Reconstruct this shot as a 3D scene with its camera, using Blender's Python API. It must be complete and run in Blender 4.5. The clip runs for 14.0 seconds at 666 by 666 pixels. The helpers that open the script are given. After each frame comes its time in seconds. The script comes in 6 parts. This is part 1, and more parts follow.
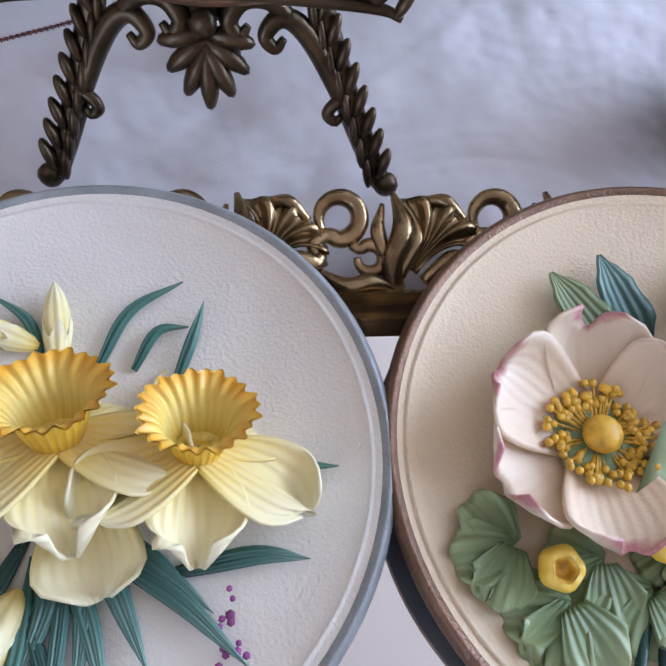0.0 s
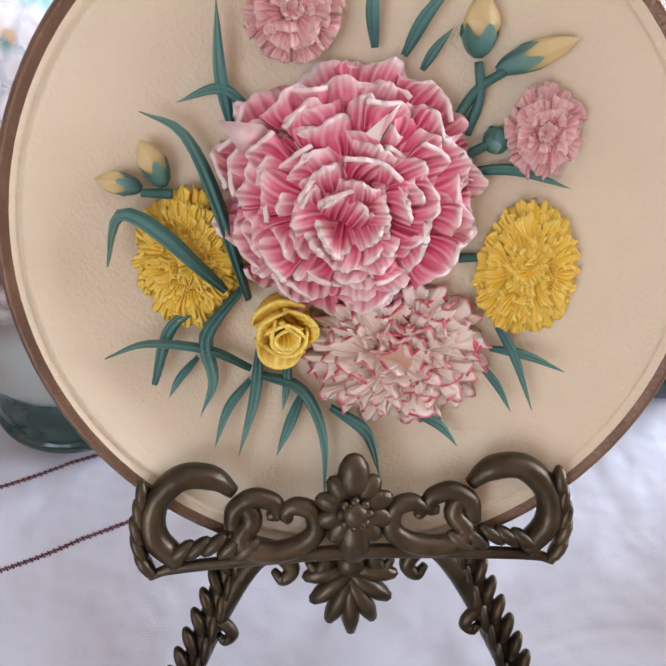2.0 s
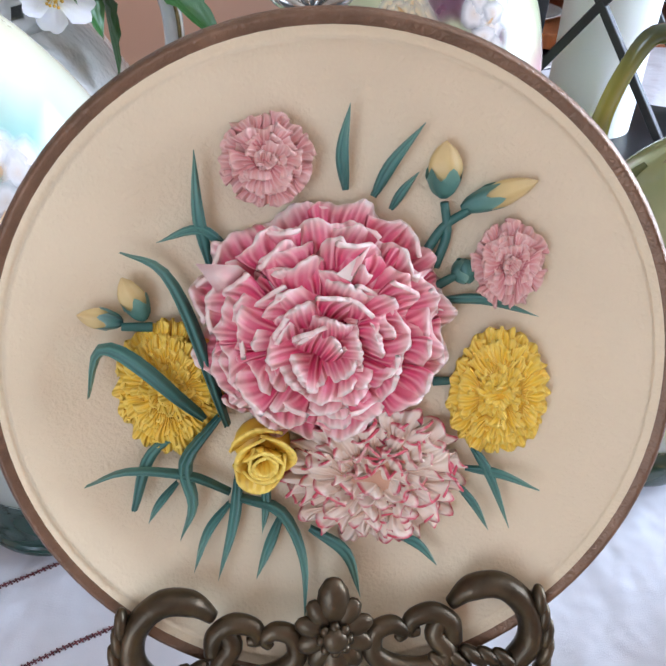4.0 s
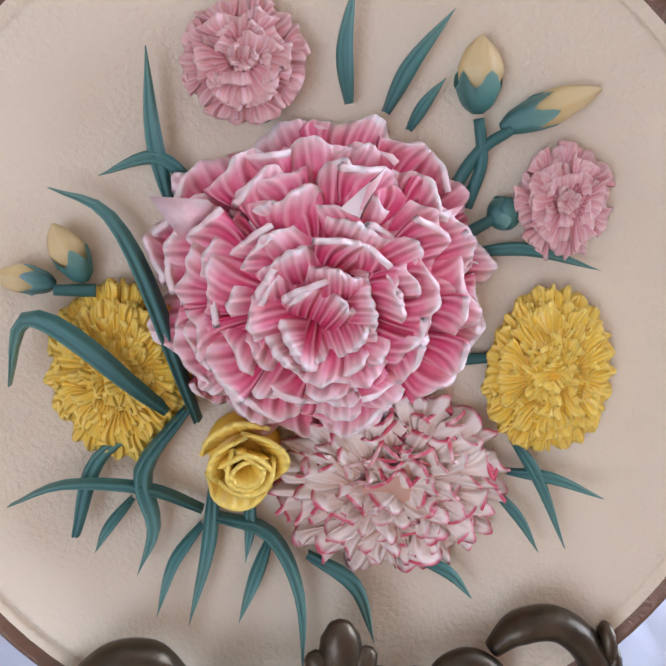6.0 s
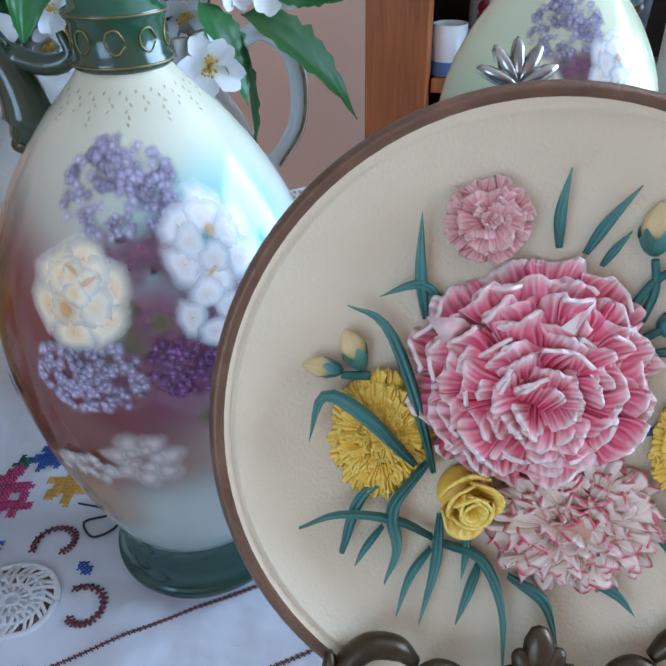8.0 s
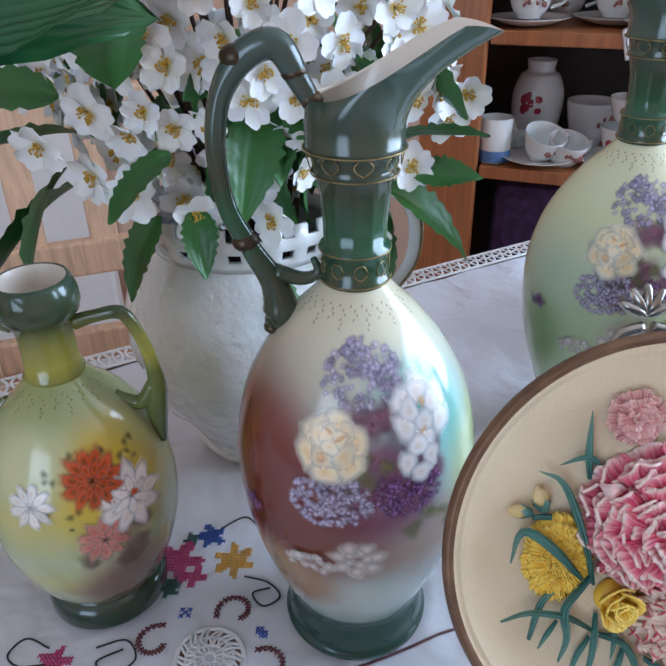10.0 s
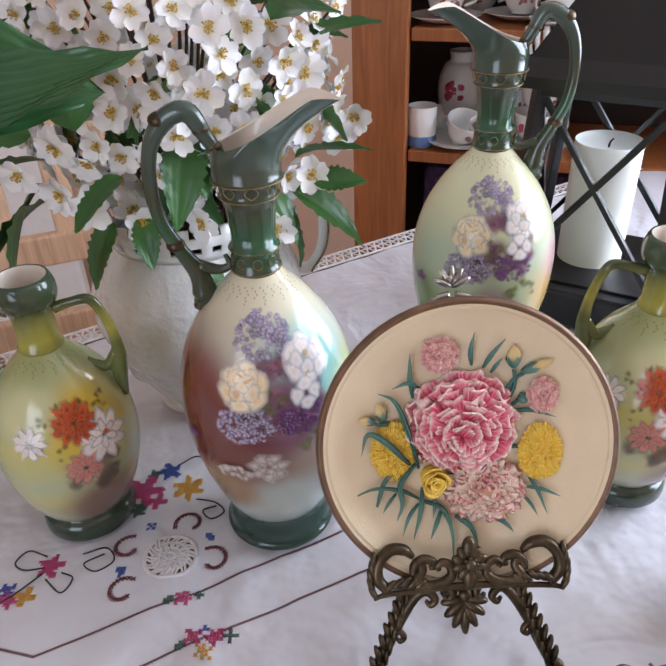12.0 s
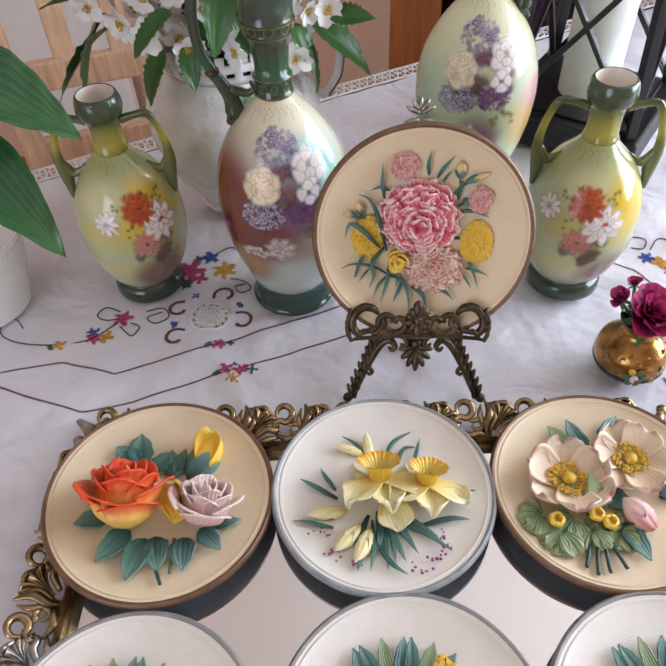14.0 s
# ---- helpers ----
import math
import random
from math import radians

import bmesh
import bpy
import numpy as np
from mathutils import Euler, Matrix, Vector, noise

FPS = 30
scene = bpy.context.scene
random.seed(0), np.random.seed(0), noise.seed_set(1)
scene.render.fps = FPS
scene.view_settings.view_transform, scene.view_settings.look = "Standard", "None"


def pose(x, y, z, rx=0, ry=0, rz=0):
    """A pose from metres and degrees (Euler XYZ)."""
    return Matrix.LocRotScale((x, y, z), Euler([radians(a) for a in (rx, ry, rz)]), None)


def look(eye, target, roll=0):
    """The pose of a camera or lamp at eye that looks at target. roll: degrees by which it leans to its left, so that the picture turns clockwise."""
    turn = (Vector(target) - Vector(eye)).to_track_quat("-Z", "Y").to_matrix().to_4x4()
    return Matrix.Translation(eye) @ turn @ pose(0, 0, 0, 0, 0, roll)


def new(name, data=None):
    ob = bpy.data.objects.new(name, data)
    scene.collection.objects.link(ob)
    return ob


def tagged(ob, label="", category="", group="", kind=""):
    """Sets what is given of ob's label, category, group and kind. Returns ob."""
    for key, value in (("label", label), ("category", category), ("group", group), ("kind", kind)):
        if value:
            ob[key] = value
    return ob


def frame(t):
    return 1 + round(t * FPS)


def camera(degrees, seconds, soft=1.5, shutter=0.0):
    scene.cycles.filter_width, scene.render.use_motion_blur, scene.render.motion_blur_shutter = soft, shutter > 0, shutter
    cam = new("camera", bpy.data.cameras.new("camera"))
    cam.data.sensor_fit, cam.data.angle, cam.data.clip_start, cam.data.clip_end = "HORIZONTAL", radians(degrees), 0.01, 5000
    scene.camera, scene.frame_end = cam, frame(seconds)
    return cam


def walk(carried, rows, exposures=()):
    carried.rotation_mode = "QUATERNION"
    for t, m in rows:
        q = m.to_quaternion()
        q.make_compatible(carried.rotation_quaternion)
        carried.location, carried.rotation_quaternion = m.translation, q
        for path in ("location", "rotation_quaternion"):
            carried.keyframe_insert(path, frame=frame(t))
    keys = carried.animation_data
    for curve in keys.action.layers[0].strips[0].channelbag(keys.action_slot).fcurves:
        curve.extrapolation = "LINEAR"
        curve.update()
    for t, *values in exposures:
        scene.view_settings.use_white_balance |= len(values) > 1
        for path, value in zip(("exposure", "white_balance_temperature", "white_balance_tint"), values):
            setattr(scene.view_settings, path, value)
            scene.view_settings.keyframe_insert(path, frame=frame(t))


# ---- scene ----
cam = camera(51.5, 14.0, soft=1.9)
PATH = [
    (0, (0.008, -0.001, 0.24), (0.071, 0.776, -1.602), 6.3),
    (0.5, (-0.031, 0.007, 0.243), (-0.028, 0.906, -1.543), 1.6),
    (1, (-0.047, 0.022, 0.259), (-0.077, 1.153, -1.391), -0.4),
    (1.5, (-0.045, 0.037, 0.268), (-0.031, 1.394, -1.201), -0.3),
    (2, (-0.043, 0.062, 0.283), (0.015, 1.534, -1.07), 0.7),
    (2.5, (-0.042, 0.075, 0.288), (0.02, 1.61, -0.993), 1.1),
    (3, (-0.037, 0.068, 0.298), (-0.022, 1.66, -0.912), 0.0),
    (3.5, (-0.035, 0.064, 0.304), (0.004, 1.653, -0.91), 0.4),
    (3.7, (-0.036, 0.066, 0.304), (0.021, 1.641, -0.927), 0.4),
    (5.8, (-0.043, 0.1, 0.262), (0.113, 1.714, -0.908), 0.5),
    (6, (-0.04, 0.101, 0.262), (0.085, 1.713, -0.915), 0.3),
    (6.5, (-0.035, 0.103, 0.263), (0.073, 1.699, -0.938), 0.4),
    (7, (-0.036, 0.1, 0.263), (0.01, 1.719, -0.91), -0.5),
    (7.5, (-0.062, 0.086, 0.282), (-0.059, 1.747, -0.833), -1.2),
    (8, (-0.089, 0.064, 0.308), (-0.12, 1.728, -0.801), -1.3),
    (8.5, (-0.128, 0.051, 0.336), (-0.202, 1.745, -0.724), -1.5),
    (8.7, (-0.141, 0.049, 0.342), (-0.233, 1.752, -0.702), -1.6),
    (10.8, (-0.169, -0.028, 0.432), (-0.2, 1.716, -0.547), -1.2),
    (11, (-0.156, -0.036, 0.432), (-0.173, 1.72, -0.527), -1.4),
    (11.5, (-0.137, -0.071, 0.461), (-0.124, 1.667, -0.529), -1.6),
    (12, (-0.119, -0.119, 0.481), (-0.102, 1.561, -0.604), -2.1),
    (12.5, (-0.106, -0.16, 0.51), (-0.103, 1.463, -0.658), -1.6),
    (13, (-0.087, -0.196, 0.529), (-0.109, 1.357, -0.731), -1.3),
    (13.5, (-0.077, -0.239, 0.548), (-0.157, 1.209, -0.829), -2.2),
    (14, (-0.072, -0.273, 0.565), (-0.191, 1.093, -0.891), -2.9),
]
EXPOSURES = [(0.0, -0.53, 5550, 18), (1.0, -0.48, 5700, 18), (1.6, -0.2, 5900, 18), (3.0, 0.02, 6100, 13), (3.7, -0.02, 5800, 12), (6.0, -0.1, 5400, 18), (7.5, 0.03, 5000, 9), (8.5, -0.52, 4700, 3), (11.0, -0.2, 5900, 14), (12.5, -0.3, 6200, 17), (14.0, -0.34, 6300, 16)]
walk(cam, [(t, look(eye, target, roll)) for t, eye, target, roll in PATH], EXPOSURES)

# ---- world and light ----
world = bpy.data.worlds.new("sky")
scene.world = world
world.use_nodes = True
wn = world.node_tree.nodes
sky = wn.new("ShaderNodeTexSky")
sky.sky_type, sky.sun_disc = "NISHITA", False
sky.sun_elevation, sky.sun_rotation = radians(40), radians(120)
world.node_tree.links.new(sky.outputs[0], wn["Background"].inputs[0])
wn["Background"].inputs[1].default_value = 0.12


def window_light(name, at, target, w, h, power, colour):
    lamp = bpy.data.lights.new(name, "AREA")
    lamp.shape, lamp.size, lamp.size_y = "RECTANGLE", w, h
    lamp.energy, lamp.color = power, colour
    ob = new(name, lamp)
    ob.matrix_world = look(at, target)
    return ob


window_light("window_light", (2.15, 0.75, 0.75), (0.0, 0.55, 0.35), 2.0, 1.5, 122, (0.80, 0.90, 1.0))
# unseen fill lamp, added front left to brighten the plate faces; no door there
window_light("front_fill_light", (-1.5, -2.3, 0.6), (-0.5, 0.3, 0.2), 1.3, 1.9, 36, (0.86, 0.93, 1.0))

# ---- materials ----
def mat(name, colour=(0.8, 0.8, 0.8), rough=0.5, metal=0.0, coat=0.0, noise_scale=0.0, vary=0.0, bump=0.0, bump_scale=200.0):
    m = bpy.data.materials.new(name)
    m.use_nodes = True
    nt = m.node_tree
    b = nt.nodes["Principled BSDF"]
    b.inputs["Base Color"].default_value = (*colour, 1)
    b.inputs["Roughness"].default_value = rough
    b.inputs["Metallic"].default_value = metal
    b.inputs["Coat Weight"].default_value = coat
    b.inputs["Coat Roughness"].default_value = 0.12
    if vary:
        tint(m, noise_scale, vary)
    if bump:
        relief(m, bump_scale, bump)
    return m


def N(m, kind, **values):
    n = m.node_tree.nodes.new(kind)
    for key, value in values.items():
        n.inputs[key].default_value = value
    return n


def L(m, a, b):
    m.node_tree.links.new(a, b)


def bsdf(m):
    return m.node_tree.nodes["Principled BSDF"]


def ramp(m, stops, fac):
    n = m.node_tree.nodes.new("ShaderNodeValToRGB")
    e = n.color_ramp.elements
    while len(e) < len(stops):
        e.new(0.5)
    for el, (p, c) in zip(e, stops):
        el.position, el.color = p, (*c, 1)
    L(m, fac, n.inputs[0])
    return n


def coords(m, which="Object"):
    n = m.node_tree.nodes.new("ShaderNodeTexCoord")
    return n.outputs[which]


def noise_out(m, scale, detail=4, which="Object"):
    n = N(m, "ShaderNodeTexNoise", Scale=scale, Detail=detail)
    L(m, coords(m, which), n.inputs["Vector"])
    return n.outputs["Fac"]


def mix(m, kind, a, b, fac):
    n = m.node_tree.nodes.new("ShaderNodeMix")
    n.data_type, n.blend_type = "RGBA", kind
    for value, sock in ((fac, n.inputs[0]), (a, n.inputs[6]), (b, n.inputs[7])):
        if isinstance(value, (int, float)):
            sock.default_value = value
        elif isinstance(value, tuple):
            sock.default_value = (*value, 1)
        else:
            L(m, value, sock)
    return n.outputs[2]


def tint(m, scale, amount):
    b = bsdf(m)
    sock = b.inputs["Base Color"]
    src = sock.links[0].from_socket if sock.links else tuple(sock.default_value)[:3]
    r = ramp(m, [(0.3, (1 - amount,) * 3), (0.7, (1 + amount * 0.4,) * 3)], noise_out(m, scale))
    L(m, mix(m, "MULTIPLY", src, r.outputs[0], 1.0), sock)


def relief(m, scale, strength, dist=0.001, src=None):
    b = N(m, "ShaderNodeBump", Strength=strength, Distance=dist)
    L(m, src or noise_out(m, scale, 3), b.inputs["Height"])
    sock = bsdf(m).inputs["Normal"]
    if sock.links:
        L(m, sock.links[0].from_socket, b.inputs["Normal"])
    L(m, b.outputs[0], sock)


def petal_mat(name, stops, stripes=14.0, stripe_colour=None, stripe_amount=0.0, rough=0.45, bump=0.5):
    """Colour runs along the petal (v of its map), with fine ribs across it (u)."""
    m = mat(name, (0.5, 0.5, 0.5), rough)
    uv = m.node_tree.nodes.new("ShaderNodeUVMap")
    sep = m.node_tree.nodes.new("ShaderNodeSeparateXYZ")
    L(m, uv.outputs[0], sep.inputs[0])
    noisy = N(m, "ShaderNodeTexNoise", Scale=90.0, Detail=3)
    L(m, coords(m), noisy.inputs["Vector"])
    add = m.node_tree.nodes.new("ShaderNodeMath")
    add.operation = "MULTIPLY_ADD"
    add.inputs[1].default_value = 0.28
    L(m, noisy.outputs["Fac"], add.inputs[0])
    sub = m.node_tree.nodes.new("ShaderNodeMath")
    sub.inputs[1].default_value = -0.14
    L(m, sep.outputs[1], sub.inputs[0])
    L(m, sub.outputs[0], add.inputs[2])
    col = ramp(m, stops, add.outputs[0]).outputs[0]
    w = m.node_tree.nodes.new("ShaderNodeMath")
    w.operation = "MULTIPLY"
    w.inputs[1].default_value = stripes * 6.283
    L(m, sep.outputs[0], w.inputs[0])
    s = m.node_tree.nodes.new("ShaderNodeMath")
    s.operation = "SINE"
    L(m, w.outputs[0], s.inputs[0])
    if stripe_colour:
        k = m.node_tree.nodes.new("ShaderNodeMapRange")
        k.inputs[1].default_value, k.inputs[2].default_value = 0.2, 1.0
        k.inputs[4].default_value = stripe_amount
        L(m, s.outputs[0], k.inputs[0])
        col = mix(m, "MIX", col, stripe_colour, k.outputs[0])
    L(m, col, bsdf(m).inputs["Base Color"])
    relief(m, 0, bump, 0.0006, s.outputs[0])
    relief(m, 900.0, 0.25, 0.0004)
    return m


cloth = mat("white_linen", (0.72, 0.72, 0.77), 0.9)
tint(cloth, 6.0, 0.05)
crease = N(cloth, "ShaderNodeTexNoise", Scale=5.0, Detail=3, Distortion=1.6)
L(cloth, coords(cloth), crease.inputs["Vector"])
ridge = ramp(cloth, [(0.34, (0, 0, 0)), (0.5, (1, 1, 1)), (0.66, (0, 0, 0))], crease.outputs["Fac"])
for node in cloth.node_tree.nodes:
    if node.type == "VALTORGB":
        node.color_ramp.interpolation = "B_SPLINE"
relief(cloth, 0, 0.55, 0.008, ridge.outputs[0])
relief(cloth, 16.0, 0.7, 0.012)
relief(cloth, 1600.0, 0.35, 0.0004)
plate_cream = mat("cream_bisque", (0.76, 0.63, 0.43), 0.5)
# dark grey puts the shade under the plates, seen in the mirror, into the colour
plate_under = mat("shade_grey_underside", (0.17, 0.185, 0.21), 0.5, 0, 0, 60.0, 0.15)
plate_ivory = mat("ivory_bisque", (0.8, 0.77, 0.7), 0.5)
for m in (plate_cream, plate_ivory):
    tint(m, 25.0, 0.06)
    relief(m, 800.0, 0.6, 0.0007)
    relief(m, 220.0, 0.12, 0.001)
rim_brown = mat("bronze_brown_rim", (0.2, 0.115, 0.068), 0.36, 0.45)
rim_blue = mat("slate_blue_rim", (0.34, 0.37, 0.38), 0.42, 0.2)
rim_grey = mat("pewter_grey_rim", (0.3, 0.3, 0.29), 0.42, 0.3)
for m in (rim_brown, rim_blue, rim_grey):
    tint(m, 60.0, 0.3)
    relief(m, 900.0, 0.6, 0.0007)
bronze = mat("aged_brass", (0.098, 0.072, 0.043), 0.36, 0.75)
tint(bronze, 90.0, 0.5)
relief(bronze, 500.0, 0.3, 0.0006)
gilt = mat("antique_gilt", (0.4, 0.29, 0.155), 0.24, 0.9)
tint(gilt, 70.0, 0.6)
relief(gilt, 420.0, 0.35, 0.0008)
silvered = mat("worn_silvered_metal", (0.42, 0.4, 0.36), 0.25, 0.95)
tint(silvered, 80.0, 0.5)
mirror_glass = mat("mirror", (0.9, 0.9, 0.9), 0.02, 1.0)
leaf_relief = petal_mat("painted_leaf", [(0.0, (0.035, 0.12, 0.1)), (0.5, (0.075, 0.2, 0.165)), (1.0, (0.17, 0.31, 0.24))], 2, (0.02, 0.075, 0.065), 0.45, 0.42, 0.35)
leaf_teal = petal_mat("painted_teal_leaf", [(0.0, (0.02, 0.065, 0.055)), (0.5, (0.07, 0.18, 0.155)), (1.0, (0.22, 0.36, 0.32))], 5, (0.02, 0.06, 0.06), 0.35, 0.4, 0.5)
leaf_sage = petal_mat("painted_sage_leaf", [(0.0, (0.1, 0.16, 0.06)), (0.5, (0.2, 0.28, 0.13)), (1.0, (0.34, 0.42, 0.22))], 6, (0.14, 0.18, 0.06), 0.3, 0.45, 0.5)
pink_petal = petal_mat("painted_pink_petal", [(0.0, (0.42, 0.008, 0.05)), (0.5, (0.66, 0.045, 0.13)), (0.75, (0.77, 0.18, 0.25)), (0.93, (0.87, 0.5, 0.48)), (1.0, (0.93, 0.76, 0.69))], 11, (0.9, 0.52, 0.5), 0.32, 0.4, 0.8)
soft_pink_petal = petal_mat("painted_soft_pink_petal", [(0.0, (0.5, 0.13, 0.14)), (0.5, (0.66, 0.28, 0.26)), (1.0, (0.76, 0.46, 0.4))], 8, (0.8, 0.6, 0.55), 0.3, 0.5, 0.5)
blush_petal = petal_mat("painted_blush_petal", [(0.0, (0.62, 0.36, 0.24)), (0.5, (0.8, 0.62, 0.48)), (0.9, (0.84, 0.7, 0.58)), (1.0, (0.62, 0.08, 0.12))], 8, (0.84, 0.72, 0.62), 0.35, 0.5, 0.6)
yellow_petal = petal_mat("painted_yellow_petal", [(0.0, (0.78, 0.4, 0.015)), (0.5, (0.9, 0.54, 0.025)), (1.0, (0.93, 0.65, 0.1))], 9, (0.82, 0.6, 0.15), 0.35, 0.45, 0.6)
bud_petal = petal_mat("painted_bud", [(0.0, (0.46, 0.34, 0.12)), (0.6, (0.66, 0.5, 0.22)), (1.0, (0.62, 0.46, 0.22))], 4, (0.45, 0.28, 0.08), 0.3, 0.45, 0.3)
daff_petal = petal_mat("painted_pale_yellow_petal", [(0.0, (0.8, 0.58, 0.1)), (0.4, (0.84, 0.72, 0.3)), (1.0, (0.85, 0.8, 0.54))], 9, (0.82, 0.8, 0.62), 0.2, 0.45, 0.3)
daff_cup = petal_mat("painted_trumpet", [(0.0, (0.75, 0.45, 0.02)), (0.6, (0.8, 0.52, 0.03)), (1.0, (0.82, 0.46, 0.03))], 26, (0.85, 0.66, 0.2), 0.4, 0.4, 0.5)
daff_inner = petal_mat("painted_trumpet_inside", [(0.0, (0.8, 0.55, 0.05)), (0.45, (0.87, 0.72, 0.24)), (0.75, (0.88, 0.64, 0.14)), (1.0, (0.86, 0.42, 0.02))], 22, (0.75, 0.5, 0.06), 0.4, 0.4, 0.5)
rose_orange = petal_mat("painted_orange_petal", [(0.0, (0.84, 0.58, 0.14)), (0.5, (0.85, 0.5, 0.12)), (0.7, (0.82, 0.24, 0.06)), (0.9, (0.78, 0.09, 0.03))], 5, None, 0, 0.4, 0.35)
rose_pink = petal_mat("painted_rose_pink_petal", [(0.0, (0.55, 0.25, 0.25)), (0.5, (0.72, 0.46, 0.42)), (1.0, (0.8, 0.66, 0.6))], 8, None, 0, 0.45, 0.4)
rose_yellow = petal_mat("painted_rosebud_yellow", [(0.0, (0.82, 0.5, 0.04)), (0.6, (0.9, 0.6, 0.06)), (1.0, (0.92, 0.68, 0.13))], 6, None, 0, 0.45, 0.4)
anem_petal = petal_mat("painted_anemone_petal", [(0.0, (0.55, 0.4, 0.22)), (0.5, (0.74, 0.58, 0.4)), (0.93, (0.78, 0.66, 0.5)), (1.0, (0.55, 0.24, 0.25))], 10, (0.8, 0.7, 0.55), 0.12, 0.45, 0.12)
stamen_gold = mat("painted_stamen", (0.75, 0.45, 0.04), 0.45, 0, 0, 300.0, 0.4)
purple_dot = mat("painted_purple", (0.3, 0.07, 0.25), 0.5, 0, 0, 200.0, 0.4)
wood_orange = mat("orange_pine", (0.42, 0.15, 0.045), 0.4, 0, 0.2)
wood_pale = mat("pale_beech", (0.62, 0.4, 0.25), 0.45)
for m, sc in ((wood_orange, 5.0), (wood_pale, 7.0)):
    n = N(m, "ShaderNodeTexNoise", Scale=sc, Detail=6, Distortion=1.2)
    mp = m.node_tree.nodes.new("ShaderNodeMapping")
    mp.inputs["Scale"].default_value = (14, 14, 1)
    L(m, coords(m), mp.inputs[0])
    L(m, mp.outputs[0], n.inputs["Vector"])
    c = bsdf(m).inputs["Base Color"]
    r = ramp(m, [(0.3, (0.72,) * 3), (0.7, (1.1,) * 3)], n.outputs["Fac"])
    L(m, mix(m, "MULTIPLY", tuple(c.default_value)[:3], r.outputs[0], 1.0), c)
lantern_black = mat("black_painted_metal", (0.004, 0.004, 0.005), 0.42, 0, 0.0, 40.0, 0.3)
wax = mat("white_wax", (0.78, 0.8, 0.74), 0.45, 0, 0, 20.0, 0.05)
bsdf(wax).inputs["Subsurface Weight"].default_value = 0.3
bsdf(wax).inputs["Subsurface Radius"].default_value = (0.02, 0.02, 0.015)
moulded_porcelain = mat("moulded_white_porcelain", (0.8, 0.8, 0.78), 0.18, 0, 0.5, 30.0, 0.04)
relief(moulded_porcelain, 85.0, 0.7, 0.006)
white_porcelain = mat("white_porcelain", (0.8, 0.8, 0.78), 0.18, 0, 0.5, 30.0, 0.04)
inner_cream = mat("cream_glaze", (0.78, 0.7, 0.6), 0.3, 0, 0.4, 20.0, 0.05)
wall_paint = mat("peach_wall_paint", (0.72, 0.5, 0.36), 0.85, 0, 0, 3.0, 0.06, 0.2, 300.0)
ceiling_paint = mat("cream_ceiling_paint", (0.8, 0.77, 0.7), 0.9, 0, 0, 2.0, 0.04)
floor_wood = mat("red_oak_floor", (0.36, 0.16, 0.08), 0.35, 0, 0.2, 4.0, 0.25)
purple_cloth = mat("purple_fabric", (0.05, 0.025, 0.09), 0.9, 0, 0, 60.0, 0.6)
# near-black brown for the bookcase back and the tray's backing board
dark_recess = mat("near_black_wood", (0.03, 0.018, 0.014), 0.6, 0, 0, 12.0, 0.3)
yellow_glaze = mat("yellow_glaze", (0.78, 0.62, 0.16), 0.2, 0, 0.5, 20.0, 0.05)
blue_glaze = mat("blue_glaze", (0.12, 0.25, 0.55), 0.25, 0, 0.4, 30.0, 0.2)
rose_glaze = mat("rose_red_print", (0.45, 0.04, 0.08), 0.25, 0, 0.4, 200.0, 0.5)
sprig_glaze = mat("floral_print", (0.4, 0.16, 0.14), 0.3, 0, 0.3, 400.0, 0.7)
gold_glaze = mat("gold_lustre", (0.45, 0.22, 0.05), 0.24, 0.8, 0.3, 90.0, 0.6, 0.2, 260.0)
gold_line = mat("worn_gold_line", (0.33, 0.24, 0.1), 0.35, 0.7, 0, 200.0, 0.4)
glass = mat("clear_glass", (1, 1, 1), 0.0)
bsdf(glass).inputs["Transmission Weight"].default_value = 1.0
bsdf(glass).inputs["IOR"].default_value = 1.02
thread_brown = mat("brown_thread", (0.17, 0.05, 0.06), 0.8, 0, 0, 300.0, 0.4)
thread_pink = mat("pink_thread", (0.62, 0.07, 0.22), 0.8, 0, 0, 300.0, 0.5)
thread_blue = mat("blue_thread", (0.06, 0.12, 0.45), 0.8, 0, 0, 300.0, 0.4)
thread_yellow = mat("yellow_thread", (0.75, 0.4, 0.06), 0.8, 0, 0, 300.0, 0.4)
thread_green = mat("green_thread", (0.05, 0.13, 0.1), 0.8, 0, 0, 300.0, 0.4)
thread_black = mat("black_thread", (0.03, 0.03, 0.035), 0.8)
lace_white = mat("white_crochet", (0.76, 0.74, 0.74), 0.9, 0, 0, 200.0, 0.1)
lace_hole = mat("shadowed_table_wood", (0.16, 0.09, 0.06), 0.7, 0, 0, 20.0, 0.3)
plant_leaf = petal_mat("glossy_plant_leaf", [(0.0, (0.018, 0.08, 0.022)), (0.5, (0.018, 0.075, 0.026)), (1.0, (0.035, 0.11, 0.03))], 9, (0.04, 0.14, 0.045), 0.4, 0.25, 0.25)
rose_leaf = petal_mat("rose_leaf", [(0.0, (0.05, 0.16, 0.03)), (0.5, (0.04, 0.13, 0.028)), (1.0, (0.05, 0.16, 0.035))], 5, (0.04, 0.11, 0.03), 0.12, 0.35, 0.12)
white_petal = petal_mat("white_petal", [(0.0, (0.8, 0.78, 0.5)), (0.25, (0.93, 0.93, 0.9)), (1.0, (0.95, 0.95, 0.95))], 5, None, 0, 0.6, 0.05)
for m, f in ((white_petal, 0.5), (rose_leaf, 0.1), (plant_leaf, 0.06)):
    bsdf(m).inputs["Subsurface Weight"].default_value = f
    bsdf(m).inputs["Subsurface Radius"].default_value = (0.004, 0.004, 0.003)
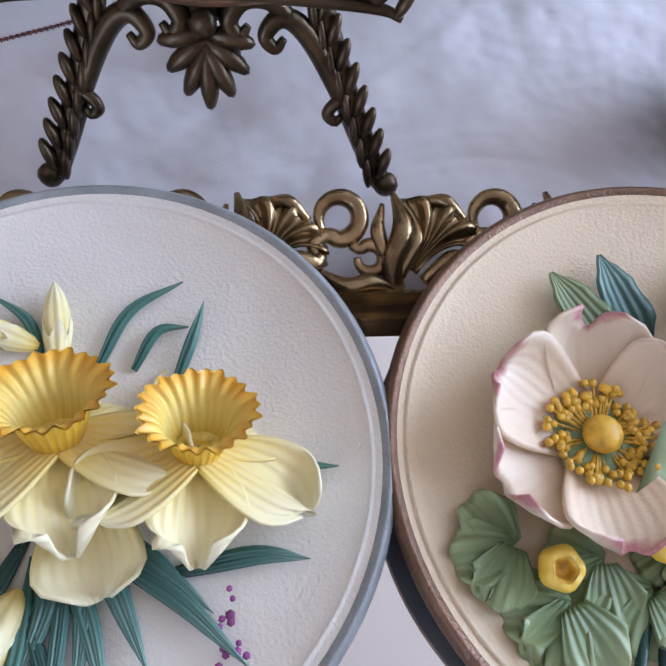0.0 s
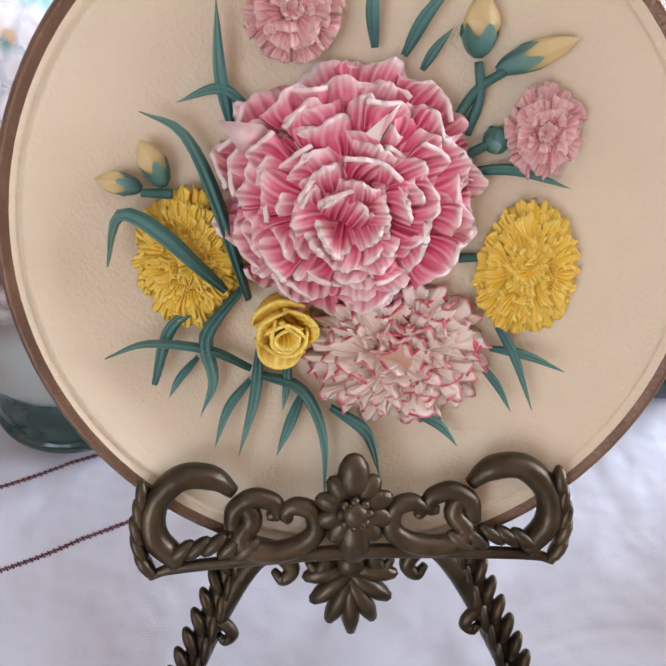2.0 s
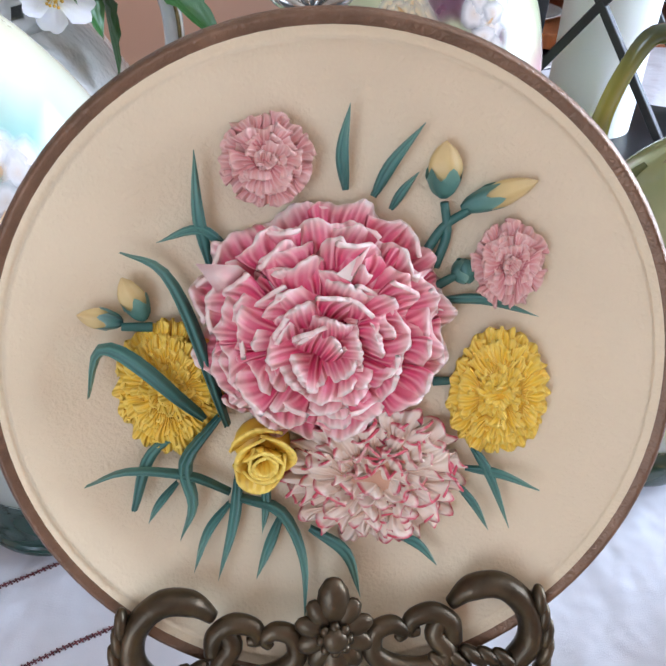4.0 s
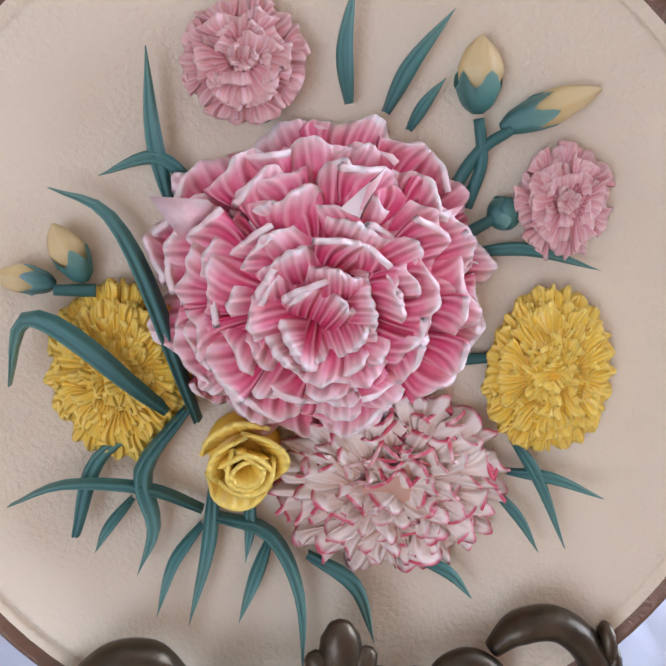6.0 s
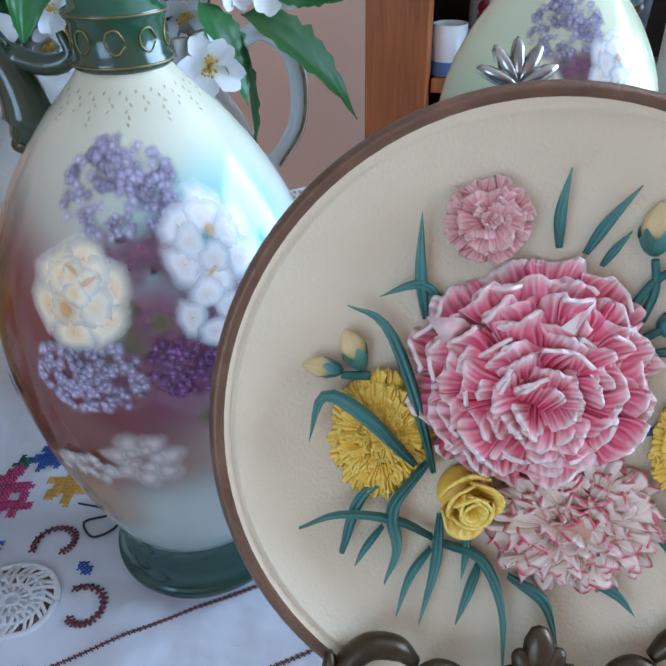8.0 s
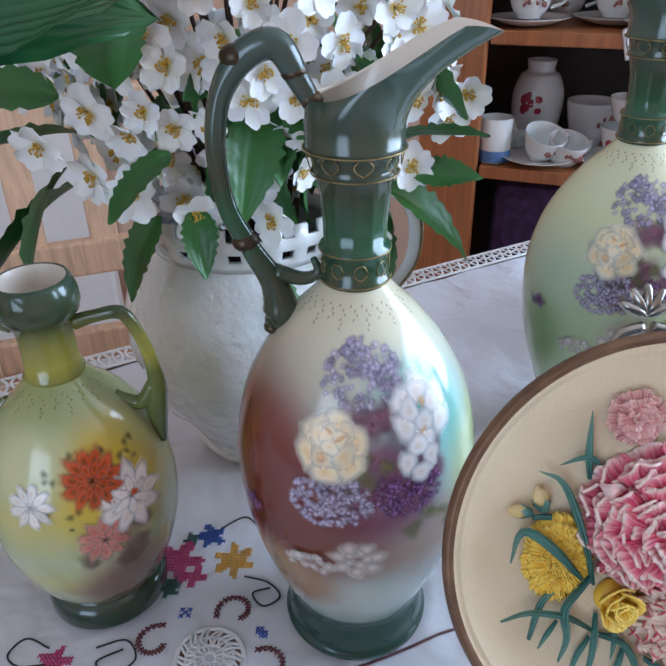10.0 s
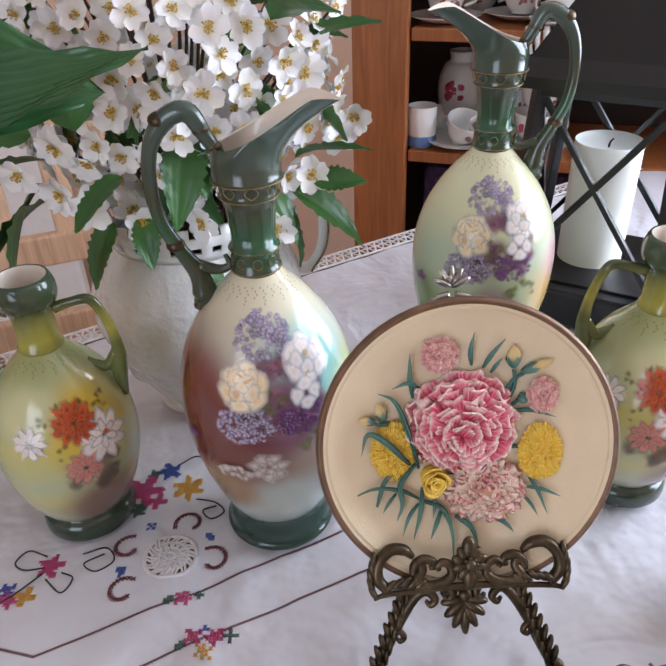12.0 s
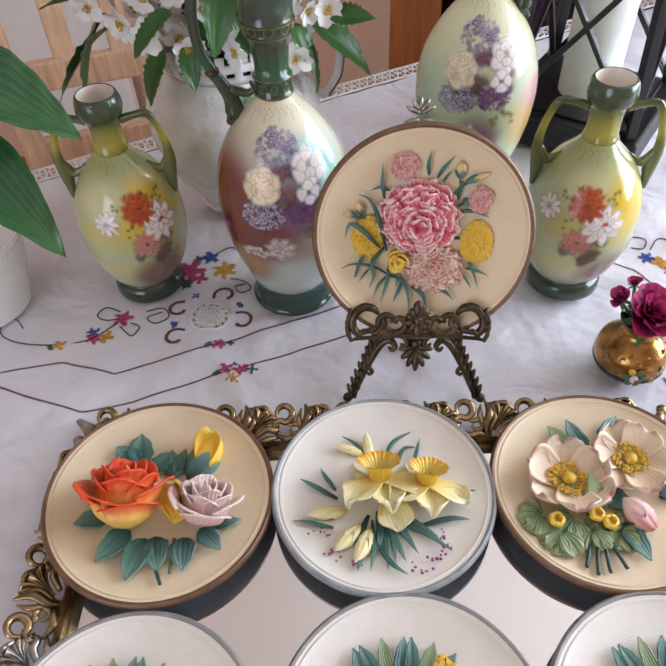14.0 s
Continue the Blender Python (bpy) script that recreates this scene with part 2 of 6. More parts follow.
pollen = mat("yellow_stamens", (0.7, 0.42, 0.04), 0.7, 0, 0, 500.0, 0.4)
stem_green = mat("green_stem", (0.08, 0.14, 0.04), 0.5, 0, 0, 60.0, 0.3)
twig_brown = mat("brown_stem", (0.09, 0.05, 0.03), 0.6, 0, 0, 60.0, 0.3)
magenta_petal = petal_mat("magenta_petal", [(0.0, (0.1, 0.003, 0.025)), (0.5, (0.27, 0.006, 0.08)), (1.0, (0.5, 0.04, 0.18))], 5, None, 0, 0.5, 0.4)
dark_glaze = mat("dark_green_glaze", (0.01, 0.018, 0.014), 0.15, 0, 0.6, 40.0, 0.3)


def glaze(name, bands, blots, rough=0.16):
    """Hand-tinted china: colours up the height (metres), then soft blots (angle, height, spread, colour)."""
    m = mat(name, (0.7, 0.7, 0.6), rough, 0, 0.45)
    sep = m.node_tree.nodes.new("ShaderNodeSeparateXYZ")
    co = coords(m)
    wob = N(m, "ShaderNodeTexNoise", Scale=9.0, Detail=2)
    L(m, co, wob.inputs["Vector"])
    add = mix(m, "LINEAR_LIGHT", co, wob.outputs["Color"], 0.018)
    L(m, add, sep.inputs[0])
    hi = bands[-1][0]
    z = m.node_tree.nodes.new("ShaderNodeMath")
    z.operation = "DIVIDE"
    z.inputs[1].default_value = hi
    L(m, sep.outputs[2], z.inputs[0])
    col = ramp(m, [(h / hi, c) for h, c in bands], z.outputs[0]).outputs[0]
    for x, y, h, spread, c in blots:
        d = m.node_tree.nodes.new("ShaderNodeVectorMath")
        d.operation = "DISTANCE"
        L(m, add, d.inputs[0])
        d.inputs[1].default_value = (x, y, h)
        k = m.node_tree.nodes.new("ShaderNodeMapRange")
        k.interpolation_type = "SMOOTHERSTEP"
        k.inputs[1].default_value, k.inputs[2].default_value = spread, spread * 0.25
        L(m, d.outputs["Value"], k.inputs[0])
        col = mix(m, "MIX", col, c, k.outputs[0])
    L(m, col, bsdf(m).inputs["Base Color"])
    return m

# ---- building helpers ----
def smooth(bm):
    for f in bm.faces:
        f.smooth = True
    return bm


def part(name, bm, material, parent=None, label="", at=None):
    """Link a bmesh (or ready mesh data) as one mesh object."""
    if isinstance(bm, bmesh.types.BMesh):
        me = bpy.data.meshes.new(name)
        bm.to_mesh(me)
        bm.free()
        me.materials.append(material)
    else:
        me = bm
    ob = new(name, me)
    if parent:
        ob.parent = parent
    if at is not None:
        ob.matrix_basis = at
    if label:
        ob["label"] = label
    return ob


def thing(name, m, label, category, group="", kind=""):
    ob = new(name)
    ob.empty_display_size = 0.02
    ob.matrix_basis = m
    return tagged(ob, label, category, group, kind)


def spline(points, n):
    """n points evenly spread along a smooth curve through the given ones."""
    p = [Vector(q) for q in points]
    p = [p[0] * 2 - p[1]] + p + [p[-1] * 2 - p[-2]]
    out = []
    for k in range(n):
        s = k / (n - 1) * (len(p) - 3)
        i = min(int(s), len(p) - 4)
        t = s - i
        a, b, c, d = p[i:i + 4]
        out.append(0.5 * ((2 * b) + (c - a) * t + (2 * a - 5 * b + 4 * c - d) * t * t + (3 * b - a - 3 * c + d) * t ** 3))
    return out


def value(values, s):
    s = min(max(s, 0.0), 1.0) * (len(values) - 1)
    i = min(int(s), len(values) - 2)
    return values[i] + (values[i + 1] - values[i]) * (s - i)


def sheet(fn, nu, nv, closed=False, bm=None):
    """A surface from fn(u, v), with its map; closed joins u = 1 to u = 0."""
    bm = bm or bmesh.new()
    uv = bm.loops.layers.uv.verify()
    cols = nu if closed else nu + 1
    vs = [[bm.verts.new(fn(i / nu, j / nv)) for i in range(cols)] for j in range(nv + 1)]
    for j in range(nv):
        for i in range(nu):
            k = (i + 1) % cols
            f = bm.faces.new((vs[j][i], vs[j][k], vs[j + 1][k], vs[j + 1][i]))
            f.smooth = True
            for lp, (a, b) in zip(f.loops, ((i, j), (i + 1, j), (i + 1, j + 1), (i, j + 1))):
                lp[uv].uv = (a / nu, b / nv)
    return bm


def lathe(profile, seg=48, wave=None):
    def fn(u, v):
        s = v * (len(profile) - 1)
        i = min(int(round(s)), len(profile) - 1)
        r, z = profile[i]
        a = u * math.tau
        if wave:
            r = r * (1 + wave(a, z))
        return (r * math.cos(a), r * math.sin(a), z)
    return sheet(fn, seg, len(profile) - 1, True)


def curve_profile(points, n):
    return [(p.x, p.y) for p in spline([(r, z, 0) for r, z in points], n)]


def tube(points, radii, n=16, seg=8, flat=1.0, bm=None, up=(0, 0, 1)):
    path = spline(points, n)
    bm = bm or bmesh.new()
    rings, side = [], None
    for i, p in enumerate(path):
        d = (path[min(i + 1, n - 1)] - path[max(i - 1, 0)]).normalized()
        if side is None:
            side = d.cross(Vector(up))
            if side.length < 1e-3:
                side = d.cross(Vector((0, 1, 0)))
        side = (side - d * side.dot(d)).normalized()
        nor = side.cross(d)
        r = value(radii, i / (n - 1))
        rings.append([bm.verts.new(p + side * (r * math.cos(a)) + nor * (r * flat * math.sin(a))) for a in (k * math.tau / seg for k in range(seg))])
    for a, b in zip(rings, rings[1:]):
        for k in range(seg):
            bm.faces.new((a[k], a[(k + 1) % seg], b[(k + 1) % seg], b[k])).smooth = True
    bm.faces.new(rings[0][::-1])
    bm.faces.new(rings[-1])
    return bm


def ball(bm, c, r, seg=8, rings=5, squash=(1, 1, 1), rot=None):
    m = Matrix.Translation(c) @ (rot.to_4x4() if rot else Matrix()) @ Matrix.Diagonal((r * squash[0], r * squash[1], r * squash[2], 1))
    got = bmesh.ops.create_uvsphere(bm, u_segments=seg, v_segments=rings, radius=1, matrix=m)
    for v in got["verts"]:
        for f in v.link_faces:
            f.smooth = True
    return bm


def block(x, y, z, dx, dy, dz, bevel=0.002):
    bm = bmesh.new()
    bmesh.ops.create_cube(bm, size=1, matrix=Matrix.Translation((x, y, z)) @ Matrix.Diagonal((dx, dy, dz, 1)))
    if bevel:
        bmesh.ops.bevel(bm, geom=bm.edges[:], offset=bevel, segments=2, affect="EDGES", profile=0.5)
    return bm


def bar(a, b, w, d, bevel=0.001):
    a, b = Vector(a), Vector(b)
    bm = block(0, 0, 0, w, d, (b - a).length, bevel)
    bm.transform(Matrix.Translation((a + b) / 2) @ (b - a).to_track_quat("Z", "Y").to_matrix().to_4x4())
    return bm


def petal(length, width, cup=0.2, ruffle=0.0, waves=4.0, phase=0.0, curl=0.0, nu=10, nv=7, tip=0.0, neck=0.25, notch=0.0, fan=False):
    """A petal from the origin along +y, its face to +z."""
    def fn(u, v):
        s = u - 0.5
        wide = width * (neck + (1 - neck) * math.sin(min(v * 1.15, 1) * math.pi / 2)) * (1 - tip * v ** 3) * math.sqrt(max(1 - (max(v - 0.72, 0) / 0.30) ** 2, 0.04))
        if fan:
            wide = width * (neck + (1 - neck) * math.sin(min(v * 1.25, 1) * math.pi / 2))
        edge = 1 + 0.06 * ruffle * math.sin(s * waves * 9 + phase) + (0.018 * math.sin(s * 58 + phase) if nu > 30 else 0.0) - notch * math.exp(-(s * 7) ** 2) * v
        x = s * wide
        y = length * v * edge - length * 0.25 * abs(s) ** 2 * v
        if fan:
            y -= length * (0.34 * (2 * abs(s)) ** 4 + 0.06 * (2 * s) ** 2) * v ** 3
        z = cup * length * (4 * s * s) * v + curl * length * v * v + ruffle * length * 0.16 * v * v * math.sin(s * waves * math.tau + phase)
        return (x, y, z)
    return sheet(fn, nu, nv)


def thicken(bm, t):
    bm.normal_update()
    bmesh.ops.solidify(bm, geom=bm.faces[:], thickness=t)
    return bm


def place(bm, m):
    bm.transform(m)
    return bm


def turn(axis, deg):
    return Matrix.Rotation(radians(deg), 4, axis)


def blade(points, width, lift=0.0012, crease=0.35, n=12):
    """A moulded leaf blade lying along flat points (millimetres): raised, creased, pointed."""
    path = spline([(x / 1000, y / 1000, 0) for x, y in points], n + 1)

    def fn(u, v):
        i = int(round(v * n))
        d = (path[min(i + 1, n)] - path[max(i - 1, 0)]).normalized()
        side = Vector((-d.y, d.x, 0))
        w = width / 1000 * 0.46 * (0.45 + 0.55 * math.sin(min(v * 1.9, 1) * math.pi / 2)) * max(1 - v ** 2.6, 0.03)
        s = 2 * u - 1
        h = lift * (1 - s ** 4) * (1 - 0.35 * v) * (1 - crease * math.exp(-(s * 4) ** 2))
        p = path[i] + side * (w * s)
        return (p.x, p.y, h + 0.0016 * math.sin(v * math.pi))
    return sheet(fn, 8, n)


def veined_leaf(length, width, droop=0.25, fold=0.25, nu=10, nv=12, serr=0.06, wavy=0.0):
    """A broad leaf from the origin along +y."""
    def fn(u, v):
        s = 2 * u - 1
        w = width * 0.5 * math.sin(math.pi * min(v ** 0.72, 1)) ** 0.8 if 0 < v < 1 else 0.0004
        w *= 1 + serr * math.sin(v * 60) * abs(s)
        z = fold * w * abs(s) - droop * length * v * v + 0.02 * length * math.sin(v * 34 + abs(s) * 5) * abs(s) * 0.5 + wavy * length * math.sin(v * 7 + s * 2)
        return (s * w, length * v, z)
    return sheet(fn, nu, nv)

# ---- the room ----
def setting(name, bm, material, label, category):
    return tagged(part(name, bm, material), label, category, kind="structure")


setting("floor", block(0, 0.2, -0.80, 5.2, 5.6, 0.1, 0), floor_wood, "red-brown polished wooden floor", "floor")
setting("ceiling", block(0, 0.2, 1.72, 5.2, 5.6, 0.08, 0), ceiling_paint, "plain cream painted ceiling", "ceiling")
setting("wall_north", block(0, 1.86, 0.46, 4.9, 0.12, 2.42, 0), wall_paint, "peach painted wall behind the bookcase", "wall")
setting("wall_west", block(-2.39, 0.2, 0.46, 0.12, 3.2, 2.42, 0), wall_paint, "peach painted side wall", "wall")
setting("wall_south", block(0.9, -2.56, 0.46, 3.2, 0.12, 2.42, 0), wall_paint, "peach painted wall", "wall")
for i, (y, z, dy, dz) in enumerate(((-1.6, 0.46, 1.9, 2.42), (1.7, 0.46, 0.2, 2.42), (0.475, -0.36, 2.25, 0.78), (0.475, 1.53, 2.25, 0.28))):
    setting("wall_east_%d" % (i + 1), block(2.34, y, z, 0.12, dy, dz, 0), wall_paint, "peach painted wall round the bright window", "wall")
setting("door_1", block(-1.05, 1.74, 0.25, 0.42, 0.05, 2.0, 0.01), white_porcelain, "white painted door against the peach wall", "door")

# ---- the table and its cloth ----
YAW = 30.0
TABLE = pose(0.0, 0.918, 0, 0, 0, YAW)


def flat(x, y):
    """From the room's plan to the table's own axes (x along the far edge, y away from it)."""
    p = TABLE.inverted() @ Vector((x, y, 0))
    return p.x, p.y


table = thing("dining_table", pose(0, 0, -0.75) @ TABLE, "dark wooden dining table under a white cloth", "table")
part("tabletop", block(-0.05, -0.60, 0.715, 1.9, 1.2, 0.03, 0.004), lace_hole, table)
for x in (-0.9, 0.8):
    for y in (-1.1, -0.1):
        part("leg", block(x, y, 0.350, 0.07, 0.07, 0.700, 0.004), lace_hole, table)


FOLD = ((-0.261, 0.268), (0.450, -0.893))


def cloth_height(x, y):
    v = Vector((x * 7, y * 7, 0.3))
    along_fold = (x - FOLD[0][0]) * FOLD[1][1] - (y - FOLD[0][1]) * FOLD[1][0]
    fold = 0.0022 * math.exp(-(along_fold / 0.006) ** 2) + 0.0016 * math.tanh(along_fold / 0.012)
    rumple = abs(noise.noise(Vector((x * 13 - y * 6, y * 9 + x * 5, 4.1))))
    return 0.0018 * noise.noise(v) + 0.0017 * noise.noise(Vector((x * 22 + y * 9, y * 16 - x * 8, 1.3))) - 0.0048 * rumple + fold * max(0.0, 1 - abs(y - 0.12) / 0.4)


tablecloth = thing("tablecloth", pose(0, 0, 0), "white linen tablecloth with cross-stitch flowers and lace border", "tablecloth")


def cloth_fn(u, v):
    x, y = -1.02 + 1.98 * u, -1.22 + 1.22 * v
    p = TABLE @ Vector((x, y - 0.034, 0))
    return (p.x, p.y, cloth_height(p.x, p.y) - 0.004)


part("linen", sheet(cloth_fn, 270, 180), cloth, tablecloth)

# ---- plates ----
def dish_profile(r, depth, h):
    """Radius and height, from the middle of the well over the rim to the foot."""
    return [(0.0005, h - depth), (r * 0.3, h - depth), (r * 0.58, h - depth * 0.9), (r * 0.76, h - depth * 0.66), (r * 0.87, h - depth * 0.34), (r * 0.915, h - depth * 0.14)]


def plate(name, m, r, depth, h, face, rim, label, group="", inner=0.952):
    ob = thing(name, m, label, "plate", group)
    top = h
    well = curve_profile(dish_profile(r, depth, top), 26)
    x, z = well[-1]
    part("well", lathe(well + [(x + r * 0.006, z + 0.0008), (x + r * 0.012, z - 0.0002), (r * 0.9345, z + 0.0001), (r * inner, top - 0.0004)], 96), face, ob)
    edge = curve_profile([(r * inner, top - 0.0004), (r * 0.962, top + 0.0003), (r * 0.978, top + 0.0008), (r * 0.995, top - 0.0012), (r, top - 0.0032), (r * 0.994, top - 0.0048)], 18)
    part("rim", lathe(edge, 96), rim, ob)
    # the back takes the grey that stands in for its shade
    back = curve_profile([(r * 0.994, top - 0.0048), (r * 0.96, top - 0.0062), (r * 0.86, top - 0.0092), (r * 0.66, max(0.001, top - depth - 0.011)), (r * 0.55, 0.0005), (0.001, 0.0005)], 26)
    part("underside", lathe(back, 96), plate_under, ob, "underside with its shade put into a dark grey")
    return ob


PLATE_LEAN = Matrix(((1.0, 0.0084, -0.0032, -0.0296), (-0.0064, 0.4105, -0.9118, 0.2232), (-0.0064, 0.9118, 0.4105, 0.1667), (0, 0, 0, 1)))
CR = 0.1002
carnation_plate = plate("display_plate", PLATE_LEAN @ Matrix.Translation((0, 0, -0.0125)), CR, 0.0125, 0.0195, plate_cream, rim_brown, "cream relief plate of pink and yellow carnations on a brass easel", "", 0.951)
FLAT = []
for x, y, face, rim, label in ((-0.259, 0.030, plate_cream, rim_brown, "cream relief plate with an orange rose, brown rim, on the mirror"),
                               (-0.0625, 0.044, plate_ivory, rim_blue, "ivory relief plate with yellow daffodils, blue-grey rim, on the mirror"),
                               (0.1295, 0.053, plate_cream, rim_brown, "cream relief plate with blush anemones, brown rim, on the mirror"),
                               (-0.242, -0.168, plate_ivory, rim_grey, "ivory relief plate with small flowers, grey rim, on the mirror"),
                               (-0.042, -0.146, plate_ivory, rim_grey, "ivory relief plate with yellow flowers, grey rim, on the mirror"),
                               (0.149, -0.138, plate_ivory, rim_grey, "ivory relief plate with red flowers, grey rim, on the mirror")):
    FLAT.append(plate("relief_plate", pose(x, y, 0.0085 if x > -0.25 else 0.0116, 0, 0 if x > -0.25 else 3.0, 0), 0.0985 if x > -0.25 else 0.1005, 0.009, 0.0225, face, rim, label, "relief plates on the mirror tray"))

# ---- ewers and vases ----
U = 1.15
EWER_BODY = [(0.036, 0.027), (0.040, 0.034), (0.0455, 0.048), (0.0525, 0.07), (0.058, 0.0955), (0.0602, 0.12), (0.0588, 0.142), (0.053, 0.165), (0.0428, 0.185), (0.031, 0.201), (0.0215, 0.211), (0.0146, 0.2185)]
EWER_FOOT = [(0.001, 0.0005), (0.039, 0.0005), (0.0412, 0.002), (0.0415, 0.005), (0.0395, 0.0085), (0.0385, 0.015), (0.0365, 0.022), (0.0365, 0.0275)]
EWER_NECK = [(0.0146, 0.2185), (0.0158, 0.2195), (0.0158, 0.2215), (0.0148, 0.2225), (0.0148, 0.2325), (0.0157, 0.2335), (0.0157, 0.2355), (0.0136, 0.2365), (0.0136, 0.245), (0.0148, 0.258), (0.0166, 0.267), (0.0182, 0.2685), (0.0172, 0.270), (0.0188, 0.277), (0.0212, 0.2785), (0.0204, 0.280), (0.0205, 0.288)]


def scaled(profile):
    return [(r * U, z * U) for r, z in profile]


def body_radius(profile, z):
    for (r0, z0), (r1, z1) in zip(profile, profile[1:]):
        if z0 <= z <= z1:
            return r0 + (r1 - r0) * (z - z0) / (z1 - z0)
    return profile[-1][0]


def spout(u, v, inner=0.0):
    a = u * math.tau
    c, s = math.cos(a), math.sin(a)
    r0, z0 = 0.0205 - inner, 0.288 - inner * 2
    k = (c + 1) / 2
    X = 0.0185 + (0.0372 - inner) * c
    Y = (0.0245 - inner) * s * (1 - 0.5 * k ** 2) * (1 if abs(s) > 0 else 1)
    Z = 0.2975 + 0.030 * (k * k * (3 - 2 * k)) - 0.0075 * max(k - 0.78, 0) / 0.22
    w = v ** 1.3
    x = r0 * c + (X - r0 * c) * (0.15 * v + 0.85 * v ** 2)
    y = r0 * s + (Y - r0 * s) * v
    z = z0 + (Z - z0) * v
    return (x * U, y * U, z * U)


LAYERS = dict(printed_ground=0.0002, printed_shade=0.0002, printed_leaves=0.0005, printed_lilac=0.0007, printed_violet=0.0007, printed_heart=0.0016, daisy_eye=0.0016)


def decal(parent, name, material, profile, flowers, label=""):
    """Printed petals that follow the turned body: each an oval patch (angle, height, across, up, tilt)."""
    bm = bmesh.new()
    for k, (a0, z0, w, h, tilt) in enumerate(flowers):
        ct, st = math.cos(tilt), math.sin(tilt)

        def fn(u, v):
            t = u * math.tau
            rr = 0.02 + 0.98 * v
            wob = 1 + 0.12 * math.sin(3 * t + a0 * 40) + 0.07 * math.sin(7 * t + z0 * 900)
            x, y = w * rr * wob * math.cos(t), h * rr * wob * math.sin(t)
            dx, dz = x * ct - y * st, x * st + y * ct
            z = z0 + dz
            r = body_radius(profile, z) + LAYERS.get(name, 0.0011) + 0.00001 * (k % 24) + 0.00008 * (1 - rr)
            a = a0 + dx / r
            return (r * math.cos(a) * U, r * math.sin(a) * U, z * U)
        sheet(fn, 12, 3, True, bm)
    ob = part(name, bm, material, parent, label)
    if len(flowers) > 1:
        ob["kind"] = "stuff"
    return ob


print_mats = dict(
    rose=petal_mat("printed_rose", [(0.0, (0.88, 0.62, 0.3)), (0.45, (0.91, 0.79, 0.55)), (0.8, (0.92, 0.86, 0.73))], 2, None, 0, 0.15, 0.0),
    white=petal_mat("printed_white_rose", [(0.0, (0.84, 0.72, 0.62)), (0.4, (0.9, 0.85, 0.82)), (0.8, (0.93, 0.91, 0.91))], 2, None, 0, 0.15, 0.0),
    lilac=petal_mat("printed_lilac", [(0.0, (0.74, 0.7, 0.8)), (0.5, (0.56, 0.48, 0.66)), (1.0, (0.44, 0.34, 0.54))], 2, None, 0, 0.15, 0.0),
    violet=petal_mat("printed_violet", [(0.0, (0.44, 0.26, 0.48)), (0.5, (0.28, 0.1, 0.29)), (1.0, (0.17, 0.05, 0.17))], 2, None, 0, 0.15, 0.0),
    plum=petal_mat("printed_plum", [(0.0, (0.24, 0.1, 0.16)), (1.0, (0.36, 0.2, 0.26))], 2, None, 0, 0.15, 0.0),
    green=petal_mat("printed_leaf", [(0.0, (0.14, 0.13, 0.03)), (1.0, (0.3, 0.32, 0.14))], 2, None, 0, 0.15, 0.0),
    red=petal_mat("printed_red_daisy", [(0.0, (0.2, 0.05, 0.01)), (0.4, (0.6, 0.1, 0.03)), (1.0, (0.66, 0.2, 0.1))], 2, None, 0, 0.15, 0.0),
    coral=petal_mat("printed_coral", [(0.0, (0.55, 0.16, 0.12)), (1.0, (0.7, 0.42, 0.34))], 2, None, 0, 0.15, 0.0),
    heart=petal_mat("printed_apricot_heart", [(0.0, (0.74, 0.4, 0.14)), (1.0, (0.84, 0.62, 0.36))], 2, None, 0, 0.15, 0.0),
    faint=petal_mat("printed_faint_rose", [(0.0, (0.78, 0.66, 0.58)), (1.0, (0.74, 0.72, 0.68))], 2, None, 0, 0.15, 0.0),
    gilt=petal_mat("printed_gilt", [(0.0, (0.3, 0.2, 0.07)), (1.0, (0.36, 0.27, 0.12))], 2, None, 0, 0.25, 0.0),
    brown=petal_mat("printed_shade", [(0.0, (0.16, 0.09, 0.06)), (1.0, (0.36, 0.28, 0.2))], 2, None, 0, 0.15, 0.0),
)

for m in print_mats.values():
    uv = m.node_tree.nodes.new("ShaderNodeUVMap")
    sp = m.node_tree.nodes.new("ShaderNodeSeparateXYZ")
    L(m, uv.outputs[0], sp.inputs[0])
    k = mix(m, "LINEAR_LIGHT", sp.outputs[1], noise_out(m, 70.0, 3), 0.14)
    tone = ramp(m, [(0.0, (0.5,) * 3 if m.name in ("printed_lilac", "printed_violet") else (0.86,) * 3), (1.0, (1.06,) * 3)], m.node_tree.nodes.new("ShaderNodeNewGeometry").outputs["Random Per Island"])
    c = bsdf(m).inputs["Base Color"]
    L(m, mix(m, "MULTIPLY", c.links[0].from_socket, tone.outputs[0], 1.0), c)
    crisp = m.name in ("printed_rose", "printed_white_rose", "printed_red_daisy", "printed_coral")
    fade = ramp(m, [(0.42 if crisp else 0.1, (0.92,) * 3 if crisp else (0.7,) * 3), (0.97, (0, 0, 0))], k)
    L(m, fade.outputs[0], bsdf(m).inputs["Alpha"])


def bloom(n, a0, z0, r, w, h, profile, turn0=0.0):
    """n petals round a centre on the body."""
    out = []
    for k in range(n):
        t = turn0 + k * math.tau / n
        rr = body_radius(profile, z0)
        out.append((a0 + r * math.cos(t) / rr, z0 + r * math.sin(t), w, h, t))
    return out


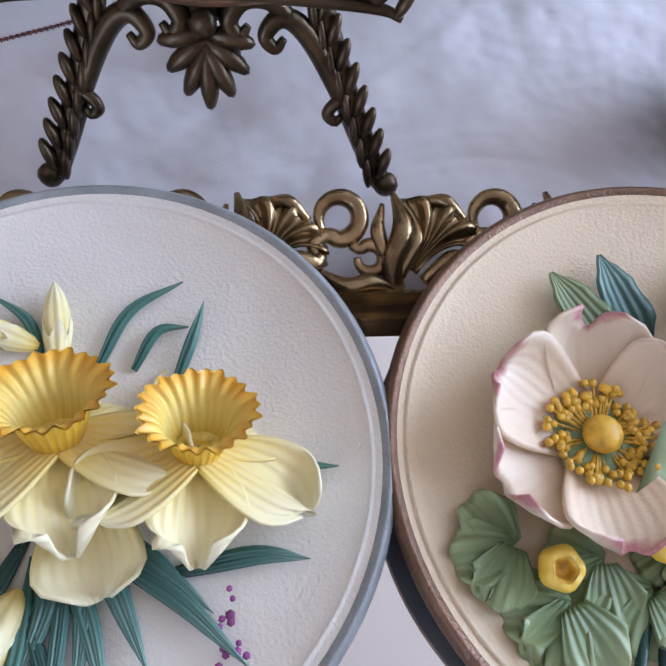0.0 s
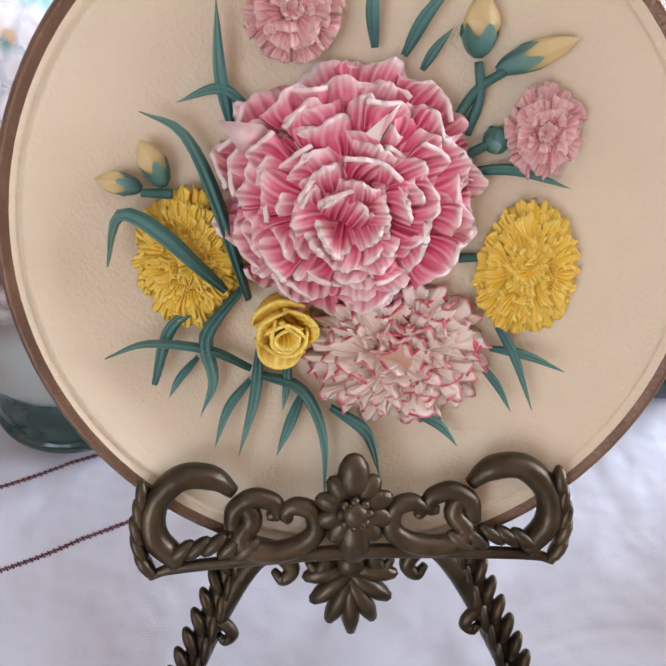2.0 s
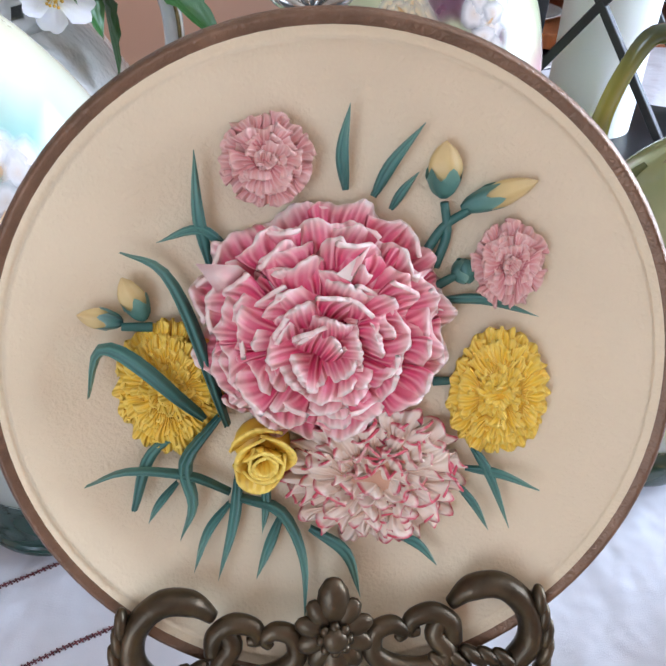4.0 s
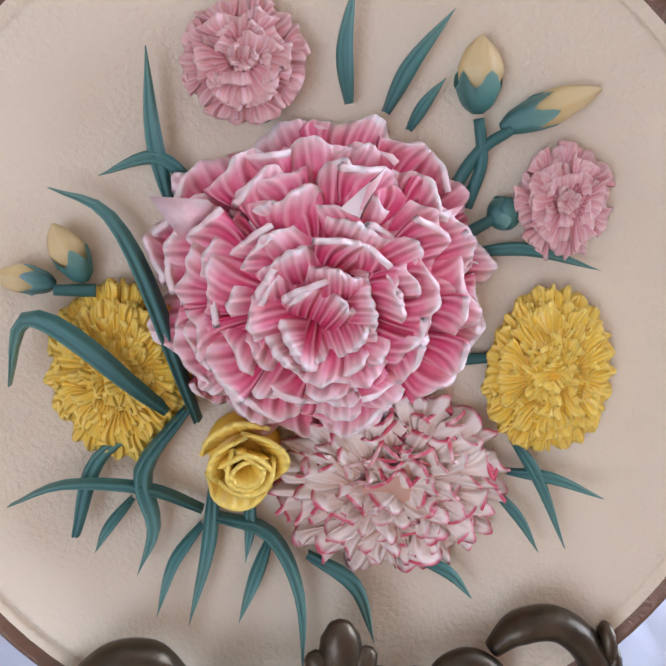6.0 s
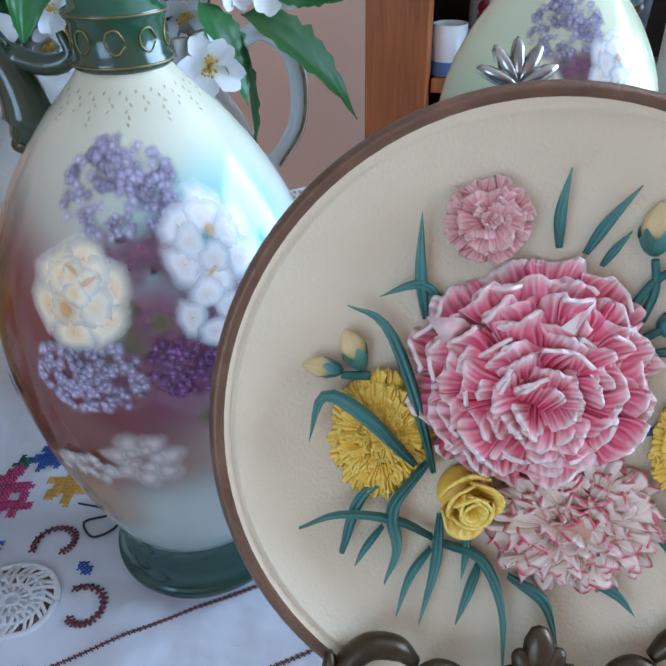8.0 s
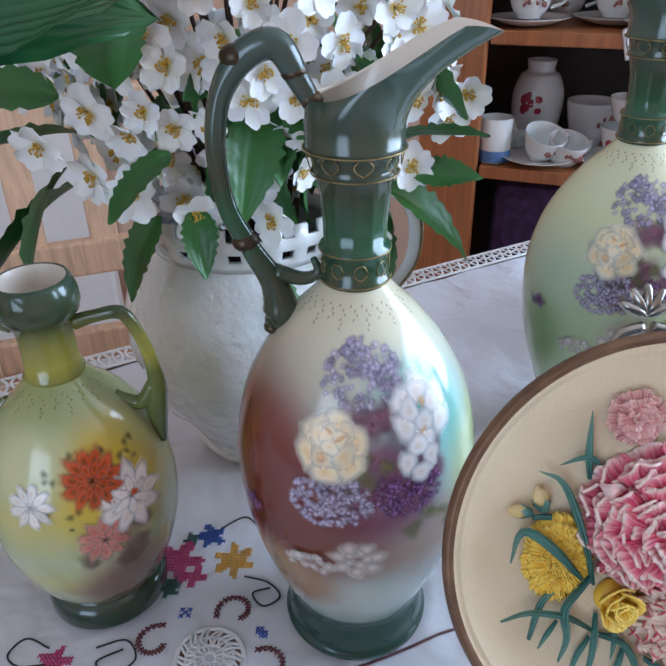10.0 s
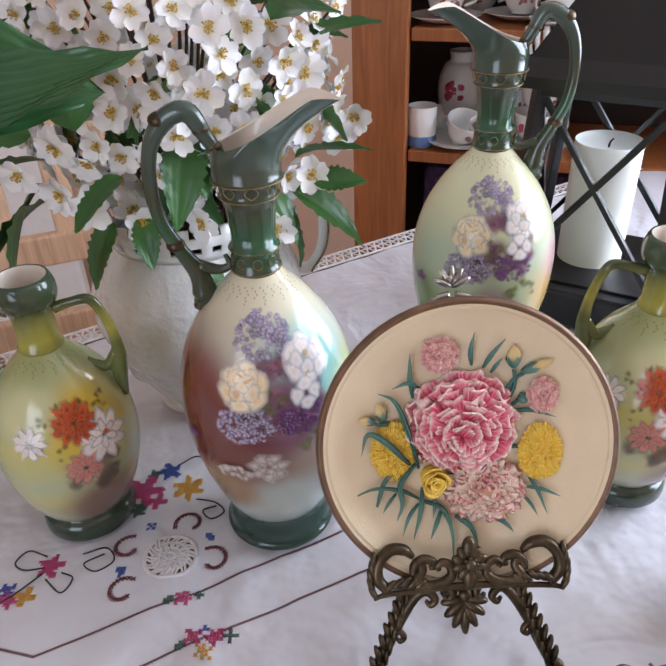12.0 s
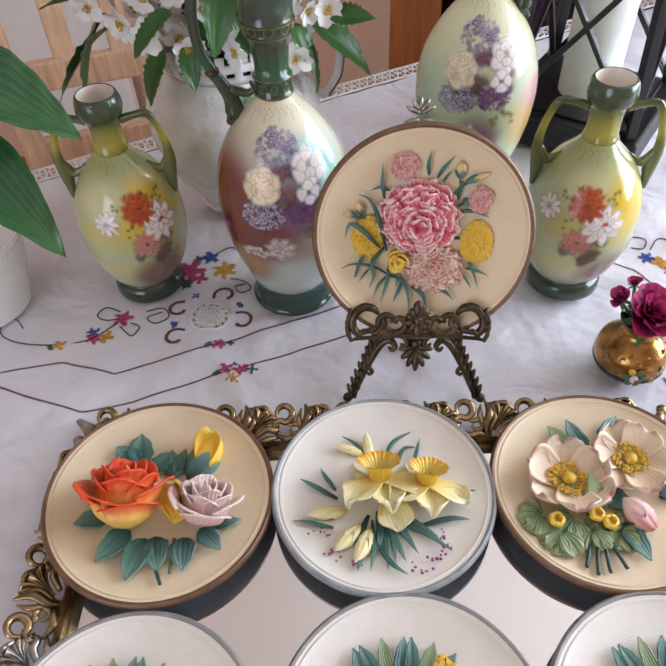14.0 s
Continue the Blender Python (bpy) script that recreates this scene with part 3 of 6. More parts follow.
def cluster(n, a0, z0, spread, size, profile, seed):
    rnd = random.Random(seed)
    out = []
    for k in range(n):
        t, q = rnd.random() * math.tau, spread * math.sqrt(rnd.random())
        out.append((a0 + q * 1.1 * math.cos(t) / body_radius(profile, z0), z0 + q * 0.8 * math.sin(t), size * rnd.uniform(0.7, 1.2), size * rnd.uniform(0.7, 1.1), rnd.random() * 3))
    return out


green_glaze = glaze("green_glaze_neck", [(0.0, (0.012, 0.045, 0.03)), (0.03, (0.018, 0.055, 0.038)), (0.25, (0.035, 0.05, 0.028)), (0.28, (0.02, 0.09, 0.04)), (0.305, (0.04, 0.055, 0.03)), (0.36, (0.05, 0.08, 0.065))], [], 0.2)


def ewer(m, bands, blots, face, label, group):
    """A tall ewer, its spout towards +x; face: the angle of the printed bouquet."""
    ob = thing("ewer", m, label, "ewer", group)
    prof = curve_profile(EWER_BODY, 44)
    part("body", lathe(scaled(prof), 72), glaze("tinted_china", bands, blots), ob)
    part("foot", lathe(scaled(curve_profile(EWER_FOOT[1:], 24)), 64), green_glaze, ob, "dark green glazed foot")
    flute = lambda a, z: 0.025 * math.cos(a * 12) if 0.2365 * U < z < 0.266 * U else 0.0
    part("neck", lathe(scaled(EWER_NECK), 72, flute), green_glaze, ob, "fluted green glazed neck")
    part("spout", sheet(spout, 64, 14, True), green_glaze, ob, "green flared spout")
    part("spout_lining", sheet(lambda u, v: spout(u, 1 - v, 0.0011 if v > 0 else 0.0), 64, 14, True), inner_cream, ob, "cream glazed inside of the spout")
    h = tube([(-0.015 * U, 0, 0.292 * U), (-0.0215 * U, 0, 0.303 * U), (-0.0300 * U, 0, 0.3165 * U), (-0.0430 * U, 0, 0.3125 * U), (-0.0535 * U, 0, 0.297 * U), (-0.0570 * U, 0, 0.275 * U), (-0.0545 * U, 0, 0.252 * U), (-0.0460 * U, 0, 0.2335 * U), (-0.0370 * U, 0, 0.217 * U), (-0.0345 * U, 0, 0.2025 * U), (-0.0385 * U, 0, 0.195 * U)],
             [0.004 * U, 0.0046 * U, 0.0062 * U, 0.006 * U, 0.0046 * U, 0.0043 * U, 0.0043 * U, 0.0046 * U, 0.0062 * U, 0.0085 * U, 0.0045 * U], 60, 12, 1.0, None, (0, 1, 0))
    handle = part("handle", h, green_glaze, ob, "looped green handle with gilt scrolls")
    for x, z, r in ((-0.0455, 0.3125, 0.0068), (-0.0235, 0.3065, 0.0055), (-0.0172, 0.2965, 0.005), (-0.0480, 0.2365, 0.0062), (-0.0385, 0.1935, 0.0045)):
        knob = bmesh.new()
        ball(knob, (x * U, 0, z * U), r * U, 12, 8, (1, 0.95, 0.75))
        part("scroll_knob", knob, bronze, handle)
    bm = bmesh.new()
    tube([(-0.036 * U, 0, 0.222 * U), (-0.024 * U, 0, 0.2185 * U), (-0.0165 * U, 0, 0.2215 * U), (-0.0185 * U, 0, 0.2285 * U)], [0.0042 * U, 0.0034 * U, 0.0026 * U, 0.0014 * U], 14, 8, 1, bm, (0, 1, 0))
    part("handle_scroll", bm, green_glaze, handle, "dark gilt scrolled acanthus")
    bm = bmesh.new()
    for z, r in ((0.2205, 0.0160), (0.2345, 0.0159), (0.268, 0.0184), (0.2782, 0.0214)):
        part("gilt_band", tube([(r * U * math.cos(t), r * U * math.sin(t), z * U) for t in (k * math.tau / 24 for k in range(25))], [0.00035 * U], 60, 5), gold_line, ob)
    for k in range(9):
        a = k * math.tau / 9
        for s in (-1, 1):
            tube([((0.0190 + 0.0012 * q) * U * math.cos(a + s * 0.2 * math.sin(q * 2.6)), (0.0190 + 0.0012 * q) * U * math.sin(a + s * 0.2 * math.sin(q * 2.6)), (0.2705 + 0.0065 * q) * U) for q in (0, 0.35, 0.7, 1.0)], [0.0003 * U], 8, 4, 1, bm)
        tube([((0.0150) * U * math.cos(a + 0.2 * math.cos(q)), 0.0150 * U * math.sin(a + 0.2 * math.cos(q)), (0.2275 + 0.0035 * math.sin(q)) * U) for q in (0, 1.2, 2.4, 3.6, 4.8, 6.0)], [0.0003 * U], 14, 4, 1, bm)
    tagged(part("gilt_scrollwork", bm, gold_line, ob, "worn gold scrolls on the neck"), kind="stuff")
    f = face
    up = 0.040
    decal(ob, "printed_ground", print_mats["plum"], prof, cluster(40, f + 0.1, 0.116 + up, 0.03, 0.009, prof, 3))
    decal(ob, "printed_lilac", print_mats["lilac"], prof, cluster(170, f + 0.06, 0.152 + up, 0.0155, 0.0024, prof, 4) + cluster(210, f - 0.2, 0.099 + up, 0.017, 0.0024, prof, 5))
    decal(ob, "printed_violet", print_mats["violet"], prof, cluster(150, f + 0.40, 0.101 + up, 0.015, 0.0023, prof, 6) + cluster(16, f - 0.95, 0.078 + up, 0.007, 0.003, prof, 7))
    decal(ob, "printed_leaves", print_mats["green"], prof, cluster(10, f + 0.02, 0.112 + up, 0.012, 0.0055, prof, 8) + cluster(8, f + 0.6, 0.08 + up, 0.012, 0.005, prof, 9))
    decal(ob, "printed_rose", print_mats["rose"], prof, bloom(6, f - 0.2, 0.124 + up, 0.0105, 0.0075, 0.0098, prof, 0.3) + bloom(4, f - 0.2, 0.1255 + up, 0.0065, 0.0068, 0.0086, prof, 0.9) + bloom(3, f - 0.2, 0.128 + up, 0.003, 0.005, 0.0062, prof, 0.2), "printed pale yellow rose")
    decal(ob, "printed_white_rose", print_mats["white"], prof, bloom(6, f + 0.6, 0.135 + up, 0.0098, 0.0075, 0.0085, prof, 0.4) + bloom(4, f + 0.6, 0.137 + up, 0.0058, 0.006, 0.007, prof) + bloom(4, f + 0.5, 0.116 + up, 0.006, 0.006, 0.0075, prof), "printed white rose")
    decal(ob, "printed_heart", print_mats["heart"], prof, [(f - 0.28, 0.1205 + up, 0.0035, 0.0048, 0.4), (f - 0.14, 0.129 + up, 0.0055, 0.0014, 0.5), (f - 0.24, 0.132 + up, 0.0045, 0.0012, -0.5), (f + 0.62, 0.139 + up, 0.0028, 0.0034, 0), (f + 0.56, 0.128 + up, 0.0042, 0.0012, 0.6)])
    decal(ob, "printed_faint_rose", print_mats["faint"], prof, bloom(7, f + 0.0, 0.064 + up, 0.009, 0.0068, 0.0062, prof, 0.2) + bloom(5, f + 0.0, 0.065 + up, 0.0045, 0.0048, 0.0042, prof) + cluster(16, f - 0.4, 0.056 + up, 0.011, 0.0045, prof, 12))
    decal(ob, "gilt_print", print_mats["gilt"], prof, [(f - 1.7 + 0.24 * q + 0.022 * (j % 3 - 1) * (4 - j), 0.2145 - 0.0015 * j, 0.00055, 0.0009, 0.7 * (j % 3 - 1)) for q in range(15) for j in range(6 - 2 * (q % 2))])
    return ob


EWER1 = pose(-0.168, 0.328, 0.0, 0, 0, 0)
f1 = radians(-89)
ewer_a = ewer(EWER1, [(0.0, (0.42, 0.55, 0.48)), (0.05, (0.46, 0.54, 0.5)), (0.08, (0.3, 0.33, 0.3)), (0.115, (0.3, 0.21, 0.15)), (0.16, (0.36, 0.3, 0.27)), (0.2, (0.6, 0.63, 0.54)), (0.23, (0.68, 0.65, 0.48)), (0.26, (0.66, 0.6, 0.42))],
              [(-0.058, -0.035, 0.125, 0.105, (0.13, 0.03, 0.008)), (-0.05, -0.04, 0.178, 0.05, (0.28, 0.12, 0.15)), (0.035, -0.05, 0.19, 0.055, (0.25, 0.55, 0.5)), (0.06, -0.01, 0.16, 0.05, (0.55, 0.62, 0.3)), (0.0, -0.05, 0.07, 0.055, (0.42, 0.46, 0.4)), (0.012, -0.066, 0.166, 0.052, (0.2, 0.08, 0.14)), (-0.066, -0.022, 0.15, 0.115, (0.14, 0.028, 0.014)), (-0.045, -0.052, 0.085, 0.05, (0.3, 0.17, 0.07))],
              f1, "tall green ewer painted with roses and lilac over a brown ground", "pair of ewers")
EWER2 = pose(0.048, 0.535, 0.0, 0, 0, 180) @ Matrix.Scale(1.055, 4)
f2 = radians(77)
ewer_b = ewer(EWER2, [(0.0, (0.5, 0.6, 0.45)), (0.06, (0.52, 0.6, 0.42)), (0.12, (0.42, 0.5, 0.28)), (0.17, (0.5, 0.58, 0.4)), (0.21, (0.68, 0.68, 0.42)), (0.26, (0.72, 0.7, 0.48))],
              [(-0.06, 0.03, 0.12, 0.06, (0.6, 0.4, 0.15)), (-0.055, 0.02, 0.155, 0.04, (0.6, 0.36, 0.36)), (0.06, 0.02, 0.11, 0.05, (0.2, 0.3, 0.1)), (0.0, 0.06, 0.115, 0.035, (0.2, 0.09, 0.12))],
              f2, "tall green ewer painted with roses and violets over pale green", "pair of ewers")

VASE_BODY = [(0.0300, 0.018), (0.0365, 0.026), (0.0445, 0.044), (0.0500, 0.066), (0.0512, 0.085), (0.0490, 0.106), (0.0430, 0.124), (0.0330, 0.1405), (0.0215, 0.1525), (0.0148, 0.1605)]
VASE_FOOT = [(0.033, 0.0005), (0.0352, 0.002), (0.0352, 0.010), (0.0335, 0.0145), (0.0305, 0.0172), (0.030, 0.0190)]
VASE_NECK = [(0.0148, 0.1605), (0.0155, 0.162), (0.0140, 0.1635), (0.0134, 0.172), (0.0136, 0.186), (0.0150, 0.192), (0.0188, 0.1955), (0.0202, 0.2), (0.0200, 0.2065), (0.0185, 0.2115), (0.0172, 0.2138), (0.0160, 0.2135)]
vase_body = glaze("tinted_yellow_green_china", [(0.0, (0.16, 0.2, 0.12)), (0.022, (0.3, 0.34, 0.2)), (0.035, (0.44, 0.46, 0.3)), (0.06, (0.54, 0.5, 0.2)), (0.085, (0.44, 0.48, 0.27)), (0.12, (0.55, 0.49, 0.15)), (0.15, (0.45, 0.49, 0.28)), (0.19, (0.34, 0.37, 0.14))],
                  [(0.035, -0.05, 0.14, 0.06, (0.68, 0.5, 0.05)), (-0.055, -0.01, 0.11, 0.05, (0.45, 0.55, 0.36)), (0.03, -0.045, 0.05, 0.05, (0.2, 0.12, 0.08)), (-0.02, -0.05, 0.16, 0.04, (0.6, 0.6, 0.32))])
vase_green = glaze("olive_glaze", [(0.0, (0.025, 0.045, 0.025)), (0.03, (0.035, 0.06, 0.035)), (0.14, (0.11, 0.15, 0.045)), (0.185, (0.14, 0.16, 0.04)), (0.198, (0.4, 0.37, 0.06)), (0.208, (0.3, 0.29, 0.05)), (0.222, (0.05, 0.07, 0.025)), (0.25, (0.05, 0.085, 0.055))], [], 0.18)


def handled_vase(m, f, label):
    ob = thing("two_handled_vase", m, label, "vase", "pair of two-handled vases")
    prof = curve_profile(VASE_BODY, 36)
    d = 0.014
    f -= 0.08
    part("body", lathe(scaled(prof), 72), vase_body, ob)
    part("foot", lathe(scaled(curve_profile(VASE_FOOT, 18)), 56), vase_green, ob, "dark green foot")
    part("neck", lathe(scaled(VASE_NECK), 64, lambda a, z: 0.03 * math.cos(10 * a) if 0.166 * U < z < 0.184 * U else 0.0), vase_green, ob, "olive green neck and collar")
    part("lining", lathe(scaled([(0.0160, 0.2135), (0.0150, 0.2110), (0.0142, 0.2040), (0.0115, 0.19), (0.011, 0.175), (0.0005, 0.174)]), 48), inner_cream, ob, "cream inside of the mouth")
    for s in (-1, 1):
        h = tube([(s * 0.0150 * U, 0, 0.1885 * U), (s * 0.0260 * U, 0, 0.1915 * U), (s * 0.0385 * U, 0, 0.1925 * U), (s * 0.0450 * U, 0, 0.181 * U), (s * 0.0490 * U, 0, 0.165 * U), (s * 0.0500 * U, 0, 0.148 * U), (s * 0.0475 * U, 0, 0.133 * U), (s * 0.0485 * U, 0, 0.112 * U)],
                 [0.0042 * U, 0.0034 * U, 0.0036 * U, 0.0034 * U, 0.0036 * U, 0.0050 * U, 0.0062 * U, 0.002 * U], 40, 10, 0.9, None, (0, 1, 0))
        tube([(s * 0.049 * U, 0, 0.150 * U), (s * 0.041 * U, 0, 0.1385 * U), (s * 0.033 * U, 0, 0.1405 * U), (s * 0.028 * U, 0, 0.146 * U)], [0.004 * U, 0.0045 * U, 0.0035 * U, 0.0015 * U], 16, 8, 0.9, h, (0, 1, 0))
        part("handle", h, vase_green, ob, "olive green looped handle")
    decal(ob, "printed_shade", print_mats["brown"], prof, cluster(16, f + 0.15, 0.062 + d, 0.02, 0.008, prof, 21))
    decal(ob, "printed_leaves", print_mats["green"], prof, cluster(22, f - 0.1, 0.098 + d, 0.028, 0.0026, prof, 22) + cluster(12, f + 0.4, 0.112 + d, 0.013, 0.0028, prof, 27))
    decal(ob, "printed_white_aster", print_mats["white"], prof, bloom(9, f - 0.62, 0.098 + d, 0.0068, 0.0072, 0.0036, prof), "printed white aster")
    decal(ob, "printed_coral_daisy", print_mats["coral"], prof, bloom(10, f + 0.02, 0.073 + d, 0.008, 0.0085, 0.0042, prof, 0.2) + bloom(7, f + 0.02, 0.073 + d, 0.0045, 0.0045, 0.0022, prof), "printed coral daisy")
    decal(ob, "printed_red_daisy", print_mats["red"], prof, bloom(11, f + 0.05, 0.107 + d, 0.009, 0.009, 0.0044, prof) + bloom(8, f + 0.05, 0.107 + d, 0.0055, 0.0056, 0.0026, prof, 0.3), "printed red daisy")
    decal(ob, "printed_white_daisy", print_mats["white"], prof, bloom(9, f + 0.38, 0.090 + d, 0.0105, 0.0115, 0.0062, prof) + bloom(6, f + 0.38, 0.091 + d, 0.006, 0.007, 0.0034, prof, 0.4), "printed white daisy")
    decal(ob, "daisy_eye", print_mats["red"], prof, [(f + 0.42, 0.0925 + d, 0.0034, 0.0026, 0)])
    decal(ob, "gilt_print", print_mats["gilt"], prof, [(f - 1.7 + 0.3 * q + 0.026 * (j % 3 - 1) * (4 - j), 0.1575 - 0.0015 * j, 0.00055, 0.0009, 0.7 * (j % 3 - 1)) for q in range(12) for j in range(6 - 2 * (q % 2))])
    return ob


handled_vase(pose(-0.345, 0.341, 0, 0, 0, 6), radians(-62), "small green and yellow two-handled vase with printed daisies")
handled_vase(pose(0.150, 0.352, 0, 0, 0, -4) @ Matrix.Scale(1.025, 4), radians(-97), "small green and yellow two-handled vase with red daisy print")

# ---- moulded flowers on the plates ----
def well_z(r, depth, h, x, y):
    return value([z for _, z in curve_profile(dish_profile(r, depth, h), 26)], min(math.hypot(x, y) / (r * 0.915), 1))


def on(parent, r, depth, h):
    return lambda x, y: well_z(r, depth, h, x, y)


def leaf_on(parent, ground, pts, width, material, lift=0.0014, over=None):
    bm = blade([(x, y) for x, y in pts], width, lift)
    for v in bm.verts:
        v.co.z += ground(v.co.x, v.co.y) - 0.0002
        if over:
            v.co.z += 0.0082 * math.exp(-((v.co.x * 1000 - over[0]) / 18) ** 2 - ((v.co.y * 1000 - over[1]) / 20) ** 2)
    return part("leaf", bm, material, parent)


def broad_leaf_on(parent, ground, x, y, length, width, deg, material, lift=0.0015, fold=0.25):
    bm = veined_leaf(length / 1000 * 1.08, width / 1000 * 1.15, 0.05, fold, 10, 12, 0.08)
    place(bm, Matrix.Translation((x / 1000, y / 1000, 0)) @ turn("Z", deg))
    for v in bm.verts:
        v.co.z += ground(v.co.x, v.co.y) + lift + 0.002
    return part("leaf", thicken(bm, 0.0012), material, parent)


def carnation(parent, ground, x, y, r, ry, height, material, core, seed, rings=5, name="carnation", n0=9, lift0=16, lift1=48, ruf=1.0, sink=0.0, wav=1.0):
    """A domed head of broad ruffled petals, laid like shingles from the rim to the heart."""
    rnd = random.Random(seed)
    x, y, r, ry, height = x / 1000, y / 1000, r / 1000, ry / 1000, height / 1000
    bm = bmesh.new()
    ball(bm, (0, 0, -height * 0.1), 1.0, 24, 12, (r * 0.8, ry * 0.8, height * 0.86))
    flower = part(name, bm, core, parent, at=Matrix.Translation((x, y, ground(x, y))))
    for k in range(rings):
        q = k / (rings - 1)
        rho = 1 - 0.86 * q
        slope = -math.degrees(math.atan2(height * rho, r * math.sqrt(max(1.02 - rho * rho, 0.05))))
        n = max(3, int(round(n0 * rho ** 0.7)))
        length = r * (0.46 - 0.08 * q)
        width = math.tau * rho * r / n * (1.5 + 0.3 * q)
        for i in range(n):
            a = (i + 0.5 * (k % 2) + rnd.uniform(-0.16, 0.16)) * math.tau / n
            t = max(slope, -28) + lift0 + (lift1 - lift0) * q + rnd.uniform(-7, 7)
            ln = length * rnd.uniform(0.9, 1.1)
            tip = rho * r * rnd.uniform(0.95, 1.03)
            z = height * math.sqrt(max(1.03 - rho * rho, 0.02)) + r * 0.03 - ln * math.sin(radians(t))
            w = width * rnd.uniform(0.9, 1.2)
            p = petal(ln, w, 0.1, ruf * rnd.uniform(0.9, 1.35), wav * rnd.choice((1.3, 1.7, 2.1)) * max(0.8, min(w / ln, 1.5)), rnd.random() * 6.3, -0.06 - 0.1 * q, 24 if r < 0.03 else 40, 8 if r < 0.03 else 10, 0.0, 0.42, 0.0, True)
            thicken(p, max(0.0008, r * (0.03 if r < 0.03 else 0.036)))
            m = turn("Z", math.degrees(a) - 90) @ Matrix.Translation((0, tip - ln * math.cos(radians(t)), z)) @ turn("X", t) @ turn("Y", rnd.uniform(-8, 8))
            place(p, Matrix.Translation((0, -sink * ry * q, 0)) @ Matrix.Diagonal((1, ry / r, 1, 1)) @ m)
            part("petal", p, material, flower)
    return flower


def stem_on(parent, ground, pts, r, material):
    bm = tube([(x / 1000, y / 1000, ground(x / 1000, y / 1000) + 0.0008) for x, y in pts], [r / 1000, r / 1000 * 0.8], 12, 8)
    return part("stem", bm, material, parent)


def bud_on(parent, ground, x, y, length, width, deg, material, calyx, z=0.0):
    """A closed bud pointing along deg, with a calyx at its foot."""
    x, y, length, width = x / 1000, y / 1000, length / 1000, width / 1000
    prof = curve_profile([(width * 0.2, 0), (width * 0.42, length * 0.25), (width * 0.5, length * 0.5), (width * 0.33, length * 0.8), (0.0003, length)], 16)
    m = Matrix.Translation((x, y, ground(x, y) + z)) @ turn("Z", deg - 90) @ turn("X", -90 + 8) @ Matrix.Diagonal((1, 0.75, 1, 1))
    b = part("bud", place(lathe(prof, 20, lambda a, zz: 0.05 * math.sin(5 * a + zz * 400)), m), material, parent)
    cal = curve_profile([(width * 0.12, -length * 0.15), (width * 0.34, -length * 0.02), (width * 0.49, length * 0.22), (width * 0.54, length * 0.36)], 10)
    cup = lathe(cal, 30, lambda a, zz: 0.06 * math.sin(5 * a))
    for v in cup.verts:
        if v.co.z > length * 0.24:
            v.co.z += length * 0.13 * math.cos(5 * math.atan2(v.co.y, v.co.x)) * (v.co.z / length - 0.2) / 0.16
    part("calyx", place(cup, m), calyx, b, "green calyx")
    return b


def rose(parent, ground, x, y, r, height, material, seed, n=14, tilt=0, deg=0, name="rose", lay=12):
    rnd = random.Random(seed)
    x, y, r, height = x / 1000, y / 1000, r / 1000, height / 1000
    bm = bmesh.new()
    ball(bm, (0, 0, 0), r * 0.62, 18, 10, (1, 1, 0.7 * height / r))
    flower = part(name, bm, material, parent, at=Matrix.Translation((x, y, ground(x, y) + 0.001)) @ turn("Z", deg) @ turn("X", tilt))
    for k in range(n):
        q = k / (n - 1)
        a = k * 137.5 + rnd.uniform(-12, 12)
        ln = r * (0.98 - 0.45 * q)
        t = lay + (80 - lay) * q ** 0.7
        p = petal(ln, r * (1.15 - 0.55 * q), 0.28 + 0.3 * q, 0.12, 1.5, rnd.random() * 6, -0.25 * q + (-0.15 if q < 0.35 else 0.05), 14, 10, 0.0, 0.4, 0.0, True)
        thicken(p, 0.0009)
        base = max(r * (0.42 * (1 - q)) - 0.2 * ln * q, 0.0)
        place(p, turn("Z", a) @ Matrix.Translation((0, base * 0.5, height * (0.05 + 0.45 * q))) @ turn("X", t))
        part("petal", p, material, flower)
    return flower


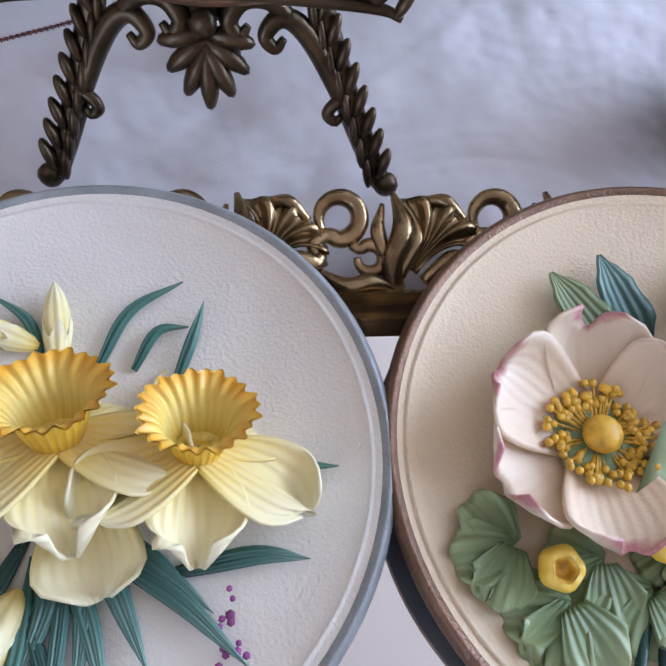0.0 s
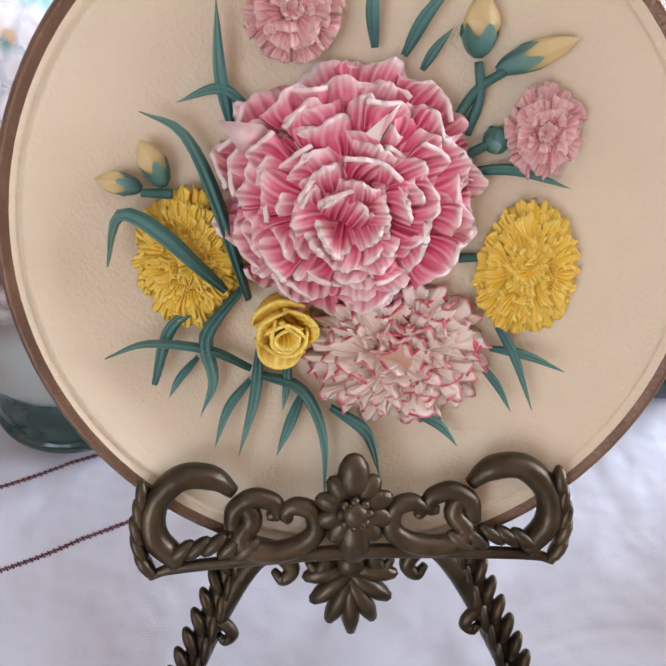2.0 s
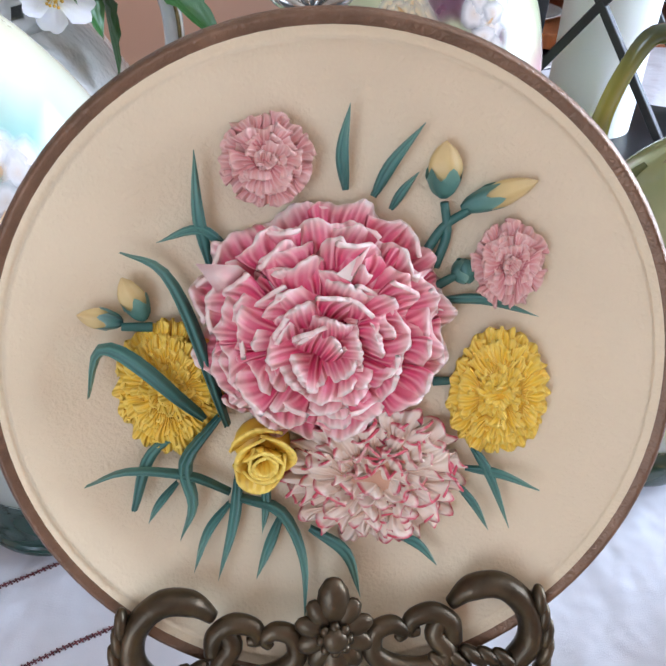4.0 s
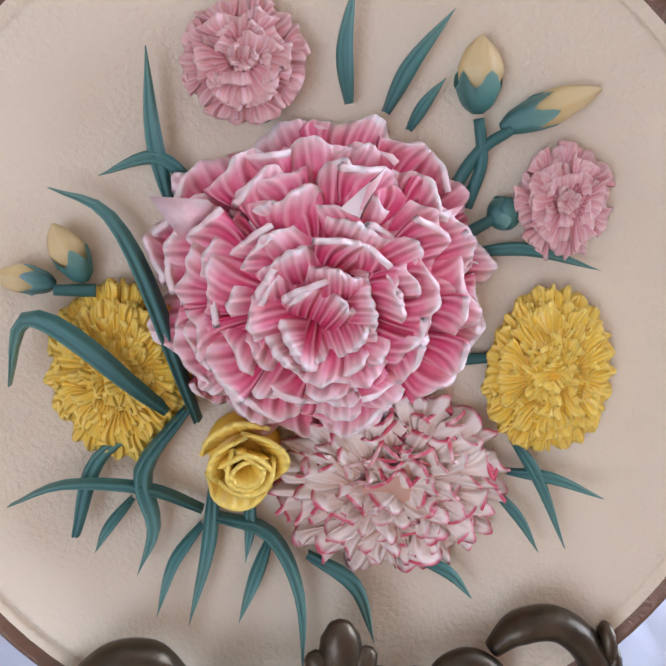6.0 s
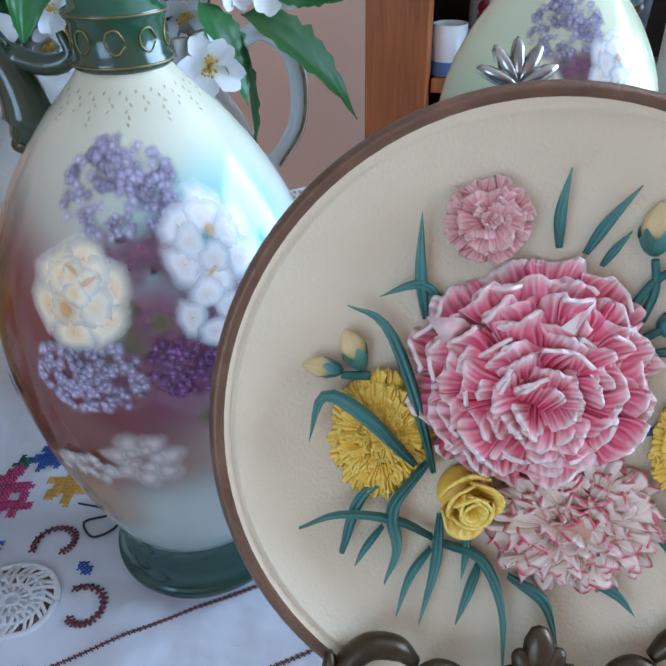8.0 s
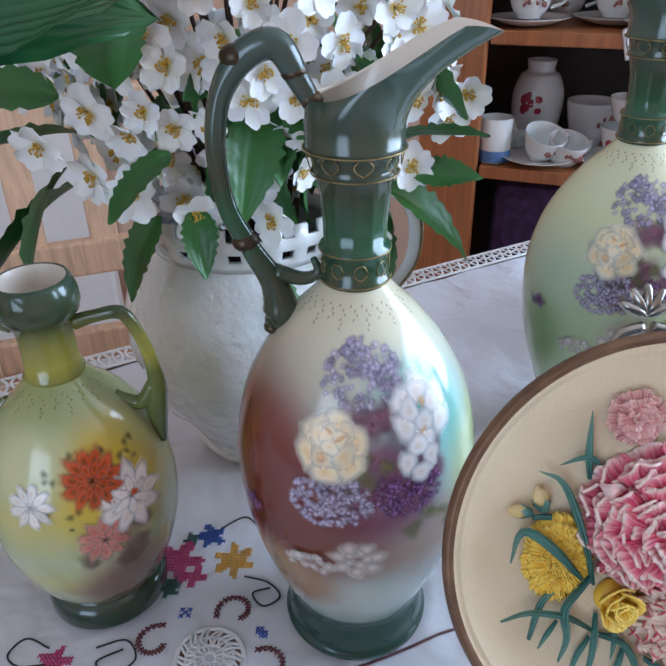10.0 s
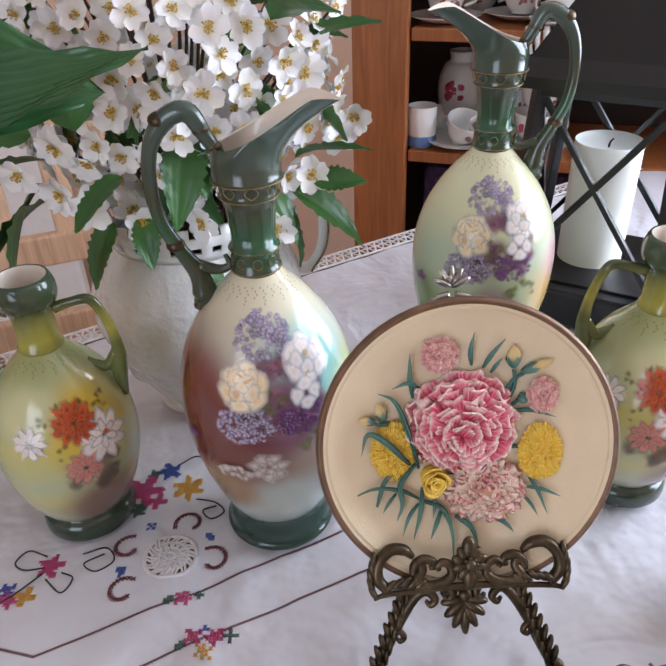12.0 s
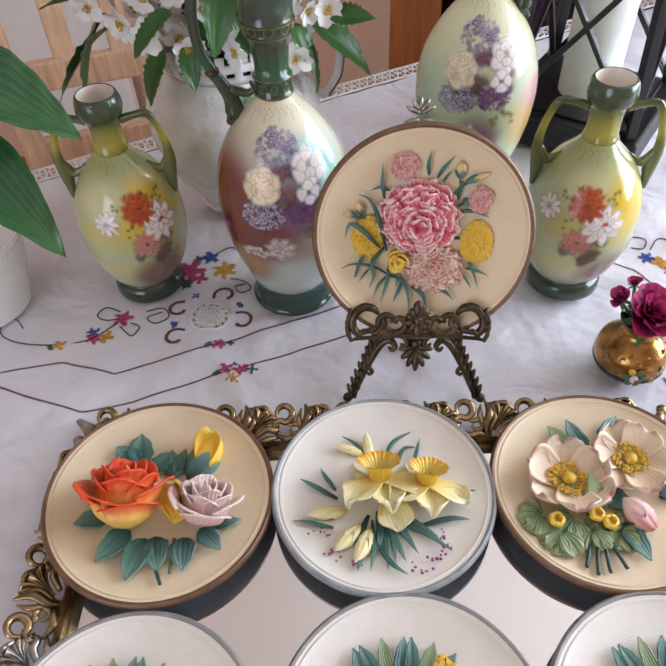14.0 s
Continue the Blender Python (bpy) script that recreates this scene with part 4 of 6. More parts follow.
def cup_rose(parent, ground, x, y, r, tall, lean, deg, material, seed):
    """A rose seen from its side: nested cups of petals round a leaning axis, the outer ones flared like wings."""
    rnd = random.Random(seed)
    x, y, r, tall = x / 1000, y / 1000, r / 1000, tall / 1000
    at = Matrix.Translation((x, y, ground(x, y) + r * 0.30)) @ turn("Z", deg) @ turn("X", lean - 90)
    flower = part("rose", ball(bmesh.new(), (0, 0, tall * 0.42), r * 0.55, 20, 12, (1, 1, 1.2)), material, parent, at=at)
    rows = [(-90 + 120 * k, 62, 0.34, 1.0, -0.1) for k in range(3)] + [(-60 + 90 * k, 58, 0.55, 0.97, 0.06) for k in range(4)] + [(-90 + 72 * k, 52, 0.78, 0.88, 0.30) for k in range(5)]
    rows += [(-168, 46, 0.96, 0.74, 1.05), (-12, 46, 0.96, 0.82, 0.95), (-118, 44, 0.92, 0.62, 0.75), (-62, 46, 0.98, 0.56, 0.70)]
    for phi, span, wide, high, flare in rows:
        p0, wob = phi + rnd.uniform(-8, 8), rnd.random() * 6

        def fn(u, v):
            w = 2 * u - 1
            f = radians(p0 + w * span * (0.5 + 0.5 * math.sin(min(v * 1.4, 1) * math.pi / 2)))
            rho = r * wide * (0.42 + 0.62 * math.sin(min(v * 1.9, 1) * math.pi / 2)) + flare * r * max(v - 0.5, 0) ** 1.7 * 1.25
            rho += r * 0.07 * max(v - 0.86, 0) / 0.14 * (1 if flare > 0 else -0.3) + r * 0.03 * math.sin(4 * w + wob) * v
            z = tall * high * (v - 0.20 * w * w * v ** 2 - 0.10 * flare * max(v - 0.6, 0)) - tall * 0.035 * (max(v - 0.88, 0) / 0.12) ** 2
            return (rho * math.cos(f), rho * math.sin(f), z + tall * 0.02 * math.sin(5 * w + wob) * v * v)
        part("petal", thicken(sheet(fn, 16, 14), 0.0011), material, flower)
    return flower


g0 = on(carnation_plate, CR, 0.0125, 0.0195)
CARN_LEAVES = [
    (3.6, 53.9, 2.5, 64.5, 4.7, 76.6, 4.3), (11.3, 52.0, 16.3, 61.4, 24.8, 71.5, 4.3), (16.3, 48.4, 19.4, 53.7, 23.7, 58.7, 3.3), (-35.1, 33.0, -37.1, 47.9, -37.1, 64.9, 4.3),
    (-29.7, 38.2, -37.5, 43.6, -49.0, 40.1, 3.8), (-60.5, -39.6, -54.4, -22.2, -41.5, -15.3, 4.3), (-47.4, -32.1, -52.9, -37.9, -56.5, -44.1, 3.1), (-29.3, -29.2, -31.1, -45.2, -36.4, -63.9, 4.3)]
MORE_LEAVES = [
    (-32.2, -40.1, -39.1, -48.2, -43.6, -60.8, 3.6), (-21.6, -30.6, -21.2, -40.8, -22.7, -50.5, 3.6), (-16.7, -45.2, -20.7, -54.3, -24.7, -64.3, 4.1), (-8.1, -49.7, 3.2, -57.3, 7.6, -71.5, 4.6),
    (17.7, -51.2, 25.8, -54.6, 31.6, -61.4, 3.8), (41.5, -22.1, 47.4, -32.0, 53.7, -48.9, 3.6), (40.2, -30.6, 50.6, -31.7, 62.5, -36.6, 3.6), (37.2, -34.9, 42.9, -41.5, 47.5, -50.0, 3.1), (30.5, 21.8, 43.6, 22.4, 59.4, 17.5, 3.8)]
LONG_LEAVES = [
    (-32.0, -14.6, -39.0, 12.2, -47.4, 31.7, -58.6, 37.8, 4.6), (-38.1, -11.2, -52.7, 4.6, -65.5, 10.9, -70.2, -3.3, 5.4), (-33.8, -11.2, -44.5, -25.0, -43.2, -39.3, -47.3, -50.0, 5.1),
    (-32.1, -36.4, -44.7, -29.2, -61.1, -26.4, -73.6, -30.7, 3.3), (-28.9, -38.6, -16.6, -43.7, -10.1, -58.9, -9.9, -78.3, 4.3)]
for row in CARN_LEAVES + MORE_LEAVES + LONG_LEAVES:
    pts = list(zip(row[:-1:2], row[1:-1:2]))
    leaf_on(carnation_plate, g0, pts, row[-1] * 1.05, leaf_relief, 0.0034 if len(pts) > 3 else 0.0016, (-48.5, -2.5) if len(pts) > 3 else None)
for pts in (((29.3, 32.0), (32.2, 41.4), (31.0, 50.5)), ((26.1, 35.5), (31.4, 43.7), (38.0, 48.2)), ((29.6, 26.0), (35.9, 29.6)), ((-13.4, 50.8), (-15.6, 55.8)), ((-51.9, 15.9), (-60.3, 16.5)), ((30.0, -3.1), (36.9, -2.8))):
    stem_on(carnation_plate, g0, pts, 1.5, leaf_relief)
bud_on(carnation_plate, g0, 30.8, 53.5, 13.5, 9.5, 90, bud_petal, leaf_relief)
bud_on(carnation_plate, g0, 38.5, 49.6, 19, 7, 20, bud_petal, leaf_relief)
bud_on(carnation_plate, g0, -54.8, 19.5, 12, 7.5, 112, bud_petal, leaf_relief)
bud_on(carnation_plate, g0, -61.5, 18.0, 11, 6, 168, bud_petal, leaf_teal)
bud_on(carnation_plate, g0, 35.5, 29.6, 7, 7.5, 20, leaf_relief, leaf_relief)
carnation(carnation_plate, g0, -48.5, -2.5, 16, 20.5, 5.5, yellow_petal, yellow_petal, 41, 6, "yellow_carnation", 13, 14, 40, 0.8)
carnation(carnation_plate, g0, 49.5, -6.0, 15.8, 20, 5.5, yellow_petal, yellow_petal, 42, 6, "yellow_carnation", 13, 14, 40, 0.8)
carnation(carnation_plate, g0, -18.0, 62.0, 12.2, 11.8, 6, soft_pink_petal, soft_pink_petal, 43, 4, "pink_carnation", 8, 14, 50, 1.0)
carnation(carnation_plate, g0, 50.0, 33.0, 10.5, 12, 5, soft_pink_petal, soft_pink_petal, 44, 4, "pink_carnation", 7, 14, 50, 0.7)
carnation(carnation_plate, g0, 12.6, -32.0, 28, 22.5, 10, blush_petal, blush_petal, 45, 6, "blush_carnation", 12, 14, 50, 1.5)
carnation(carnation_plate, g0, -3.6, 16.6, 37, 34.5, 22, pink_petal, pink_petal, 51, 8, "pink_carnation", 10, 20, 54, 1.15, 0.2, 0.72)
rose(carnation_plate, g0, -22.0, -21.5, 14, 13, rose_yellow, 47, 10, 14, 24, "yellow_bud", 58)


gp = on(None, 0.0985, 0.009, 0.0225)
rp, dp, ap, p4, p5, p6 = FLAT
for x, y, ln, w, deg, mt in ((-25, 30, 30, 20, 100, leaf_relief), (-24, 28, 30, 18, 145, leaf_teal), (-36, 12, 24, 15, 165, leaf_teal), (-45, -8, 27, 16, 150, leaf_teal), (-38, -22, 28, 17, 200, leaf_relief),
                             (-18, -34, 34, 19, 235, leaf_relief), (-4, -40, 36, 20, 260, leaf_relief), (4, -38, 30, 18, 285, leaf_teal), (28, -38, 28, 19, 280, leaf_teal), (40, -30, 26, 15, 320, leaf_teal), (-12, 24, 24, 14, 60, leaf_teal),
                             (8, 22, 26, 10, 80, leaf_relief), (8, 26, 22, 9, 110, leaf_relief), (14, 30, 24, 8, 50, leaf_relief), (-2, 24, 22, 12, 20, leaf_teal), (52, -28, 22, 9, 20, leaf_teal)):
    broad_leaf_on(rp, gp, x, y, ln, w, deg - 90, mt)
stem_on(rp, gp, ((-30, 40), (-26, 18)), 1.4, leaf_sage)
stem_on(rp, gp, ((14, -40), (10, -62), (18, -80)), 1.8, leaf_teal)
stem_on(rp, gp, ((20, -38), (23, -70)), 1.6, leaf_sage)
bud_on(rp, gp, 25, 24, 44, 28, 66, rose_yellow, leaf_teal, 0.003)
p = petal(0.036, 0.026, 0.4, 0.2, 1, 0, -0.1, 12, 8, 0.2, 0.4)
part("petal", place(thicken(p, 0.001), Matrix.Translation((0.031, 0.028, gp(0.03, 0.03) + 0.009)) @ turn("Z", -12) @ turn("X", 12)), rose_yellow, rp)
cup_rose(rp, gp, 42, -24, 22, 38, 54, -14, rose_pink, 52)
p = petal(0.036, 0.030, 0.5, 0.3, 1, 0, -0.15, 14, 9, 0.1, 0.4)
part("petal", place(thicken(p, 0.0012), Matrix.Translation((0.024, -0.028, gp(0.03, 0.03) + 0.012)) @ turn("Z", 8) @ turn("Y", -38) @ turn("X", 14)), rose_yellow, rp, "yellow folded petal")
cup_rose(rp, gp, -22, -31, 28, 56, 48, 2, rose_orange, 53)


def daffodil(parent, ground, x, y, z, yaw, tilt, r=26, cup=17):
    r, cup = r / 1000, cup / 1000
    m = Matrix.Translation((x / 1000, y / 1000, ground(x / 1000, y / 1000) + z / 1000)) @ turn("Z", yaw) @ turn("X", tilt)
    wav = lambda a, zz: (0.055 * math.sin(23 * a) + 0.035 * math.sin(13 * a + 1) + 0.03 * math.sin(5 * a)) * max(0, (zz / cup - 0.45) * 1.8)
    out = curve_profile([(cup * 0.4, 0), (cup * 0.52, cup * 0.3), (cup * 0.6, cup * 0.6), (cup * 0.75, cup * 0.85), (cup * 1.0, cup * 1.0)], 16)
    inn = [(rr * 0.95, zz) for rr, zz in out[::-1]]
    fl = part("daffodil", lathe(out, 110, wav), daff_cup, parent, at=m)
    ins = lathe(inn + [(0.0004, cup * 0.12)], 110, wav)
    uvl = ins.loops.layers.uv.verify()
    for f in ins.faces:
        for lp in f.loops:
            lp[uvl].uv.y = 1 - lp[uvl].uv.y
    part("trumpet_lining", ins, daff_inner, fl, "pale yellow fluted inside")
    for k in range(6):
        p = petal(r * (0.82 if k % 2 else 0.95), r * 0.86, 0.22, 0.7, 1.3, k * 1.7, -0.22, 18, 12, 0.35, 0.42)
        thicken(p, 0.0009)
        part("petal", place(p, turn("Z", k * 60 + 15) @ Matrix.Translation((0, cup * 0.15, (0.0004 if k % 2 else 0.0012))) @ turn("X", -12 if k % 2 else -4)), daff_petal, fl)
    return fl


for pts, w in ((((0.4, 31.2), (8.8, 51.3), (25.1, 62.8)), 5), (((12.0, 31.2), (18.3, 44.5), (28.2, 46.8)), 4.5), (((25.1, 24.7), (29.9, 42.3), (32.6, 55.9)), 5), (((52, -6), (66.0, -1.0), (77.3, -0.2)), 4.5), (((30, -39.3), (54.0, -33.6), (69.9, -34.2)), 7),
               (((-3.2, -28), (10.3, -54.2), (18.0, -73.5)), 8), (((2, -28), (31.9, -44.9), (54.6, -63.8)), 8), (((-8.7, -35), (-7.4, -65.0), (-9.5, -84.0)), 5), (((-8, -50), (6.0, -75.3), (19.1, -85.4)), 6), (((-12, -50), (-17.8, -75.6), (-19.6, -84.1)), 5),
               (((-39.6, -0.7), (-49.3, 11.7), (-54.5, 21.0)), 5), (((-38, -8.9), (-58.4, 1.2), (-70.7, 7.4)), 6), (((-40, -44.4), (-60.4, -41.9), (-73.0, -40.9)), 5), (((0.3, -30), (3.1, -61.4), (4.1, -82.1)), 6), (((-4, -26), (-2, -48), (-6, -70)), 9), (((6, -26), (16, -44), (28, -66)), 9), (((2, -26), (8, -48), (10, -76)), 8), (((10, -26), (26, -36), (44, -50)), 7), (((-12, -30), (-20, -52), (-32, -66)), 7), (((-16.9, 33.3), (-22.7, 46.7), (-36.5, 55.8)), 4.5)):
    leaf_on(dp, gp, [(x * 1.04, y * 0.98 + (6 if y < -20 else 0)) for x, y in pts], w * 1.1, leaf_relief if w < 6 else leaf_teal, 0.002)
rnd = random.Random(8)
spots = bmesh.new()
for cx, cy in ((48, -45), (42, -62), (-42, -62), (-20, -70), (30, -74), (52, -54), (-52, -42)):
    for k in range(8):
        x, y = (cx + rnd.gauss(0, 4)) / 1000, (cy + rnd.gauss(0, 3.5)) / 1000
        ball(spots, (x, y, gp(x, y)), rnd.uniform(0.0009, 0.0016), 6, 4, (1, 1, 0.5))
tagged(part("tiny_blossoms", spots, purple_dot, dp, "tiny purple blossoms"), kind="stuff")
for x, y, ln, w, deg in ((-36, -22, 30, 12, 192), (-22, -38, 28, 13, 232), (-12, -42, 30, 13, 250), (-22, 38, 24, 9, 165), (-12, 34, 26, 9, 100)):
    bud_on(dp, gp, x, y, ln, w, deg, daff_petal, daff_petal, 0.002)
daffodil(dp, gp, 38, 2, 12, -8, -30, 38, 17)
daffodil(dp, gp, -3, 4, 15, 4, -32, 40, 18.5)
p = petal(0.03, 0.034, 0.3, 0.2, 1, 0, -0.1, 12, 8, 0.2, 0.4)
part("petal", place(thicken(p, 0.001), Matrix.Translation((0.006, -0.012, gp(0, 0) + 0.013)) @ turn("Z", 195) @ turn("X", -8)), daff_petal, dp)


def anemone(parent, ground, x, y, r, seed, tilt=0, deg=0):
    rnd = random.Random(seed)
    x, y, r = x / 1000, y / 1000, r / 1000
    bm = bmesh.new()
    ball(bm, (0, 0, r * 0.2), r * 0.18, 16, 8, (1, 1, 0.7))
    fl = part("anemone", bm, stamen_gold, parent, at=Matrix.Translation((x, y, ground(x, y) + 0.0068)) @ turn("Z", deg) @ turn("X", tilt))
    for k in range(6):
        p = petal(r * rnd.uniform(1.0, 1.12), r * rnd.uniform(1.0, 1.12), 0.26, 0.3, 1.1, rnd.random() * 6, 0.1, 16, 12, 0.0, 0.42, 0.05)
        thicken(p, 0.0012)
        part("petal", place(p, turn("Z", k * 60 + rnd.uniform(-6, 6)) @ Matrix.Translation((0, r * 0.06, 0.0005 * (k % 2) * 2)) @ turn("X", 5 + 4 * (k % 2))), anem_petal, fl)
    part("green_heart", lathe(curve_profile([(0.0005, r * 0.16), (r * 0.2, r * 0.14), (r * 0.36, r * 0.13), (r * 0.42, r * 0.09)], 10), 40, lambda a, z: 0.05 * math.sin(24 * a)), leaf_sage, fl, "pale green fluted heart")
    bm = bmesh.new()
    for k in range(130):
        a, q = rnd.random() * math.tau, r * rnd.uniform(0.28, 0.5)
        z = r * 0.1 + 0.3 * (q - r * 0.2) + rnd.uniform(0, 0.0012)
        ball(bm, (q * math.cos(a), q * math.sin(a), z), r * 0.044, 6, 4, (1, 1, 0.8))
        if k % 2:
            tube([(r * 0.12 * math.cos(a), r * 0.12 * math.sin(a), r * 0.12), (q * math.cos(a), q * math.sin(a), z)], [r * 0.012], 3, 4, 1, bm)
    tagged(part("stamen_ring", bm, stamen_gold, fl, "ring of golden stamens"), kind="stuff")
    return fl


for x, y, ln, w, deg, mt in ((-20, 34, 30, 14, 125, leaf_sage), (-8, 34, 34, 14, 110, leaf_teal), (10, 40, 34, 18, 65, leaf_teal), (0, -5, 26, 18, 320, leaf_teal), (10, -34, 34, 16, 290, leaf_teal), (45, -10, 26, 14, 20, leaf_teal)):
    broad_leaf_on(ap, gp, x, y, ln, w, deg - 90, mt)
for x, y, r, deg in ((-60, -32, 17, 190), (-44, -48, 19, 240), (-18, -44, 17, 250), (6, -44, 16, 290), (-32, -36, 16, 220), (-6, -30, 15, 270)):
    for k in range(3):
        p = petal(r * 0.00108, r * 0.00115, 0.16, 0.55, 1.7, k * 2.1 + r, -0.16, 26, 10, 0.0, 0.4, 0.0, True)
        place(thicken(p, 0.0014), Matrix.Translation((x / 1000, y / 1000, gp(x / 1000, y / 1000) + 0.003 + 0.0008 * k)) @ turn("Z", deg - 90 + (k - 1) * 58) @ turn("X", 4))
        part("leaf", p, leaf_sage, ap)
for x0, x1, y1 in ((-20, -30, -76), (-14, -22, -82), (-10, -12, -80), (-6, 2, -76)):
    stem_on(ap, gp, ((x0, -48), ((x0 + x1) / 2, -62), (x1, y1)), 2.0, leaf_teal)
for x, y in ((-48, -36), (-13, -28), (-3, -35)):
    m = Matrix.Translation((x / 1000, (y - 1) / 1000, gp(x / 1000, y / 1000) + 0.005)) @ turn("X", 12)
    bud = part("open_bud", place(lathe(curve_profile([(0.0015, 0), (0.0055, 0.0015), (0.0066, 0.0048), (0.0056, 0.0078), (0.0038, 0.0086)], 16), 30, lambda a, z: 0.05 * math.cos(5 * a)), m), rose_yellow, ap)
    part("mouth", place(lathe(curve_profile([(0.0038, 0.0086), (0.0028, 0.0078), (0.0022, 0.0055), (0.0003, 0.005)], 8), 30, lambda a, z: 0.08 * math.cos(5 * a)), m), stamen_gold, bud, "orange mouth")
bud_on(ap, gp, 30, -38, 30, 22, 130, rose_pink, soft_pink_petal, 0.006)
anemone(ap, gp, 26, 24, 32, 61, 6, 20)
anemone(ap, gp, -31, 1, 35, 62, -4, 0)
for pl, mt in ((p4, pink_petal), (p5, yellow_petal), (p6, pink_petal)):
    for k in range(7):
        a = 60 + k * 11
        broad_leaf_on(pl, gp, 42 * math.cos(radians(a)) - 5, 36 * math.sin(radians(a)), 26, 10, a - 90 + 8 * (k % 3 - 1), (leaf_teal, leaf_sage, leaf_relief)[k % 3])
    carnation(pl, gp, 24, 42, 11, 11, 6, mt, mt, 70, 4)
    carnation(pl, gp, -4, 30, 16, 15, 8, soft_pink_petal if pl is p4 else (blush_petal if pl is p6 else soft_pink_petal), mt, 71, 4)

# ---- brass easel under the carnation plate ----
EASEL = Matrix.Translation((-0.031, 0.162, 0.002)) @ turn("Z", 1.0) @ turn("X", -27)
easel = thing("plate_easel", EASEL, "ornate aged brass easel holding the carnation plate", "easel")


for s in (-1, 1):
    bm = tube([(s * 0.067, 0, 0.003), (s * 0.063, 0, 0.008), (s * 0.053, 0, 0.030), (s * 0.0435, 0, 0.055), (s * 0.036, 0, 0.085), (s * 0.029, 0.002, 0.15), (s * 0.014, 0.004, 0.25)], [0.0045, 0.0044, 0.0050, 0.0052, 0.0046, 0.004, 0.003], 40, 10, 0.7, None, (0, 1, 0))
    ball(bm, (s * 0.067, -0.001, 0.004), 0.0052, 10, 6, (1, 0.8, 1))
    for k in range(9):
        q = k / 8
        ball(bm, (s * (0.0650 - 0.0285 * q), -0.003, 0.014 + 0.066 * q), 0.0068 - 0.0008 * q, 10, 7, (0.36, 0.5, 1.0), Matrix.Rotation(s * radians(16), 3, "Y"))
        ball(bm, (s * (0.0590 - 0.0260 * q), -0.0035, 0.010 + 0.068 * q), 0.0062, 8, 6, (0.32, 0.45, 1.1), Matrix.Rotation(s * radians(-8), 3, "Y"))
    tube([(s * 0.050, -0.002, 0.040), (s * 0.0445, -0.003, 0.037), (s * 0.0425, -0.003, 0.033), (s * 0.0455, -0.003, 0.0305), (s * 0.0475, -0.003, 0.033)], [0.0025, 0.0024, 0.0024, 0.002, 0.0012], 18, 8, 1, bm, (0, 1, 0))
    part("leg", bm, bronze, easel)
    bm = tube([(s * 0.047, -0.002, 0.040), (s * 0.0385, -0.003, 0.056), (s * 0.031, -0.004, 0.0655), (s * 0.0245, -0.006, 0.0675), (s * 0.020, -0.007, 0.062), (s * 0.0235, -0.007, 0.058), (s * 0.0265, -0.007, 0.0615)], [0.0036, 0.004, 0.004, 0.0036, 0.003, 0.0024, 0.0014], 34, 8, 0.9, None, (0, 1, 0))
    tube([(s * 0.028, -0.005, 0.068), (s * 0.021, -0.007, 0.074), (s * 0.0125, -0.008, 0.0735), (s * 0.008, -0.009, 0.067), (s * 0.0115, -0.009, 0.0625), (s * 0.0145, -0.009, 0.066)], [0.003, 0.0038, 0.0038, 0.0034, 0.0024, 0.0014], 26, 8, 1, bm, (0, 1, 0))
    part("arch", bm, bronze, easel)
    part("support_bracket", tube([(s * 0.036, 0.0, 0.083), (s * 0.036, -0.015, 0.080), (s * 0.036, -0.028, 0.080)], [0.003], 10, 8), bronze, easel)
bm = tube([(0, -0.006, 0.068), (0, -0.012, 0.08)], [0.006], 5, 8, 0.6, None, (0, 1, 0))
ball(bm, (0, -0.013, 0.067), 0.0048, 10, 6, (1, 0.7, 1))
pendant = part("pendant", bm, bronze, easel, "shell-shaped pendant")
for k in range(7):
    a = radians(-90 + (k - 3) * 26)
    long = 1.0 + 0.35 * (3 - abs(k - 3)) / 3
    part("lobe", ball(bmesh.new(), (0.0085 * math.cos(a), -0.009, 0.064 + 0.0120 * long * math.sin(a)), 0.0088 * long, 8, 6, (0.42 / long, 0.4, 1.0), Matrix.Rotation(-(a + radians(90)), 3, "Y")), bronze, pendant)
part("back_strut", tube([(0, 0.004, 0.24), (0, 0.05, 0.10), (0, 0.085, -0.042)], [0.004], 16, 8), bronze, easel)
part("top_bridge", tube([(-0.014, 0.004, 0.25), (0, 0.004, 0.262), (0.014, 0.004, 0.25)], [0.003], 14, 8), bronze, easel)
bm = bmesh.new()
for k in range(5):
    a = radians((k - 2) * 32)
    ball(bm, (0.007 * math.sin(a), 0, 0.2785 + 0.0085 * math.cos(a)), 0.0075, 8, 6, (0.34, 0.4, 1.0), Matrix.Rotation(a, 3, "Y"))
for s in (-1, 1):
    tube([(s * 0.002, 0, 0.274), (s * 0.012, 0, 0.271), (s * 0.019, 0, 0.262), (s * 0.024, 0, 0.25)], [0.0028, 0.0026, 0.0026, 0.003], 18, 8, 1, bm, (0, 1, 0))
part("finial", bm, silvered, easel, "silvered leaf finial above the plate")
# the ledge, proud of the legs
D = -0.027
KX = 0.93
bm = tube([(-0.064, D, 0.0745), (-0.056, D, 0.0775), (-0.03, D, 0.0795), (0, D, 0.081), (0.03, D, 0.0795), (0.056, D, 0.0775), (0.064, D, 0.0745)], [0.0012, 0.002, 0.0022, 0.0026, 0.0022, 0.002, 0.0012], 40, 10, 0.8, None, (0, 1, 0))
part("ledge_rail", bm, bronze, easel)
